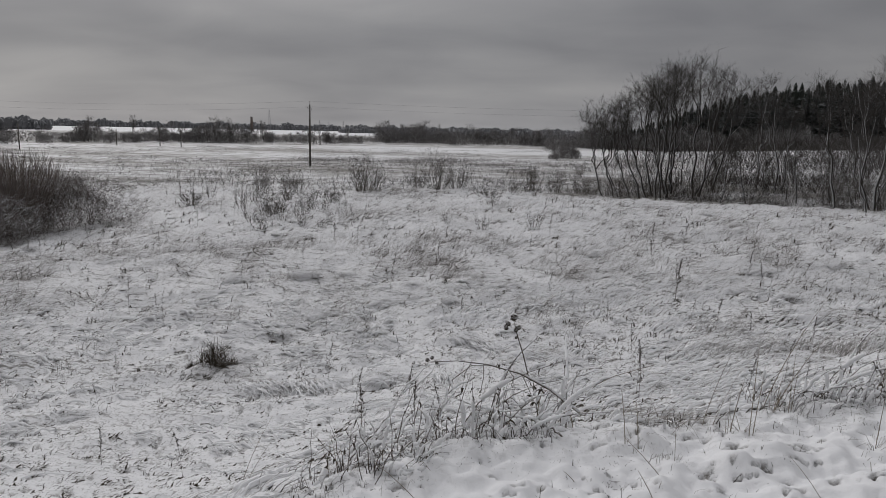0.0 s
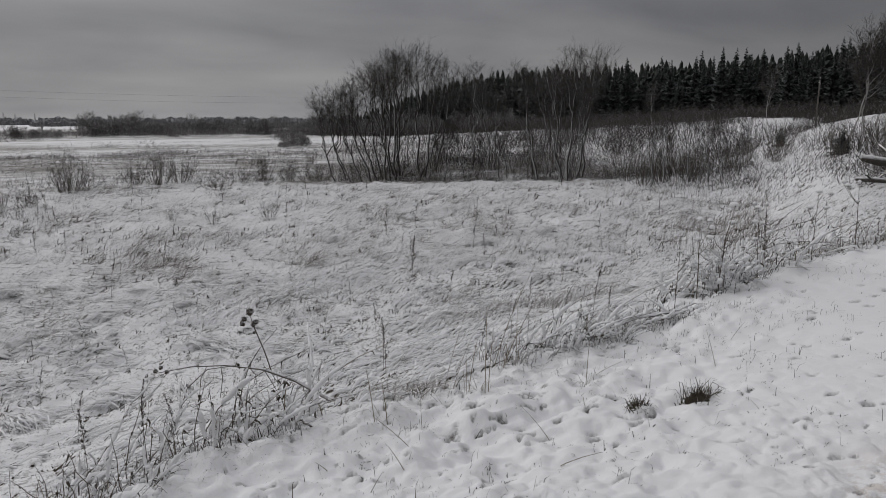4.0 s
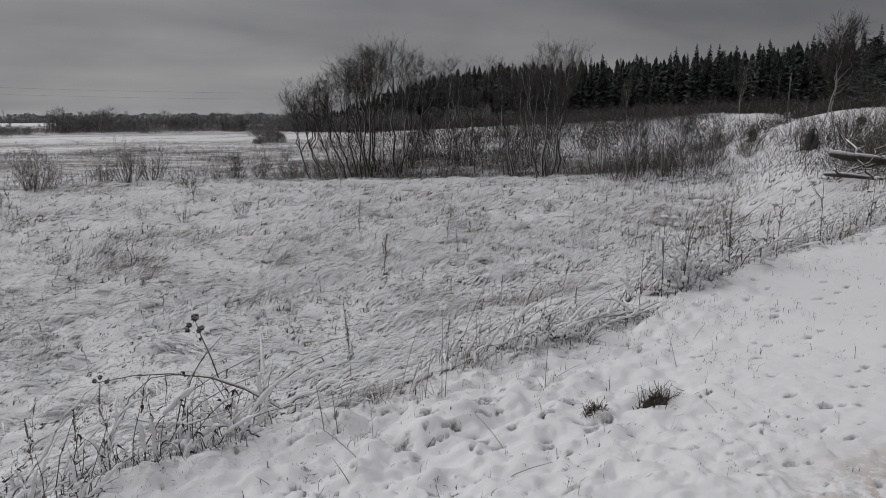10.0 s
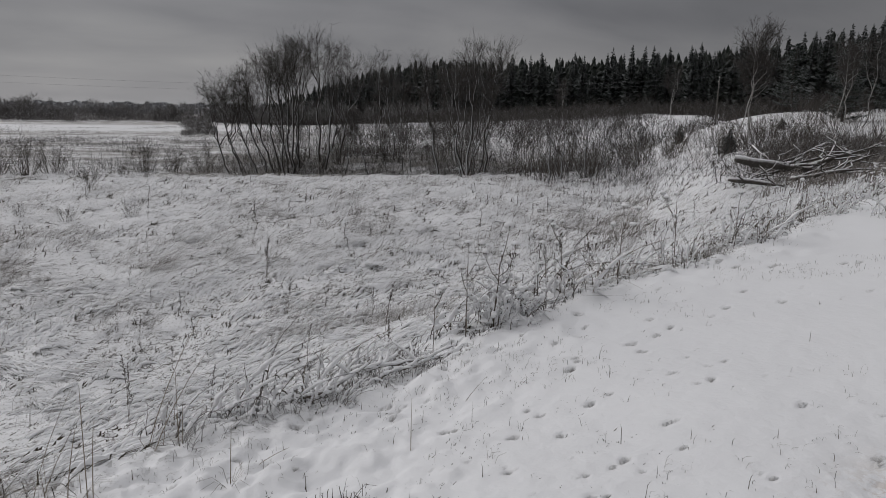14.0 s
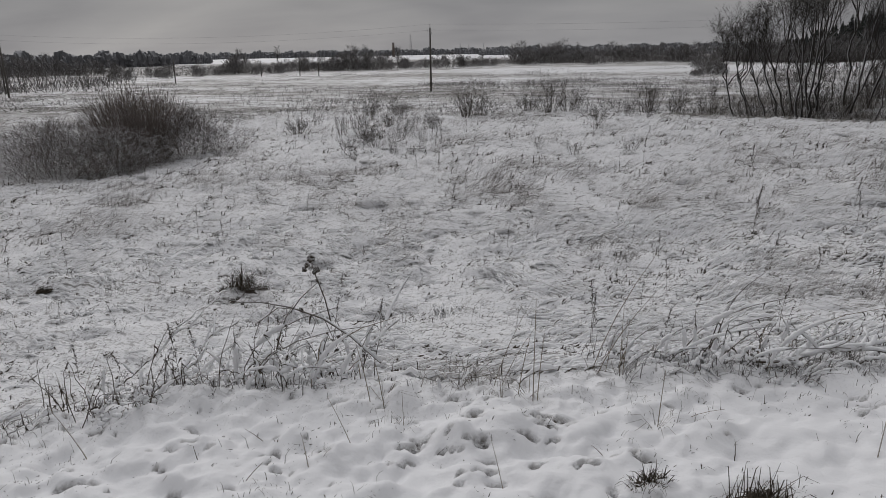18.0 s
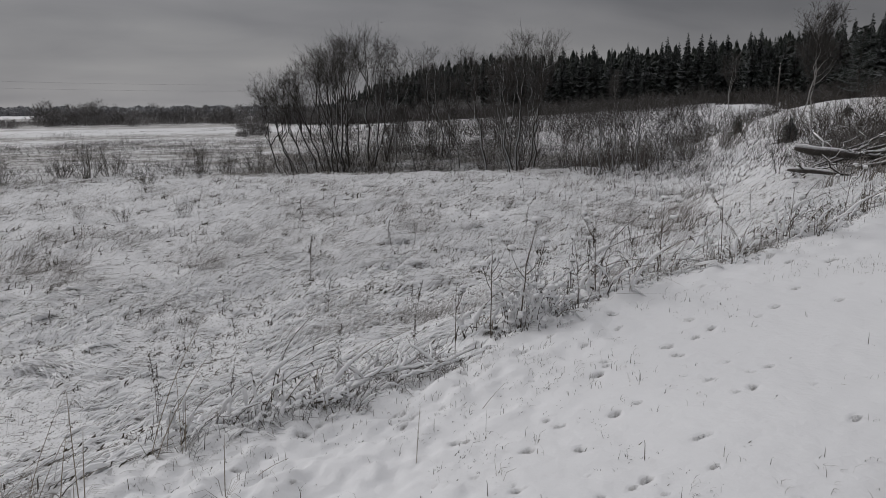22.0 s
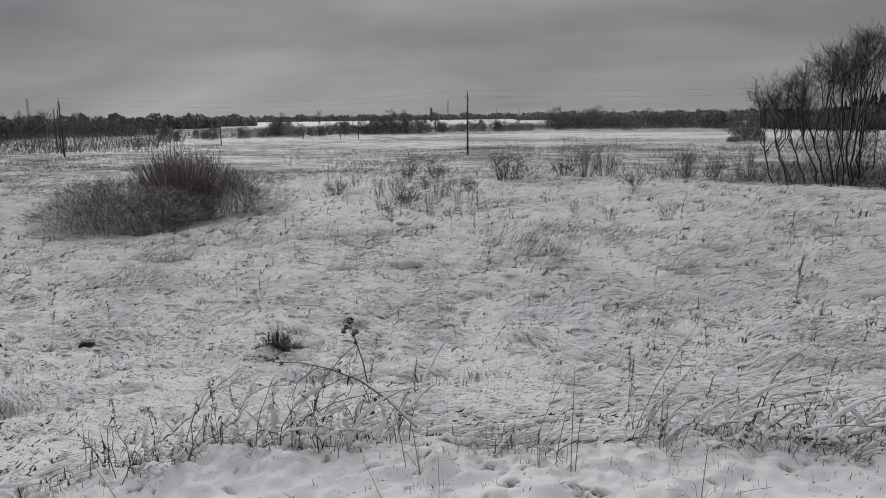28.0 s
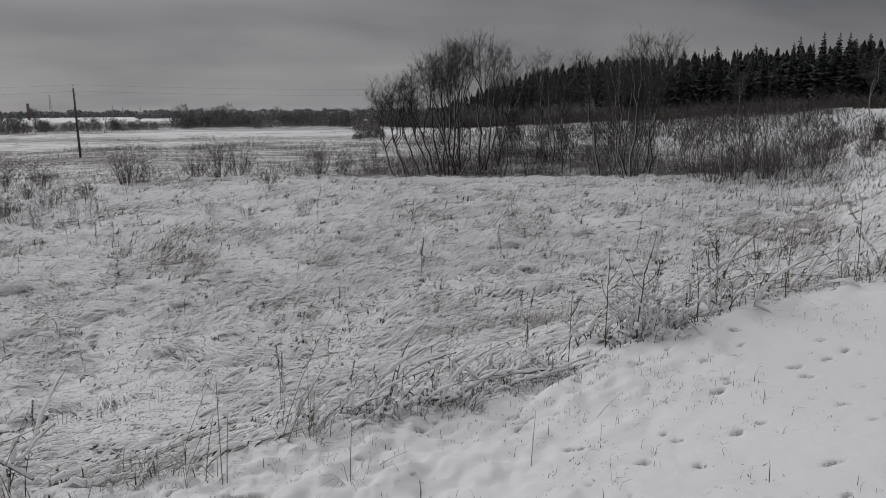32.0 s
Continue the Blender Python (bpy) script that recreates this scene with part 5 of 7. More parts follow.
# ---- fallen logs, with broken branches ----
def fallen_log(x0, y0, z0, x1, y1, z1, r, seed, paint=None, label="fallen grey tree trunk topped with snow", stubs=5):
    rnd = random.Random(seed)
    paint = paint or M_LOG
    log = thing("fallen_log", label, "log", "fallen logs")
    a, b = Vector((0, 0, 0)), Vector((x1 - x0, y1 - y0, z1 - z0))
    pts = bent(rnd, a, b, 9, 0.16)
    part("trunk", Shape().tube(pts, [r * (0.5, 0.85, 1.0, 0.97, 0.92, 0.84, 0.74, 0.6, 0.3)[i] * rnd.uniform(0.92, 1.08) for i in range(9)], 9), paint, log)
    part("snow_cover", Shape().tube([p + Vector((0, 0, r * (0.85 - 0.3 * i / 8))) for i, p in enumerate(pts[:-1])], [r * 0.6 * rnd.uniform(0.45, 1) * (0.5 if i == 0 else 1) * (1 - 0.5 * i / 8) for i in range(8)], 7), M_SNOW, log, "ridge of snow along the trunk")
    for k in range(stubs):
        p, w = along(pts, rnd.uniform(0.25, 1.0))
        d = (w * 0.35 + Vector((rnd.gauss(0, 0.6), rnd.gauss(0, 0.6), rnd.uniform(-0.1, 0.5)))).normalized()
        ln = rnd.uniform(0.4, 1.5)
        q = bent(rnd, p, p + d * ln, 6, 0.6)
        bough = part("branch", Shape().tube(q, [r * 0.32 * (1 - 0.85 * i / 5) + 0.006 for i in range(6)], 6), paint, log)
        part("snow_ridge", Shape().tube([v + Vector((0, 0, r * 0.3)) for v in q[:5]], [r * 0.24 * (1 - 0.7 * i / 5) + 0.006 for i in range(5)], 5), M_SNOW, bough, "snow on the branch")
    log.matrix_basis = Matrix.Translation((x0, y0, z0))
    return log


def log_at(a0, e0, r0, a1, e1, r1, rad, seed, **kw):
    (x0, y0), (x1, y1) = polar(a0, r0), polar(a1, r1)
    h0, h1 = float(ground(x0, y0)), float(ground(x1, y1))
    fallen_log(x0, y0, h0 + e0, x1, y1, h1 + e1, rad, seed, **kw)


log_at(52.1, 0.95, 27, 57.4, 0.30, 27.5, 0.15, 700, stubs=8)
log_at(51.8, 0.45, 26, 55.6, 0.02, 25.6, 0.085, 701, stubs=7)
log_at(55.4, 0.35, 27.6, 60.0, 0.75, 27.0, 0.08, 702, stubs=6)
log_at(56.0, 0.15, 26.0, 60.5, 0.25, 25.5, 0.07, 703, stubs=6)
log_at(57.0, 0.4, 28.0, 61.0, 0.9, 28.5, 0.045, 704, stubs=6)
log_at(55.0, 0.4, 28.5, 58.5, 1.3, 29.5, 0.05, 706, stubs=6)

log_at(54.0, 0.2, 27.5, 59.0, 0.9, 28.0, 0.05, 707, stubs=6)
log_at(56.5, 0.1, 27.0, 61.5, 0.6, 26.0, 0.045, 708, stubs=6)
log_at(52.8, 0.1, 26.6, 55.2, 0.7, 28.0, 0.045, 709, stubs=8)
for k, (a, r) in enumerate(((52.6, 27.4), (53.8, 28.2), (55.2, 28.8), (56.8, 28.6), (58.4, 28.4), (60.0, 28.0), (54.5, 30.0), (57.6, 30.5))):
    x, y = polar(a, r)
    again(young[k % 3], x, y, k, 0.42 + 0.08 * (k % 3))


def red_rail():
    """A red-painted pipe rail, half buried in the snowy verge."""
    rail = thing("red_rail", "red-painted pipe rail with snow along its top", "rail")
    (x0, y0), (x1, y1) = polar(62.0, 19.5), polar(67.6, 17.0)
    a = Vector((x0, y0, float(ground(x0, y0)) - 0.25))
    b = Vector((x1, y1, float(ground(x1, y1)) + 0.85))
    part("pipe", Shape().tube([a, a.lerp(b, 0.35), a.lerp(b, 0.7), b], 0.036, 10), M_REDLOG, rail)
    part("snow_ridge", Shape().tube([a.lerp(b, q) + Vector((0, 0, 0.055)) for q in (0.05, 0.25, 0.45, 0.65, 0.85)], [0.015, 0.032, 0.026, 0.034, 0.018], 7), M_SNOW, rail, "snow along the pipe")
    part("panel", Shape().box(a.lerp(b, 0.93) + Vector((0.1, 0, -0.12)), (0.7, 0.04, 0.16)), M_REDLOG, rail, "short red board", False)
    for q in (0.3,):
        p = a.lerp(b, q)
        part("post", Shape().tube([(p.x, p.y, float(ground(p.x, p.y)) - 0.3), (p.x, p.y, p.z)], 0.04, 8), M_REDLOG, rail)


red_rail()


# ---- power line ----
def power_pole(x, y, height, turn, stay=False):
    pole = thing("power_pole", "weathered wooden power pole standing in snow", "utility pole", "power poles")
    part("post", Shape().tube([(0, 0, -0.5), (0.01, 0, height * 0.5), (0.03, 0, height)], [0.125, 0.11, 0.09], 10), M_WOOD, pole)
    part("top_pin", Shape().tube([(0.03, 0, height - 0.1), (0.03, 0, height + 0.3)], [0.02, 0.016], 6), M_STEEL, pole)
    for s in (-1, 1):
        hook = part("hook", Shape().tube([(0, 0, height - 0.45 - 0.2 * (s > 0)), (0.2 * s, 0, height - 0.5 - 0.2 * (s > 0)), (0.24 * s, 0, height - 0.36 - 0.2 * (s > 0))], 0.014, 5), M_STEEL, pole)
        part("insulator", Shape().tube([(0.24 * s, 0, height - 0.38 - 0.2 * (s > 0)), (0.24 * s, 0, height - 0.31 - 0.2 * (s > 0)), (0.24 * s, 0, height - 0.24 - 0.2 * (s > 0))], [0.05, 0.06, 0.03], 8), M_PORCELAIN, hook)
    part("insulator", Shape().tube([(0.03, 0, height + 0.25), (0.03, 0, height + 0.33), (0.03, 0, height + 0.42)], [0.05, 0.06, 0.03], 8), M_PORCELAIN, pole)
    put(pole, x, y, turn, 1, 0.0)
    return x, y, float(ground(x, y)) + height


def wire(a, b, sag, drop, off):
    pts = []
    for i in range(25):
        q = i / 24
        p = Vector(a).lerp(Vector(b), q)
        pts.append(p + Vector((off * 0.3, off, drop - 4 * sag * q * (1 - q))))
    ob = new("power_wire", Shape().tube(pts, 0.006, 4).mesh("power_wire", M_STEEL))
    tagged(ob, "thin overhead wire sagging between poles", "wire", "overhead wires")


P1 = power_pole(-16.6, 81.0, 7.3, 0.1)
P2 = power_pole(-69.5, 74.0, 7.2, -0.1)
P3 = power_pole(87.5, 72.0, 6.8, 0.3)
P4 = power_pole(-97.0, 101.0, 7.0, 0.5)
for top, off in ((0.38, 0.0), (-0.27, 0.22)):
    wire(P1, P2, 0.9, top, off)
    wire(P1, P3, 1.6, top, off)
    wire(P2, P4, 0.6, top, off)


# ---- the distance ----
def thicket(name, label, seed, height, width, n, paint, group, tw):
    """A rounded mass of bare twigs in several lobes, down to the ground."""
    rnd = random.Random(seed)
    bush = thing(name, label, "shrub", group)
    mass = Shape()
    lobes = [(0.0, 0.0, width * 0.34, height)]
    for k in range(5):
        a = rnd.uniform(0, 6.28)
        lobes.append((math.cos(a) * width * 0.33, math.sin(a) * width * 0.33, width * rnd.uniform(0.16, 0.28), height * rnd.uniform(0.45, 0.9)))
    for k in range(4):
        x, y, r, h = lobes[k]
        part("stem", Shape().tube([(x * 0.5, y * 0.5, -0.1), (x * 0.8, y * 0.8, h * 0.4), (x, y, h * 0.75)], [0.07, 0.05, 0.02], 5), paint, bush)
    for k in range(n):
        x, y, r, h = lobes[k % 6]
        a, q = rnd.uniform(0, 6.28), rnd.random() ** 0.8
        b = r * rnd.random() ** 0.5 * math.sin(math.pi * (0.30 + 0.68 * q)) ** 0.6
        p = Vector((x + math.cos(a) * b, y + math.sin(a) * b, h * 0.86 * q))
        d = Vector((math.cos(a) * 0.45 + rnd.gauss(0, 0.4), math.sin(a) * 0.45 + rnd.gauss(0, 0.4), rnd.uniform(0.3, 1.2))).normalized()
        mass.strip([p, p + d * height * rnd.uniform(0.10, 0.24)], tw * rnd.uniform(0.6, 1.3), (rnd.gauss(0, 1), rnd.gauss(0, 1), 0.2))
    part("branchwork", mass, paint, bush, kind="stuff")
    return bush


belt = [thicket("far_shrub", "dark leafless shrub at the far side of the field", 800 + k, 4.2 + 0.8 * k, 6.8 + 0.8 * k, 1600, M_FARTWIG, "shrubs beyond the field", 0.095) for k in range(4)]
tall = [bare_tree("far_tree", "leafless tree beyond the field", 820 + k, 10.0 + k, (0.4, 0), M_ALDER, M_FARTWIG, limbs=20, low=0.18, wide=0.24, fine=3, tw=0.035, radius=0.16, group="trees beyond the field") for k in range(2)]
rnd = random.Random(8)
used = [0, 0]


def far_plant(kind, a, r, size):
    r *= 1.15
    x, y = polar(a, r)
    pool = (belt, tall)[kind]
    size *= 1.05 if kind == 0 else 0.85
    i = used[kind]
    used[kind] += 1
    if i < len(pool):
        put(pool[i], x, y, rnd.uniform(0, 6), size)
    else:
        again(pool[i % len(pool)], x, y, rnd.uniform(0, 6), size)


for a, r, s in ((-36.5, 150, .8), (-34.5, 160, .6), (-33.2, 150, .6), (-31.0, 155, .55), (-29.5, 165, .6), (-28.4, 170, 1.0), (-27.8, 172, .9), (-26.8, 160, .6), (-25.4, 165, .7), (-24.4, 175, .75), (-23.5, 180, .7),
                (-22.4, 175, .85), (-21.6, 178, 1.0), (-20.8, 176, .8), (-19.8, 180, 1.0), (-19.2, 178, 1.1), (-18.6, 182, 1.0), (-17.8, 180, 1.1), (-17.2, 176, .9), (-15.6, 190, .7), (-14.8, 185, .8), (-13.4, 190, .6),
                (-12.2, 185, .7), (-11.0, 190, .75), (-9.8, 190, .8), (-8.8, 195, .6), (-8.0, 190, .5), (-5.6, 210, 1.2), (-4.8, 212, 1.3), (-4.0, 215, 1.3), (-3.2, 212, 1.2), (-2.2, 220, 1.25), (-1.2, 220, 1.2),
                (-0.4, 225, 1.1), (0.4, 190, .85), (1.6, 225, 1.1), (2.6, 225, 1.15), (3.6, 228, 1.1), (4.4, 225, 1.0), (5.4, 210, .95), (6.2, 208, 1.0), (7.0, 206, 1.0), (7.8, 205, 1.1), (8.8, 150, .8), (9.6, 200, 1.1),
                (10.8, 195, 1.2), (12.0, 190, 1.2), (13.2, 185, 1.2), (14.5, 180, 1.3), (16.0, 180, 1.3), (17.5, 175, 1.2), (19.0, 175, 1.2), (21.0, 170, 1.2), (23.0, 168, 1.1), (25.0, 165, 1.0), (27.0, 160, .9), (29.0, 155, .9),
                (-54, 190, 1.35), (-53, 198, 1.3), (-52, 188, 1.35), (-51.2, 200, 1.3), (-50.3, 190, 1.3), (-49.3, 202, 1.35), (-48.4, 192, 1.3), (-47.6, 204, 1.3), (-46.7, 195, 1.25), (-45.8, 204, 1.25), (-45, 196, 1.2), (-44.1, 206, 1.2), (-43.2, 198, 1.15), (-42.3, 208, 1.1), (-41.4, 200, 1.0), (-40.4, 210, 1.0), (-39.5, 204, .9), (-38.5, 208, .85), (-37.4, 205, .7), (8.2, 108, .34), (9.3, 112, .62), (8.6, 114, .5)):
    far_plant(0, a, r, s)
for a, r, s in ((-28.2, 176, .75), (-25.2, 178, .72), (-15.4, 188, .75), (-18.0, 184, .72), (-5.2, 215, .85), (-1.0, 225, .7), (3.5, 228, .65), (-46.5, 200, .8), (-43.8, 204, .76), (-51.5, 200, .8), (-49.5, 205, .8), (-8.6, 200, .5), (-11.8, 195, .5), (-2.6, 216, .75), (12.5, 192, .7)):
    far_plant(1, a, r, s)


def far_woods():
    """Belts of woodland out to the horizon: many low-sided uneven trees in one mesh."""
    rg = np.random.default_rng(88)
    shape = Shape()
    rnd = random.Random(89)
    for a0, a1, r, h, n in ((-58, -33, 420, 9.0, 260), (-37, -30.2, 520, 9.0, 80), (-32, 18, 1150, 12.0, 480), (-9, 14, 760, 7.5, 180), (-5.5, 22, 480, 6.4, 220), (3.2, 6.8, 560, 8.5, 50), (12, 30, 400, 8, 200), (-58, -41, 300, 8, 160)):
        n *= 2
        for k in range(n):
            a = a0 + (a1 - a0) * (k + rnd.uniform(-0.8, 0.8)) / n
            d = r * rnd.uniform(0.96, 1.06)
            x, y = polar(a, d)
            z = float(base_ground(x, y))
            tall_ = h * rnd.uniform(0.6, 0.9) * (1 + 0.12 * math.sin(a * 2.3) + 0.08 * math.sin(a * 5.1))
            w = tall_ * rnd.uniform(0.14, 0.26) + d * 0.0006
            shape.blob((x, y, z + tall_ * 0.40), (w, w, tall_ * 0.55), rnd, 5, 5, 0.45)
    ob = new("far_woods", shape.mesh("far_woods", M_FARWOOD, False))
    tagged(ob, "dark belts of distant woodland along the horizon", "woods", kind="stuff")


far_woods()


def lattice_tower(a, r, h, w):
    tower = thing("lattice_mast", "slender steel lattice mast on the horizon", "mast", "masts on the horizon")
    for sx in (-1, 1):
        for sy in (-1, 1):
            part("leg", Shape().tube([(sx * w, sy * w, 0), (sx * w * 0.35, sy * w * 0.35, h)], 0.14, 4), M_STEEL, tower)
    for k in range(8):
        z0, z1 = h * k / 8, h * (k + 1) / 8
        b0, b1 = w * (1 - 0.65 * k / 8), w * (1 - 0.65 * (k + 1) / 8)
        part("brace", Shape().tube([(-b0, -b0, z0), (b1, -b1, z1)], 0.08, 4).tube([(b0, -b0, z0), (-b1, -b1, z1)], 0.08, 4), M_STEEL, tower)
    x, y = polar(a, r)
    put(tower, x, y, 0.2, 1, 0.3)


lattice_tower(-14.6, 800, 24, 1.3)
lattice_tower(-46.0, 600, 22, 1.1)
for a, h in ((-10.6, 15), (-9.9, 13), (-8.7, 14)):
    lattice_tower(a, 900, h, 0.8)
chimney = thing("factory_chimney", "dark brick chimney on the horizon", "chimney")
part("shaft", Shape().tube([(0, 0, -0.5), (0, 0, 8), (0, 0, 15)], [1.6, 1.35, 1.15], 12), M_BRICK, chimney)
part("rim", Shape().tube([(0, 0, 14.6), (0, 0, 15.2)], [1.35, 1.35], 12), M_BRICK, chimney)
put(chimney, *polar(-16.0, 760), 0, 1, 0.3)
for a, r, h in ((-32.8, 140, 4.6), (-23.4, 165, 4.2), (-26.4, 168, 3.6), (-21.9, 160, 3.8), (-44.0, 118, 6.6)):
    post = new("field_post", Shape().tube([(0, 0, -0.4), (0.02, 0, h * 0.6), (0.04, 0.02, h)], [0.10, 0.09, 0.08], 8).mesh("field_post", M_WOOD))
    tagged(post, "grey wooden post in the far field", "post", "posts in the field")
    put(post, *polar(a, r), 0, 1, 0.1)


# ---- weeds ----
def stalk(shape, rnd, height, lean, r=0.004, wobble=0.2, n=7, bow=0.0):
    pts = []
    a = rnd.uniform(0, 6.28)
    for i in range(n):
        q = i / (n - 1)
        pts.append(Vector((lean * height * q * q + rnd.gauss(0, wobble * 0.02), rnd.gauss(0, wobble * 0.02), height * (q - bow * q * q))))
    pts[0].z = -0.06
    shape.tube(pts, [r * (1 - 0.55 * i / (n - 1)) for i in range(n)], 5)
    return pts


def mugwort(seed, height):
    """An upright dead stalk with dark seed clusters."""
    rnd = random.Random(seed)
    weed = thing("dead_weed", "upright dead weed stalk with dark seed clusters", "weed", "dead weeds")
    s = Shape()
    pts = stalk(s, rnd, height, rnd.uniform(-0.15, 0.2), 0.005)
    part("stem", s, M_WEED, weed)
    heads = Shape()
    for k in range(9):
        q = rnd.uniform(0.28, 0.95)
        p, w = along(pts, q)
        a = rnd.uniform(0, 6.28)
        end = p + Vector((math.cos(a) * 0.10, math.sin(a) * 0.10, 0.10)) * height * rnd.uniform(0.5, 1.4) * (1.2 - q)
        branch = Shape().tube([p, p.lerp(end, 0.5) + Vector((0, 0, -0.01)), end], [0.003, 0.0025, 0.0018], 4)
        branch_ob = part("side_stem", branch, M_WEED, weed)
        for j in range(4):
            c = p.lerp(end, 0.4 + 0.2 * j) + Vector((rnd.gauss(0, 0.012), rnd.gauss(0, 0.012), 0.005))
            for _ in range(3):
                d = Vector((rnd.gauss(0, 0.6), rnd.gauss(0, 0.6), 1)).normalized() * rnd.uniform(0.012, 0.03)
                heads.strip([c, c + d * 1.4], 0.014, (rnd.gauss(0, 1), rnd.gauss(0, 1), 0))
        if k < 3:
            part("snow_pad", Shape().blob(end + Vector((0, 0, 0.014)), (0.02, 0.02, 0.012), rnd, 3, 6), M_SNOW, branch_ob, "small pad of snow")
    for j in range(10):
        c, w = along(pts, 0.72 + 0.28 * j / 9)
        sprays(heads, rnd, c, Vector((0, 0, 1)), 7, 0.045, 0.013, 0.3)
    part("seed_fuzz", heads, M_SEED, weed, "dark clustered seed heads", kind="stuff")
    return weed


def umbel_plant(seed, height, heads=3):
    """Cow parsley gone to seed, its umbels capped with snow."""
    rnd = random.Random(seed)
    weed = thing("umbel_weed", "dead umbel plant with snow-capped flower heads", "weed", "umbel plants on the verge")
    s = Shape()
    pts = stalk(s, rnd, height, rnd.uniform(-0.1, 0.15), 0.007)
    tips = [(pts[-1], part("stem", s, M_WEED, weed))]
    for k in range(heads):
        p, w = along(pts, rnd.uniform(0.45, 0.8))
        a = rnd.uniform(0, 6.28)
        end = p + Vector((math.cos(a) * 0.2, math.sin(a) * 0.2, 0.26)) * height * rnd.uniform(0.6, 1.1)
        tips.append((end, part("side_stem", Shape().tube([p, p.lerp(end, 0.55) + Vector((0, 0, -0.03)), end], [0.004, 0.0035, 0.003], 5), M_WEED, weed)))
    for tip, holder in tips:
        rays, cap = Shape(), Shape()
        rays.v.append(tip)
        for j in range(12):
            a = 6.283 * j / 12
            rr = rnd.uniform(0.03, 0.06)
            end = tip + Vector((math.cos(a) * rr, math.sin(a) * rr, 0.045))
            n = len(rays.v)
            w = Vector((-math.sin(a), math.cos(a), 0))
            rays.v += [end - w * 0.002, end + w * 0.002, end + w * 0.009 + Vector((0, 0, 0.012)), end + Vector((0, 0, 0.02)), end - w * 0.009 + Vector((0, 0, 0.012))]
            rays.f += [(0, n, n + 1), (n, n + 4, n + 3, n + 2, n + 1)]
        umbel = part("umbel", rays, M_SEED, holder, smooth=False)
        if rnd.random() < 0.75:
            cap.blob(tip + Vector((0, 0, 0.060)), (0.052 * rnd.uniform(0.6, 1.1), 0.052 * rnd.uniform(0.6, 1.1), 0.036 * rnd.uniform(0.7, 1.1)), rnd, 6, 10, 0.18)
            part("snow_cap", cap, M_SNOW, holder, "cap of fresh snow")
    return weed


def burdock():
    """The arching burdock with dark burrs that stands at the bank's edge."""
    rnd = random.Random(31)
    weed = thing("burdock", "arching dead burdock stalk with dark burrs", "weed")
    # a stem lying over in a bow, and an upright one with burrs
    bow = [Vector(p) for p in ((0.70, -0.12, 0.06), (0.45, -0.07, 0.24), (0.20, -0.02, 0.36), (-0.08, 0.0, 0.43), (-0.34, 0.02, 0.45), (-0.60, 0.03, 0.43))]
    part("stem", Shape().tube([along(bow, i / 15)[0] for i in range(16)], [0.0085 - 0.00035 * i for i in range(16)], 6), M_WEED, weed)
    part("stem", Shape().tube([(0.27, -0.03, 0.33), (0.22, 0.0, 0.52), (0.16, 0.0, 0.70), (0.125, 0.0, 0.83)], [0.005, 0.005, 0.004, 0.003], 6), M_WEED, weed)
    part("stem", Shape().tube([(-0.02, 0.0, 0.42), (-0.22, 0.05, 0.40), (-0.38, 0.02, 0.28), (-0.44, 0.0, 0.12)], [0.0045, 0.004, 0.0034, 0.0025], 6), M_WEED, weed)
    for x, y, z, s in ((0.125, 0, 0.85, 0.034), (0.08, 0.02, 0.79, 0.026), (0.065, 0.0, 0.76, 0.024), (0.17, 0.01, 0.76, 0.024), (0.145, 0.0, 0.74, 0.02), (-0.60, 0.03, 0.45, 0.02), (-0.52, 0.03, 0.43, 0.018), (-0.56, 0.03, 0.47, 0.018), (0.155, 0.02, 0.67, 0.014)):
        burr = Shape().blob((x, y, z), s * 0.8, rnd, 8, 13, 0.38)
        part("burr", burr, M_SEED, weed, "spiny dark burr", False)
    for k in range(9):
        p, w = along(bow, 0.15 + 0.08 * k)
        end = p + Vector((rnd.gauss(0, 0.06), rnd.gauss(0, 0.05), rnd.uniform(-0.3, 0.02)))
        part("side_stem", Shape().tube([p, p.lerp(end, 0.5) + Vector((rnd.gauss(0, 0.02), 0, 0.02)), end], [0.004, 0.003, 0.002], 5), M_WEED, weed)
        if k % 2:
            leaf = Shape()
            for _ in range(4):
                d = Vector((rnd.gauss(0, 0.5), rnd.gauss(0, 0.5), -1)).normalized() * rnd.uniform(0.03, 0.07)
                leaf.strip([end, end + d * 0.5 + Vector((rnd.gauss(0, 0.008), rnd.gauss(0, 0.008), 0)), end + d], rnd.uniform(0.014, 0.03), (rnd.gauss(0, 1), rnd.gauss(0, 1), 0.3))
            part("withered_leaf", leaf, M_SEED, weed, "shrivelled dark leaf")
    part("snow_ridge", Shape().tube([p + Vector((0, 0, 0.013)) for p in bow[:3]], [0.012, 0.010, 0.006], 6), M_SNOW, weed, "snow along the bowed stem")
    return weed


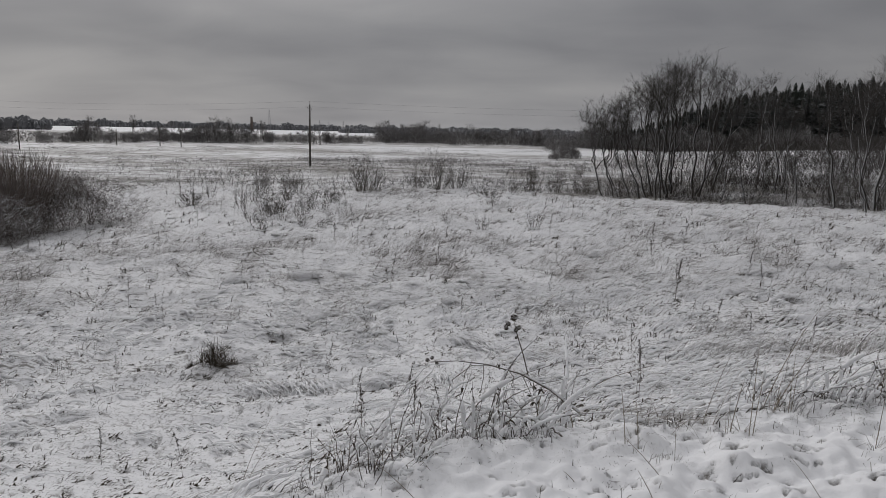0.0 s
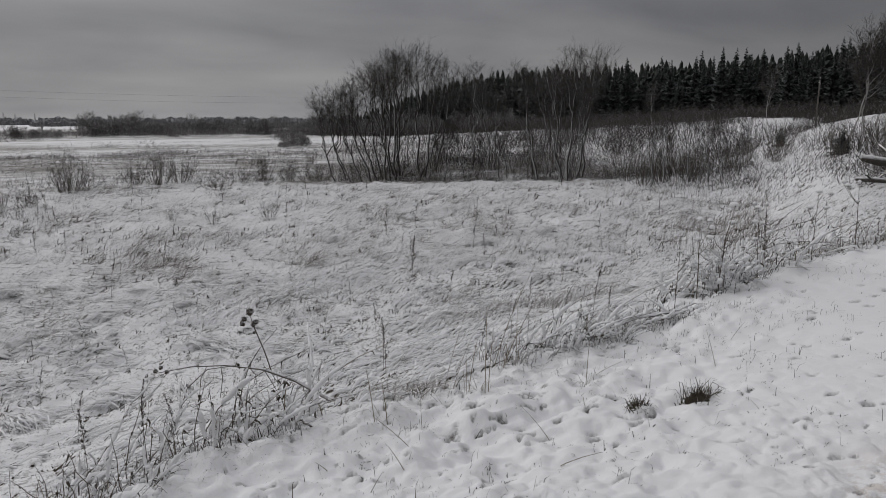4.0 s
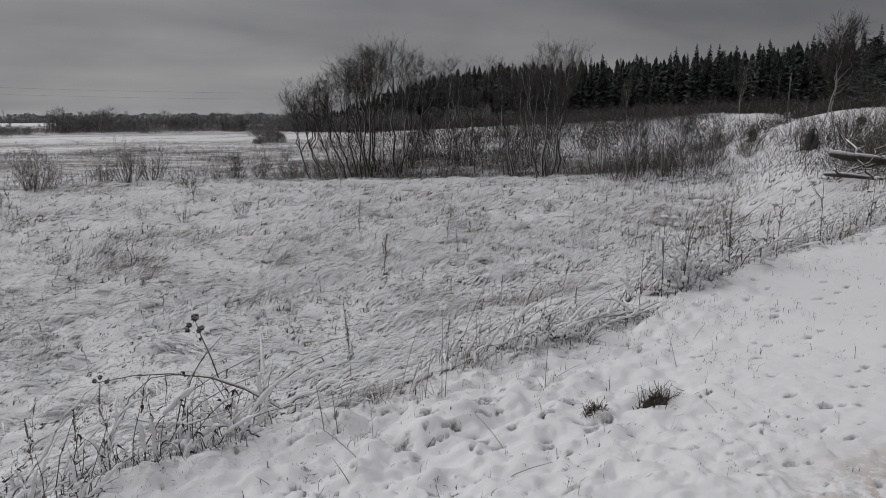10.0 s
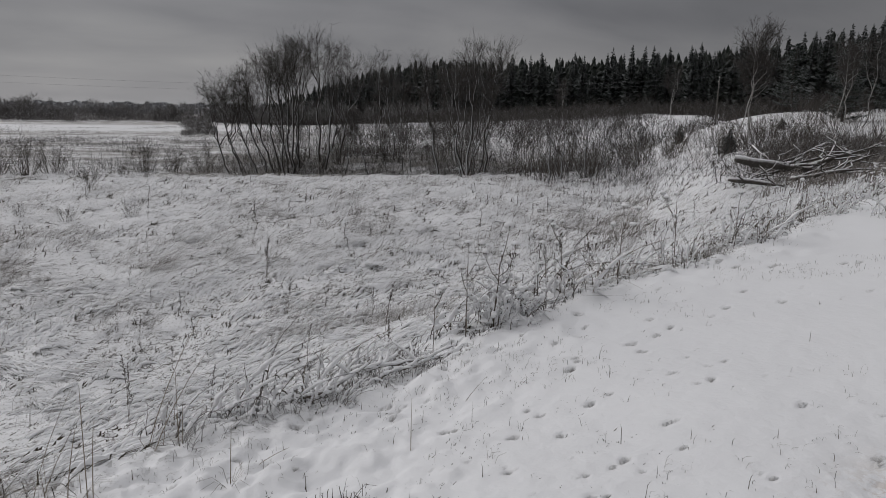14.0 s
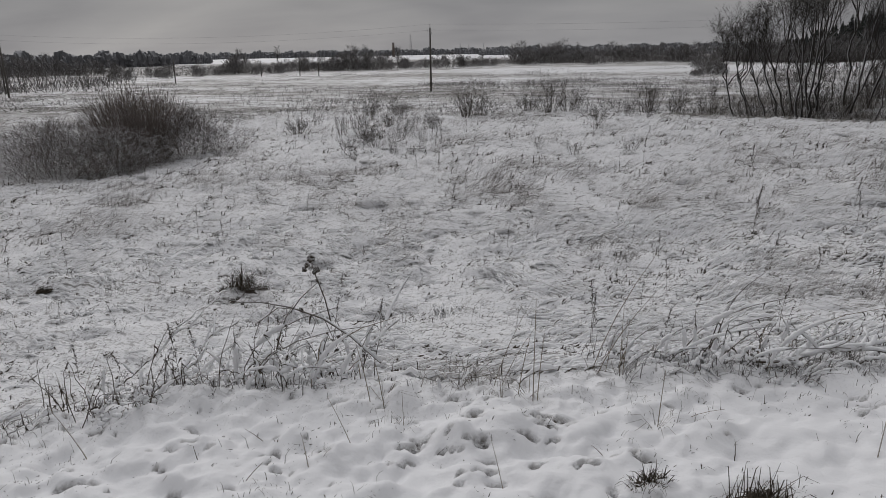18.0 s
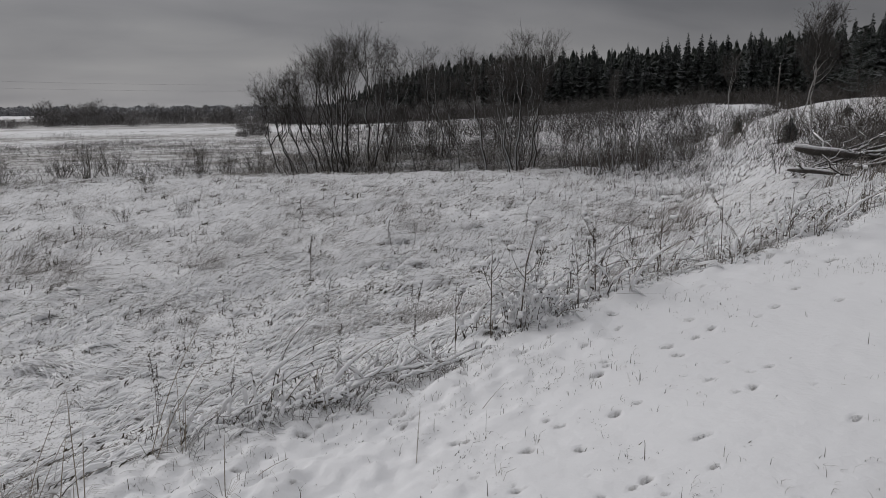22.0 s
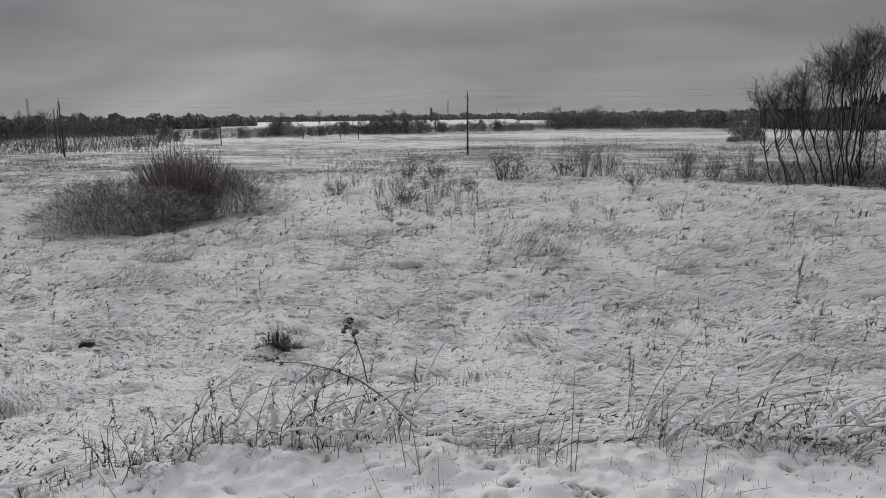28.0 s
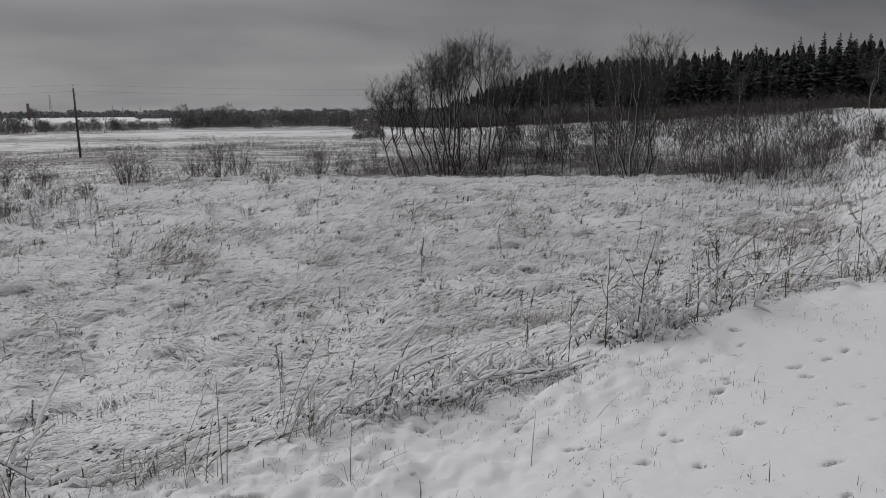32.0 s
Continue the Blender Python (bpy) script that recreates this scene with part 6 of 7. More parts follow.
def laden_clump(seed, height, width, stems=20):
    """Bowed stalks thick with snow."""
    rnd = random.Random(seed)
    clump = thing("snowy_weed_clump", "clump of dead weeds bowed down by thick snow", "weed", "snow-laden weeds on the verge")
    dark = Shape()
    for k in range(stems):
        a = rnd.uniform(0, 6.28)
        b = width * 0.5 * math.sqrt(rnd.random())
        foot = Vector((math.cos(a) * b, math.sin(a) * b, -0.05))
        d = Vector((rnd.gauss(0.35, 0.5), rnd.gauss(-0.1, 0.5), 0))
        h = height * rnd.uniform(0.4, 1.1)
        pts = [foot + d * h * q * q * 0.8 + Vector((0, 0, h * (1.3 * q - (0.3 + 0.5 * (k % 3 == 0)) * q * q))) for q in (0, 0.2, 0.4, 0.6, 0.8, 1.0)]
        r = rnd.uniform(0.002, 0.004)
        holder = clump
        if k < 8:
            holder = part("stem", Shape().tube(pts, [r, r, r * 0.9, r * 0.8, r * 0.7, r * 0.5], 5), M_WEED if k % 2 else M_STRAW, clump)
        else:
            dark.tube(pts, [r, r, r * 0.9, r * 0.8, r * 0.7, r * 0.5], 4)
        if k % 3:
            m = rnd.uniform(0.009, 0.022)
            q0 = rnd.uniform(0.1, 0.45)
            q1 = min(1.0, q0 + rnd.uniform(0.25, 0.6))
            line = [along(pts, q0 + (q1 - q0) * i / 8)[0] + Vector((rnd.gauss(0, 0.003), rnd.gauss(0, 0.003), m * 0.5)) for i in range(9)]
            part("snow_load", Shape().tube(line, [m * rnd.uniform(0.55, 1.25) * math.sin(math.pi * (0.08 + 0.84 * i / 8)) ** 0.6 for i in range(9)], 7), M_SNOW, holder, "snow clinging to a stalk")
        for j in range(8):
            c, w = along(pts, rnd.uniform(0.1, 1))
            d = Vector((rnd.gauss(0, 1), rnd.gauss(0, 1), rnd.gauss(-0.2, 0.8))).normalized() * rnd.uniform(0.012, 0.045)
            dark.strip([c, c + d * 0.6, c + d + Vector((0, 0, -0.012))], rnd.uniform(0.006, 0.018), (rnd.gauss(0, 1), rnd.gauss(0, 1), rnd.gauss(0, 0.5)))
    pads = Shape()
    for k in range(44):
        a, b = rnd.uniform(0, 6.28), width * 0.55 * math.sqrt(rnd.random())
        w = rnd.uniform(0.008, 0.026)
        pads.blob((math.cos(a) * b + 0.12 * height, math.sin(a) * b, height * 0.6 * rnd.random() ** 2 * (1 - b / width)), (w * 1.25, w, w * 0.7), rnd, 5, 8, 0.22)
    part("snow_puff", pads, M_SNOW, clump, "puffs of snow caught among the stalks", kind="stuff")
    part("litter", dark, M_SEED, clump, "dark shrivelled leaves and seed heads", kind="stuff")
    part("snow_base", Shape().blob((0.03, 0, -0.03), (width * 0.34, width * 0.3, height * 0.17), rnd, 8, 14, 0.3), M_SNOW, clump, "heap of snow at the foot")
    return clump


def dry_stalks(seed, height, n, lean, tuft=True):
    rnd = random.Random(seed)
    t = thing("dry_stalk", "tall thin straw-coloured stalks standing out of the snow", "weed", "dry stalks")
    for k in range(n):
        x, y = rnd.gauss(0, 0.04), rnd.gauss(0, 0.04)
        h = height * rnd.uniform(0.6, 1.05)
        l2 = lean + rnd.gauss(0, 0.06)
        pts = [Vector((x + l2 * h * q * (0.6 + 0.4 * q), y, h * q - 0.04)) for q in (0, 0.25, 0.5, 0.75, 1)]
        part("stem", Shape().tube(pts, [0.0032, 0.003, 0.0027, 0.0022, 0.0015], 5), M_STRAW, t)
    s = Shape()
    for k in range(10 if tuft else 0):
        a = rnd.uniform(0, 6.28)
        s.strip([(0, 0, 0), (math.cos(a) * 0.1, math.sin(a) * 0.1, 0.10), (math.cos(a) * 0.2, math.sin(a) * 0.2, 0.08)], 0.006, (math.sin(a), -math.cos(a), 0.2))
    if tuft:
        part("foliage", s, M_GRASS, t, kind="stuff")
    return t


def earth_tuft(seed, size, tall=0.12):
    """A dark tuft where earth and grass show through."""
    rnd = random.Random(seed)
    t = thing("grass_tussock", "dark earthy tuft of cut grass showing through snow", "grass tuft", "dark tufts")
    part("earth", Shape().blob((0, 0, -0.02), (size * 0.27, size * 0.19, size * min(tall, 0.3) * 0.6), rnd, 9, 18, 0.35), M_EARTH_SHADE, t, "bare dark earth")
    for paint, n, name in ((M_EARTH_SHADE, 420 if tall > 0.5 else 170, "thatch"), (M_WEED, 70, "foliage")):
        s = Shape()
        for k in range(n):
            a, b = rnd.uniform(0, 6.28), size * 0.36 * rnd.random()
            p = Vector((math.cos(a) * b, math.sin(a) * b * 0.65, size * tall * 0.6 * rnd.random() * (1 - b / (size * 0.4)) - 0.01))
            d = Vector((math.cos(a) * 0.3 + rnd.gauss(0.1, 0.45), math.sin(a) * 0.3 + rnd.gauss(0, 0.45), rnd.uniform(0.4, 1.6))).normalized()
            ln = size * rnd.uniform(0.08, 0.36) * rnd.uniform(0.5, 1) * (0.85 + 1.3 * tall)
            s.strip([p, p + d * ln * 0.5, p + d * ln * 0.85 + Vector((0, 0, -0.05 * ln)), p + d * ln * Vector((1, 1, 0.6)).length * 0.7 + Vector((d.x * ln * 0.3, d.y * ln * 0.3, -0.35 * ln))], rnd.uniform(0.003, 0.0085), (rnd.gauss(0, 1), rnd.gauss(0, 1), 0.2))
        part(name, s, paint, t, kind="stuff")
    return t


put(burdock(), 0.12, 4.55, 0.0, 0.92, 0.0, float(ground(0.9, 4.2)) - 0.01)

def snowy_branch(line, seed, r=0.011, load=0.03, sides=5):
    """A fallen branch on the verge, its snow far thicker than itself."""
    rnd = random.Random(seed)
    x0, y0, _ = line[0]
    base = Vector((x0, y0, float(ground(x0, y0))))
    bough = thing("snowy_branch", "thin fallen branch carrying a thick roll of snow", "branch", "fallen branches on the verge")
    bough.location = base
    pts = [Vector((x, y, float(ground(x, y)) + up)) - base for x, y, up in line]
    fine = [along(pts, i / 27)[0] + Vector((0.03 * math.sin(i * 0.32 + seed) + rnd.gauss(0, 0.004), 0.02 * math.sin(i * 0.43 + 2 * seed) + rnd.gauss(0, 0.004), rnd.gauss(0, 0.005))) for i in range(28)]
    stem = part("stem", Shape().tube(fine, [r * (1 - 0.6 * i / 27) for i in range(28)], 6), M_WEED, bough)
    thick = [max(0.12, 0.62 + 0.35 * math.sin(i * 0.55 + seed * 1.7) + 0.25 * math.sin(i * 1.3 + seed) + rnd.gauss(0, 0.16)) for i in range(28)]
    part("snow_load", Shape().tube([p + Vector((rnd.gauss(0, 0.002), rnd.gauss(0, 0.002), load * 0.42 * thick[i])) for i, p in enumerate(fine)], [0.8 * load * thick[i] * math.sin(math.pi * (0.04 + 0.92 * i / 27)) ** 0.5 for i in range(28)], 9), M_SNOW, stem, "thick lumpy roll of snow")
    for k in range(sides):
        p, w = along(fine, rnd.uniform(0.25, 0.95))
        d = (w * rnd.uniform(0.3, 1) + Vector((rnd.gauss(0, 0.5), rnd.gauss(0, 0.5), rnd.uniform(0, 0.6)))).normalized()
        ln = rnd.uniform(0.12, 0.36)
        q = bent(rnd, p, p + d * ln, 6, 0.35)
        twig = part("twig", Shape().tube(q, [r * 0.6, r * 0.5, r * 0.45, r * 0.4, r * 0.3, r * 0.2], 5), M_WEED, stem)
        part("snow_load", Shape().tube([v + Vector((0, 0, load * 0.35)) for v in q[:5]], [load * 0.6 * rnd.uniform(0.6, 1.1) * (1 - 0.12 * i) for i in range(5)], 8), M_SNOW, bough, "snow on a twig")


# each: x, y and height over the ground along the branch
snowy_branch(((3.3, 4.68, 0.02), (3.6, 4.78, 0.09), (3.85, 4.82, 0.12), (4.15, 4.86, 0.09), (4.35, 4.8, 0.03)), 1, 0.012, 0.034, 9)
snowy_branch(((3.5, 4.85, 0.05), (3.75, 5.0, 0.14), (4.0, 5.05, 0.10), (4.3, 5.05, 0.03)), 2, 0.010, 0.030)
snowy_branch(((3.95, 4.72, 0.02), (4.15, 4.74, 0.07), (4.4, 4.82, 0.06), (4.55, 4.86, 0.01)), 3, 0.010, 0.026, 6)
snowy_branch(((-0.9, 3.65, 0.0), (-0.75, 3.85, 0.22), (-0.62, 4.0, 0.40), (-0.45, 4.1, 0.50)), 4, 0.006, 0.015, 4)
snowy_branch(((-0.55, 3.7, 0.0), (-0.38, 3.85, 0.20), (-0.25, 3.95, 0.36), (-0.1, 4.0, 0.46)), 5, 0.006, 0.016, 4)
snowy_branch(((0.55, 3.95, 0.02), (0.3, 4.05, 0.14), (0.08, 4.12, 0.20), (-0.12, 4.2, 0.16)), 6, 0.007, 0.017, 6)
snowy_branch(((-0.1, 3.75, 0.0), (0.05, 3.9, 0.16), (0.18, 4.0, 0.26), (0.3, 4.05, 0.28)), 7, 0.005, 0.015, 4)
snowy_branch(((5.3, 5.15, 0.0), (5.35, 5.35, 0.26), (5.5, 5.45, 0.40), (5.7, 5.45, 0.38)), 10, 0.007, 0.022, 5)
snowy_branch(((5.75, 5.2, 0.0), (5.6, 5.35, 0.24), (5.45, 5.45, 0.30), (5.2, 5.4, 0.2)), 11, 0.007, 0.024, 5)
snowy_branch(((13.8, 5.8, 0.0), (14.4, 6.0, 0.2), (15.0, 6.2, 0.3), (15.6, 6.2, 0.2)), 12, 0.014, 0.05, 8)

# snow-laden weeds along the edge of the bank
clumps = [laden_clump(900 + k, 0.42 + 0.08 * (k % 3), 0.55) for k in range(5)]
spots = [(-0.55, 3.75), (-0.2, 3.95), (0.15, 3.85), (-0.85, 3.5), (0.45, 4.15), (3.5, 5.0), (3.9, 5.15), (3.15, 4.8), (4.3, 5.3), (5.2, 5.45), (5.55, 5.55), (5.8, 5.7), (6.5, 5.75), (7.0, 5.9), (7.7, 6.2), (8.6, 6.5), (9.4, 6.7),
         (10.4, 7.0), (11.4, 7.4), (12.5, 7.7), (13.6, 8.1), (15.0, 8.5), (16.2, 8.8), (17.5, 9.2), (2.6, 4.6), (14.2, 8.0), (18.5, 9.3), (19.6, 9.6), (12.0, 7.2)]
for k, (x, y) in enumerate(spots):
    y = float(brink(np.array(x))) + 0.05 + 0.27 * (k * 3 % 5)
    s = 0.75 + 0.12 * (k * 7 % 5)
    put(clumps[k], x, y, 0.3 * k, s) if k < 5 else again(clumps[k % 5], x, y, 0.3 * (k % 4) - 0.4, s * (1.15 if x > 4.8 or x < 1 else 0.9))

def snow_heap(seed, height, width):
    """A tall weed clump, many bowed stalks thick with snow over a low drift."""
    rnd = random.Random(seed)
    heap = thing("snowy_weed_clump", "tangled heap of dead weeds thickly loaded with snow", "weed", "snow-laden weeds on the verge")
    cone = Shape()
    for i in range(9):
        q = i / 8
        for k in range(18):
            a = 6.283 * (k + 0.5 * (i % 2)) / 18
            r = width * 0.5 * (1 - q) ** 0.6 * rnd.uniform(0.7, 1.15) + 0.02
            cone.v.append(Vector((r * math.cos(a), r * math.sin(a) * 0.8, height * (0.34 * q - 0.08) + rnd.gauss(0, 0.008))))
        if i:
            cone.f += [((i - 1) * 18 + k, (i - 1) * 18 + (k + 1) % 18, i * 18 + (k + 1) % 18, i * 18 + k) for k in range(18)]
    cone.f.append(tuple(8 * 18 + k for k in range(18)))
    part("snow_base", cone, M_SNOW, heap, "heap of snow over the stalks")
    dark, pads = Shape(), Shape()
    for k in range(46):
        a, b = rnd.uniform(0, 6.28), math.sqrt(rnd.random())
        foot = Vector((math.cos(a) * width * 0.40 * b, math.sin(a) * width * 0.30 * b, 0.0))
        h = height * rnd.uniform(0.55, 1.25) * (1.1 - 0.55 * b)
        d = Vector((math.cos(a) * b + rnd.gauss(0.1, 0.4), math.sin(a) * b + rnd.gauss(0, 0.4), 0)) * h
        bow = rnd.uniform(0.1, 0.75)
        pts = [foot + d * 0.45 * q * q + Vector((0, 0, h * ((1 + 0.5 * bow) * q - bow * q * q))) for q in (0, 0.2, 0.4, 0.6, 0.8, 1)]
        if k < 16:
            stem = part("stem", Shape().tube(pts, [0.004, 0.0038, 0.0034, 0.003, 0.0024, 0.0018], 5), M_WEED, heap)
        else:
            dark.tube(pts, [0.0035, 0.0033, 0.003, 0.0026, 0.002, 0.0014], 4)
        if k % 3:
            m, q0 = rnd.uniform(0.008, 0.017), rnd.uniform(0.05, 0.4)
            line = [along(pts, min(1.0, q0 + 0.055 * i))[0] + Vector((rnd.gauss(0, 0.003), rnd.gauss(0, 0.003), m * 0.4)) for i in range(10)]
            part("snow_load", Shape().tube(line, [m * rnd.uniform(0.4, 1.3) * math.sin(math.pi * (0.08 + 0.84 * i / 9)) ** 0.6 for i in range(10)], 7), M_SNOW, heap, "snow clinging to a bent stalk")
        for _ in range(4):
            p, w = along(pts, rnd.uniform(0.15, 1))
            e = rnd.uniform(0.012, 0.030)
            pads.blob(p + Vector((0, 0, e * 0.4)), (e * 1.2, e, e * rnd.uniform(0.6, 1.2)), rnd, 5, 7, 0.25)
        for _ in range(4):
            p, w = along(pts, rnd.uniform(0.05, 1))
            v = Vector((rnd.gauss(0, 0.7), rnd.gauss(0, 0.7), rnd.gauss(-0.5, 0.5))).normalized() * rnd.uniform(0.015, 0.05)
            dark.strip([p, p + v * 0.5, p + v + Vector((0, 0, -0.01))], rnd.uniform(0.006, 0.018), (rnd.gauss(0, 1), rnd.gauss(0, 1), 0.4))
    part("snow_puff", pads, M_SNOW, heap, "puffs of snow caught among the stalks", kind="stuff")
    part("litter", dark, M_SEED, heap, "dark stalks and shrivelled leaves", kind="stuff")
    return heap


put(snow_heap(960, 0.56, 0.85), 5.55, 5.35, 0.3, 1.0, 0.03)

umbels = [umbel_plant(930 + k, 0.95 + 0.1 * k, 2 + k) for k in range(3)]
for k, (x, y, s) in enumerate(((5.3, 5.5, 1.0), (5.0, 5.35, 0.8), (6.4, 5.7, 0.7), (5.65, 5.75, 0.8), (7.2, 6.1, 0.8), (8.4, 6.6, 0.8), (10.0, 7.1, 0.8), (12.2, 7.9, 0.8), (16.0, 8.9, 0.6), (17.2, 9.1, 0.55), (18.2, 9.3, 0.6), (19.2, 9.6, 0.6), (6.0, 5.85, 0.7), (16.6, 9.3, 0.5), (4.6, 5.4, 0.6))):
    y = float(brink(np.array(x))) + 0.1 + 0.1 * (k % 4)
    put(umbels[k], x, y, k, s) if k < 3 else again(umbels[k % 3], x, y, 1.7 * k, s)

for k, (x, y) in enumerate(((14.9, 5.9), (15.4, 5.8), (15.9, 5.9), (16.3, 5.8), (14.4, 6.1), (15.7, 6.4), (16.8, 6.1), (13.6, 6.2))):
    again(umbels[k % 3], x, y, 0.9 * k, 0.5 + 0.08 * (k % 3))
    again(clumps[k % 5], x + 0.2, y + 0.15, 0.7 * k, 1.05)

weeds = [mugwort(950 + k, 0.9 + 0.12 * k) for k in range(4)]
rnd = random.Random(17)
spots = [(6.5, 18.8, 1.35), (-11.0, 24.4, 0.9), (8.9, 18.7, 0.8), (-2.0, 20.5, 0.9), (-10.2, 23.6, 0.5), (2.9, 6.2, 0.5), (6.6, 19.1, 0.8), (6.4, 5.6, 0.6), (9.8, 21.5, 1.0), (7.6, 25.0, 1.2), (9.0, 25.5, 1.0), (13.7, 17.9, 0.7),
         (11.0, 22.0, 0.8), (15.5, 22.0, 0.9), (12.2, 26.5, 0.9), (18.1, 23.2, 0.9), (21.0, 25.0, 0.9), (4.4, 29.5, 1.0), (-5.0, 28.0, 0.8), (-14.8, 22.5, 0.8), (-8.2, 17.5, 0.6), (-9.6, 13.0, 0.7)]
spots += [(-0.5, 3.9, 0.45), (-0.3, 3.85, 0.36), (3.3, 5.3, 0.3), (5.9, 5.6, 0.4)]
for _ in range(26):
    spots.append((rnd.uniform(-17, -5), rnd.uniform(32, 42), rnd.uniform(0.7, 1.2)))
for _ in range(90):
    r, a = rnd.uniform(7, 42), rnd.uniform(-48, 52)
    x, y = polar(a, r)
    if y > brink(np.array(min(x, 40.0))) + 1.5:
        spots.append((x, y, rnd.uniform(0.35, 0.8)))
for k, (x, y, s) in enumerate(spots):
    put(weeds[k], x, y, rnd.uniform(0, 6), s) if k < 4 else again(weeds[k % 4], x, y, rnd.uniform(0, 6), s)

lying = [dry_stalks(985 + k, 0.30 + 0.06 * k, 1, 0.9 + 0.3 * k, False) for k in range(2)]
for k, (x, y, a) in enumerate(((0.9, 2.9, 2.2), (1.15, 3.1, 2.4), (0.6, 2.7, 0.4), (1.5, 2.6, 5.2), (0.2, 2.6, 1.0), (1.9, 2.9, 2.0), (2.3, 3.3, 4.0), (-0.3, 2.9, 2.8), (1.3, 2.2, 0.8), (2.7, 3.9, 5.6), (0.5, 3.2, 3.6), (3.6, 3.3, 1.1), (3.1, 2.5, 2.5), (4.2, 3.9, 0.2), (-0.7, 2.5, 5.0))):
    put(lying[k], x, y, a, 1.0) if k < 2 else again(lying[k % 2], x, y, a, 0.6 + 0.12 * (k % 4))
stalks = [dry_stalks(970, 0.75, 3, 0.05), dry_stalks(971, 1.0, 2, 0.42), dry_stalks(972, 0.55, 2, -0.2), dry_stalks(973, 0.6, 1, 0.06)]
for k, (x, y, s, a) in enumerate(((1.86, 4.05, 1.0, 0), (2.25, 4.45, 1.0, 0), (1.0, 3.75, 1.0, 0.5), (2.6, 3.7, 0.9, 0), (2.4, 4.55, 0.8, 0.2), (1.65, 4.1, 0.7, 0.4), (-0.9, 3.4, 0.7, 0), (-1.0, 3.3, 0.6, 1), (1.7, 3.9, 0.5, 2.4), (-1.9, 4.4, 0.7, 0.3), (3.9, 3.0, 0.3, 0.2), (1.2, 3.5, 0.6, 2.0))):
    put(stalks[k], x, y, a, s) if k < 4 else again(stalks[k % 4], x, y, a, s)

def bent_stalks(seed, height, n):
    """Thin dark stalks, some bowed, with a few curled leaves hanging from them."""
    rnd = random.Random(seed)
    t = thing("dead_stalk", "thin dark dead stalks with curled hanging leaves", "weed", "dead stalks on the verge")
    leaves = Shape()
    for k in range(n):
        x, y = rnd.gauss(0, 0.12), rnd.gauss(0, 0.09)
        h, lean, bow = height * rnd.uniform(0.55, 1.1), rnd.gauss(0.12, 0.3), rnd.uniform(0, 0.55) ** 1.5
        pts = [Vector((x + lean * h * q * (0.5 + 0.5 * q) + rnd.gauss(0, 0.006), y + 0.3 * lean * h * q + rnd.gauss(0, 0.006), h * ((1 + 0.6 * bow) * q - bow * q * q) - 0.04)) for q in (0, 0.17, 0.33, 0.5, 0.67, 0.83, 1)]
        part("stem", Shape().tube(pts, [0.0034, 0.0032, 0.003, 0.0027, 0.0023, 0.0018, 0.0012], 5), M_WEED, t)
        for _ in range(7 if k % 3 == 0 else 2):
            p, w = along(pts, rnd.uniform(0.2, 1))
            d = Vector((rnd.gauss(0, 0.6), rnd.gauss(0, 0.6), rnd.gauss(-0.7, 0.4))).normalized() * rnd.uniform(0.02, 0.06)
            leaves.strip([p, p + d * 0.5 + Vector((rnd.gauss(0, 0.005), 0, 0)), p + d], rnd.uniform(0.008, 0.02), (rnd.gauss(0, 1), rnd.gauss(0, 1), 0.3))
    part("withered_leaf", leaves, M_SEED, t, "dark curled leaves", kind="stuff")
    return t


thin = [bent_stalks(975 + k, 0.46 + 0.07 * k, 7 + k) for k in range(3)]
for k, (x, up, s) in enumerate(((-0.75, 0.10, 0.95), (-0.42, 0.3, 1.0), (0.1, 0.3, 0.9), (-1.0, 0.3, 0.8), (3.4, 0.4, 0.7), (4.4, 0.35, 0.6), (5.3, 0.2, 0.9), (5.8, 0.3, 1.0), (6.6, 0.2, 0.9), (7.4, 0.3, 1.0), (8.3, 0.2, 1.0), (9.2, 0.3, 1.0), (10.3, 0.3, 1.1), (11.6, 0.4, 1.1), (12.9, 0.3, 1.2), (14.3, 0.3, 1.2), (2.3, 0.6, 0.7), (1.3, 0.5, 0.5))):
    y = float(brink(np.array(x))) + up
    put(thin[k], x, y, 0.5 * k, s) if k < 3 else again(thin[k % 3], x, y, 0.7 * k, s)

put(earth_tuft(980, 0.50, 0.26), 2.95, 2.9, 0.2, 1.0, 0.02)
put(earth_tuft(981, 0.30, 0.2), 2.5, 2.95, 0.9, 1.0, 0.02)
put(earth_tuft(982, 0.62, 0.7), -5.0, 12.7, 0.4, 1.55, 0.03)
put(earth_tuft(986, 0.5, 0.5), -4.78, 13.1, 1.2, 1.35, 0.04)
put(earth_tuft(987, 0.4, 0.4), -5.42, 12.6, 2.2, 1.1, 0.03)
put(earth_tuft(983, 0.9), -9.6, 12.2, 0.4, 0.7, 0.02)
put(earth_tuft(984, 0.6), 6.5, 18.7, 0.1, 1.0, 0.02)
put(earth_tuft(985, 0.35), -2.1, 13.6, 0.1, 1.0, 0.02)


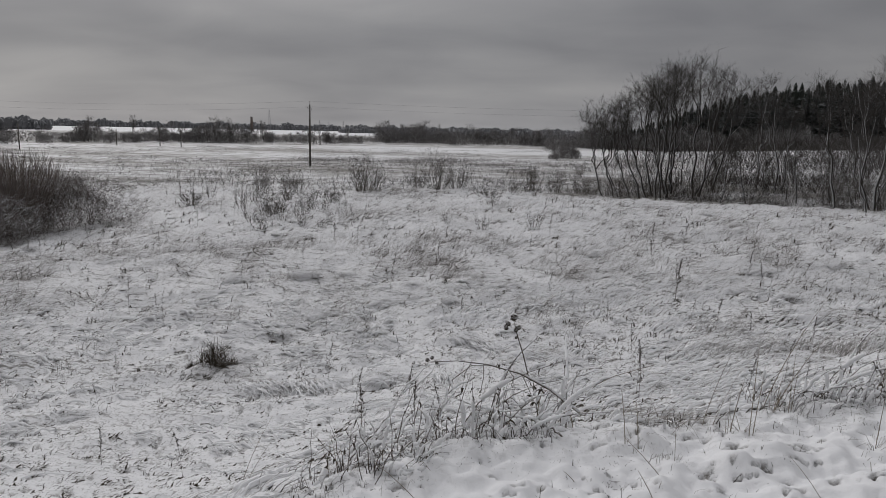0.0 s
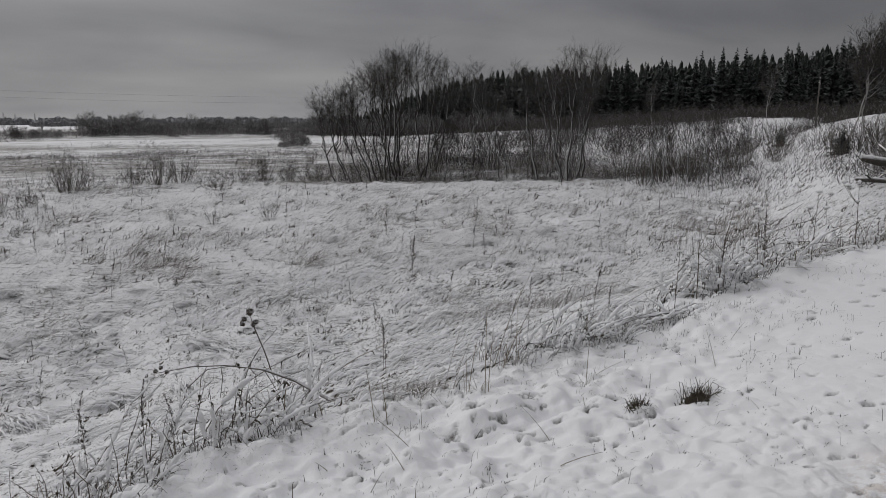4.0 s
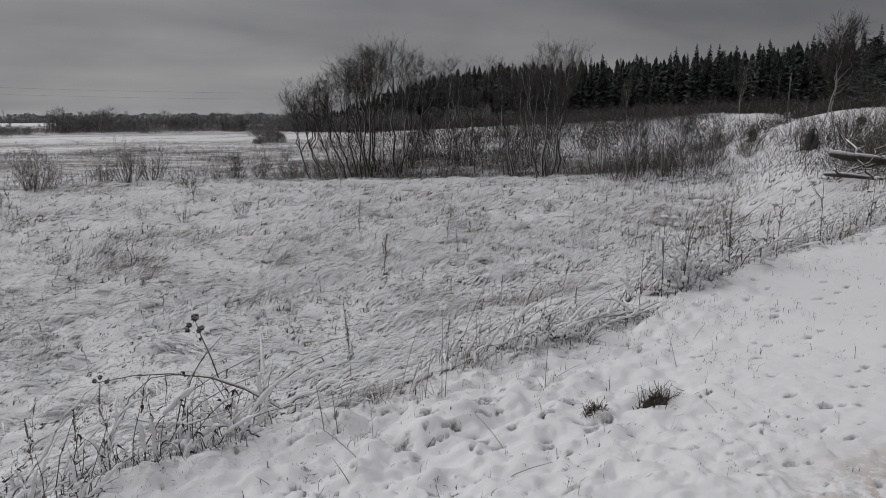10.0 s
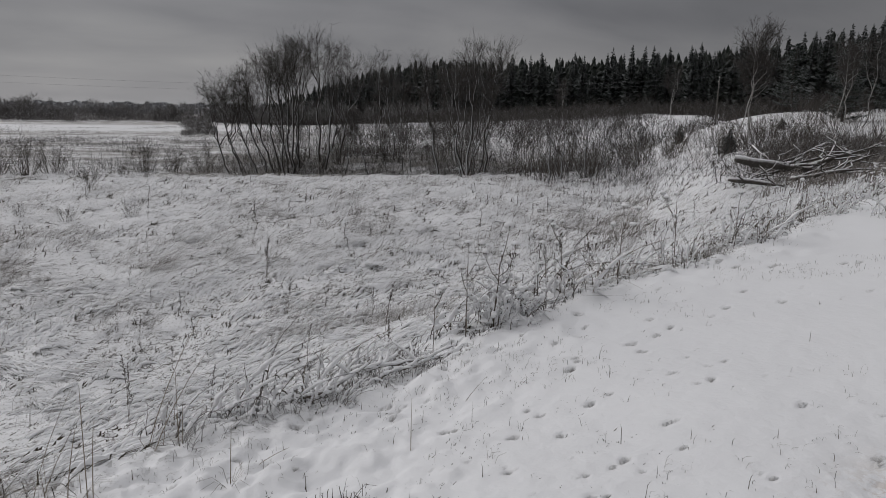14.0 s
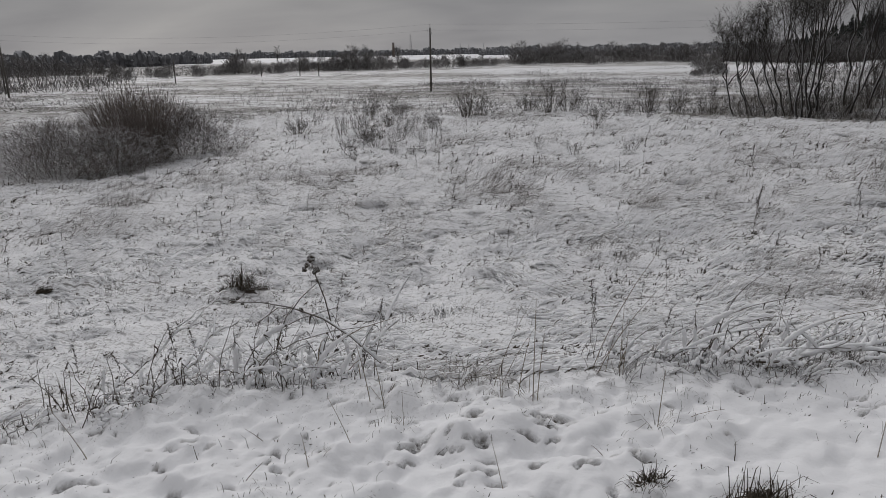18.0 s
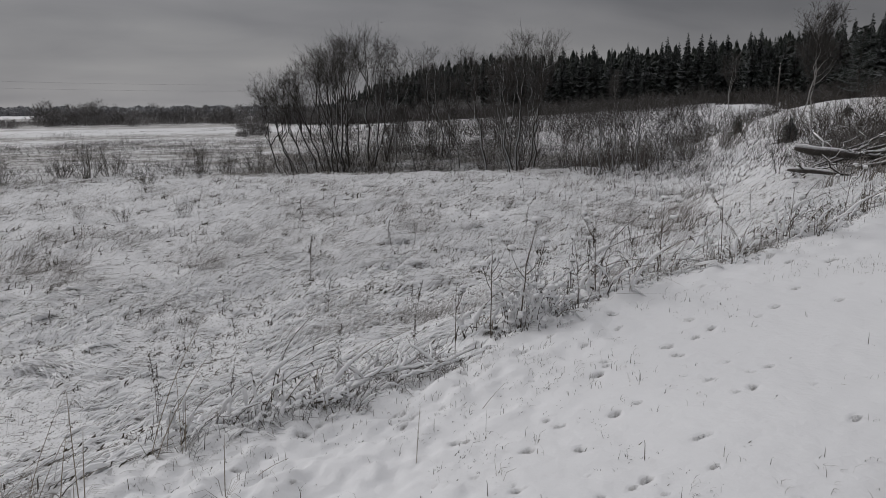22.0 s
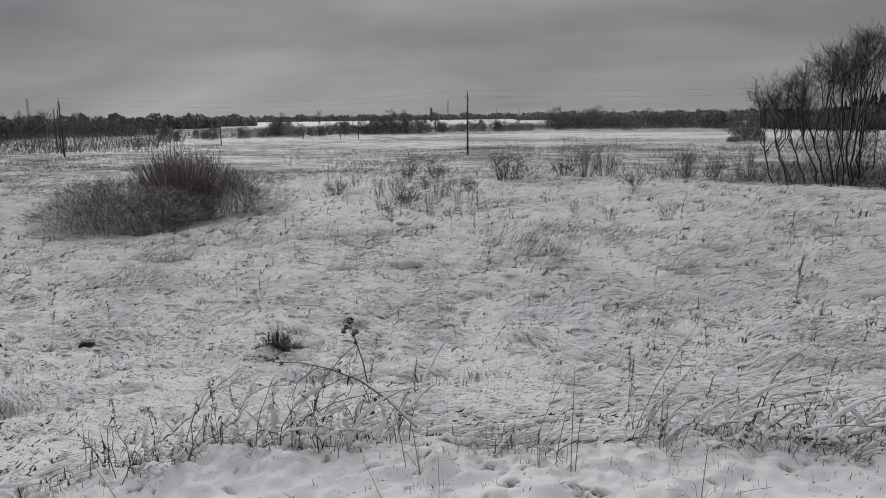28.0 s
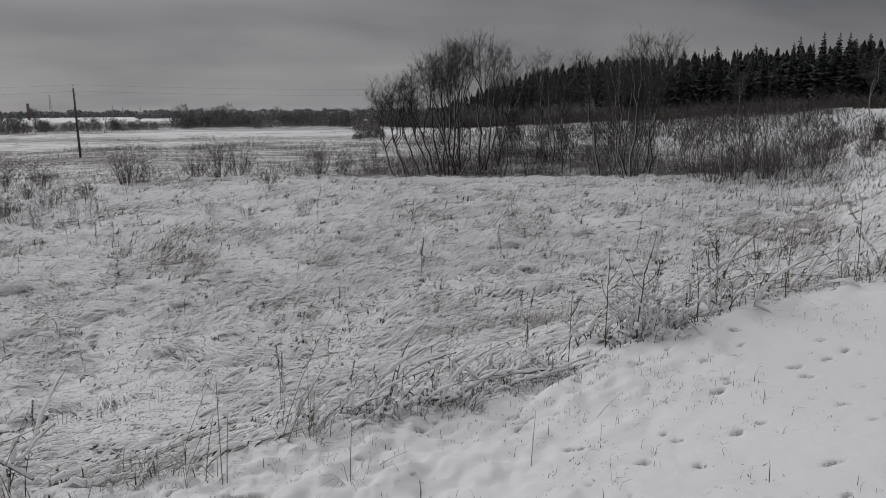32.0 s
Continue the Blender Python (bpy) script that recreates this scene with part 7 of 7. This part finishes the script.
def tussock(seed, size):
    """A mound of bowed grass, dark beneath, with snow caught on its back."""
    rnd = random.Random(seed)
    t = thing("grass_tussock", "bowed grass tussock, dark underneath and dusted with snow", "grass tuft", "tussocks in the field")
    part("snow_back", Shape().blob((0, 0, 0), (size * 0.55, size * 0.36, size * 0.2), rnd, 7, 12, 0.25), M_SNOW, t, "snow caught on the tussock")
    s = Shape()
    for k in range(34):
        p = Vector((rnd.gauss(-0.1, 0.28) * size, rnd.gauss(0, 0.22) * size, 0.03))
        d = Vector((rnd.gauss(0.8, 0.35), rnd.gauss(-0.35, 0.35), 0))
        ln = size * rnd.uniform(0.5, 1.1)
        s.strip([p, p + d * ln * 0.3 + Vector((0, 0, ln * 0.26)), p + d * ln * 0.7 + Vector((0, 0, ln * 0.24)), p + d * ln], 0.011, (-d.y, d.x, 0.4))
    part("foliage", s, M_GRASS, t, kind="stuff")
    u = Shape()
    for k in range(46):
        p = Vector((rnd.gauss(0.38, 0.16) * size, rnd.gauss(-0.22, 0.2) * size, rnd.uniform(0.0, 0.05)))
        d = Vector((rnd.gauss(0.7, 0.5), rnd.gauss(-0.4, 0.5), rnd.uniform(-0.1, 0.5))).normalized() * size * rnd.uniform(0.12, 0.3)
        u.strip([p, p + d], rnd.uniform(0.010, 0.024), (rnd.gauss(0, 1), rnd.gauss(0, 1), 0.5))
    part("thatch", u, M_EARTH_SHADE, t, "dark matted underside", kind="stuff")
    w = Shape()
    for k in range(75):
        p = Vector((rnd.gauss(-0.1, 0.28) * size, rnd.gauss(0, 0.22) * size, 0.05))
        d = Vector((rnd.gauss(0.8, 0.3), rnd.gauss(-0.35, 0.3), 0))
        ln = size * rnd.uniform(0.5, 1.0)
        w.strip([p, p + d * ln * 0.3 + Vector((0, 0, ln * 0.29)), p + d * ln * 0.7 + Vector((0, 0, ln * 0.27)), p + d * ln + Vector((0, 0, 0.02))], 0.026, (-d.y, d.x, 0.3))
    part("snow_dusting", w, M_SNOW, t, "snow lying on the blades", kind="stuff")
    return t


mounds = [tussock(990 + k, 0.55 + 0.12 * k) for k in range(4)]
rnd = random.Random(23)
spots = [(2.6, 16.4, 1.3), (3.3, 15.6, 0.9), (-2.4, 13.4, 0.8), (1.4, 13.2, 1.1), (6.9, 19.3, 1.0), (3.0, 10.6, 0.6), (1.2, 11.6, 0.6)]
for _ in range(70):
    x, y = polar(rnd.uniform(-50, 50), 11 * (40 / 11) ** rnd.random())
    if y > float(brink(np.array(min(x, 40.0)))) + 4.5:
        spots.append((x, y, rnd.uniform(0.5, 1.2)))
for k, (x, y, s) in enumerate(spots):
    put(mounds[k], x, y, rnd.uniform(-0.8, 0.9), s, 0.06) if k < 4 else again(mounds[k % 4], x, y, rnd.uniform(-0.8, 0.9), s, 0.06)
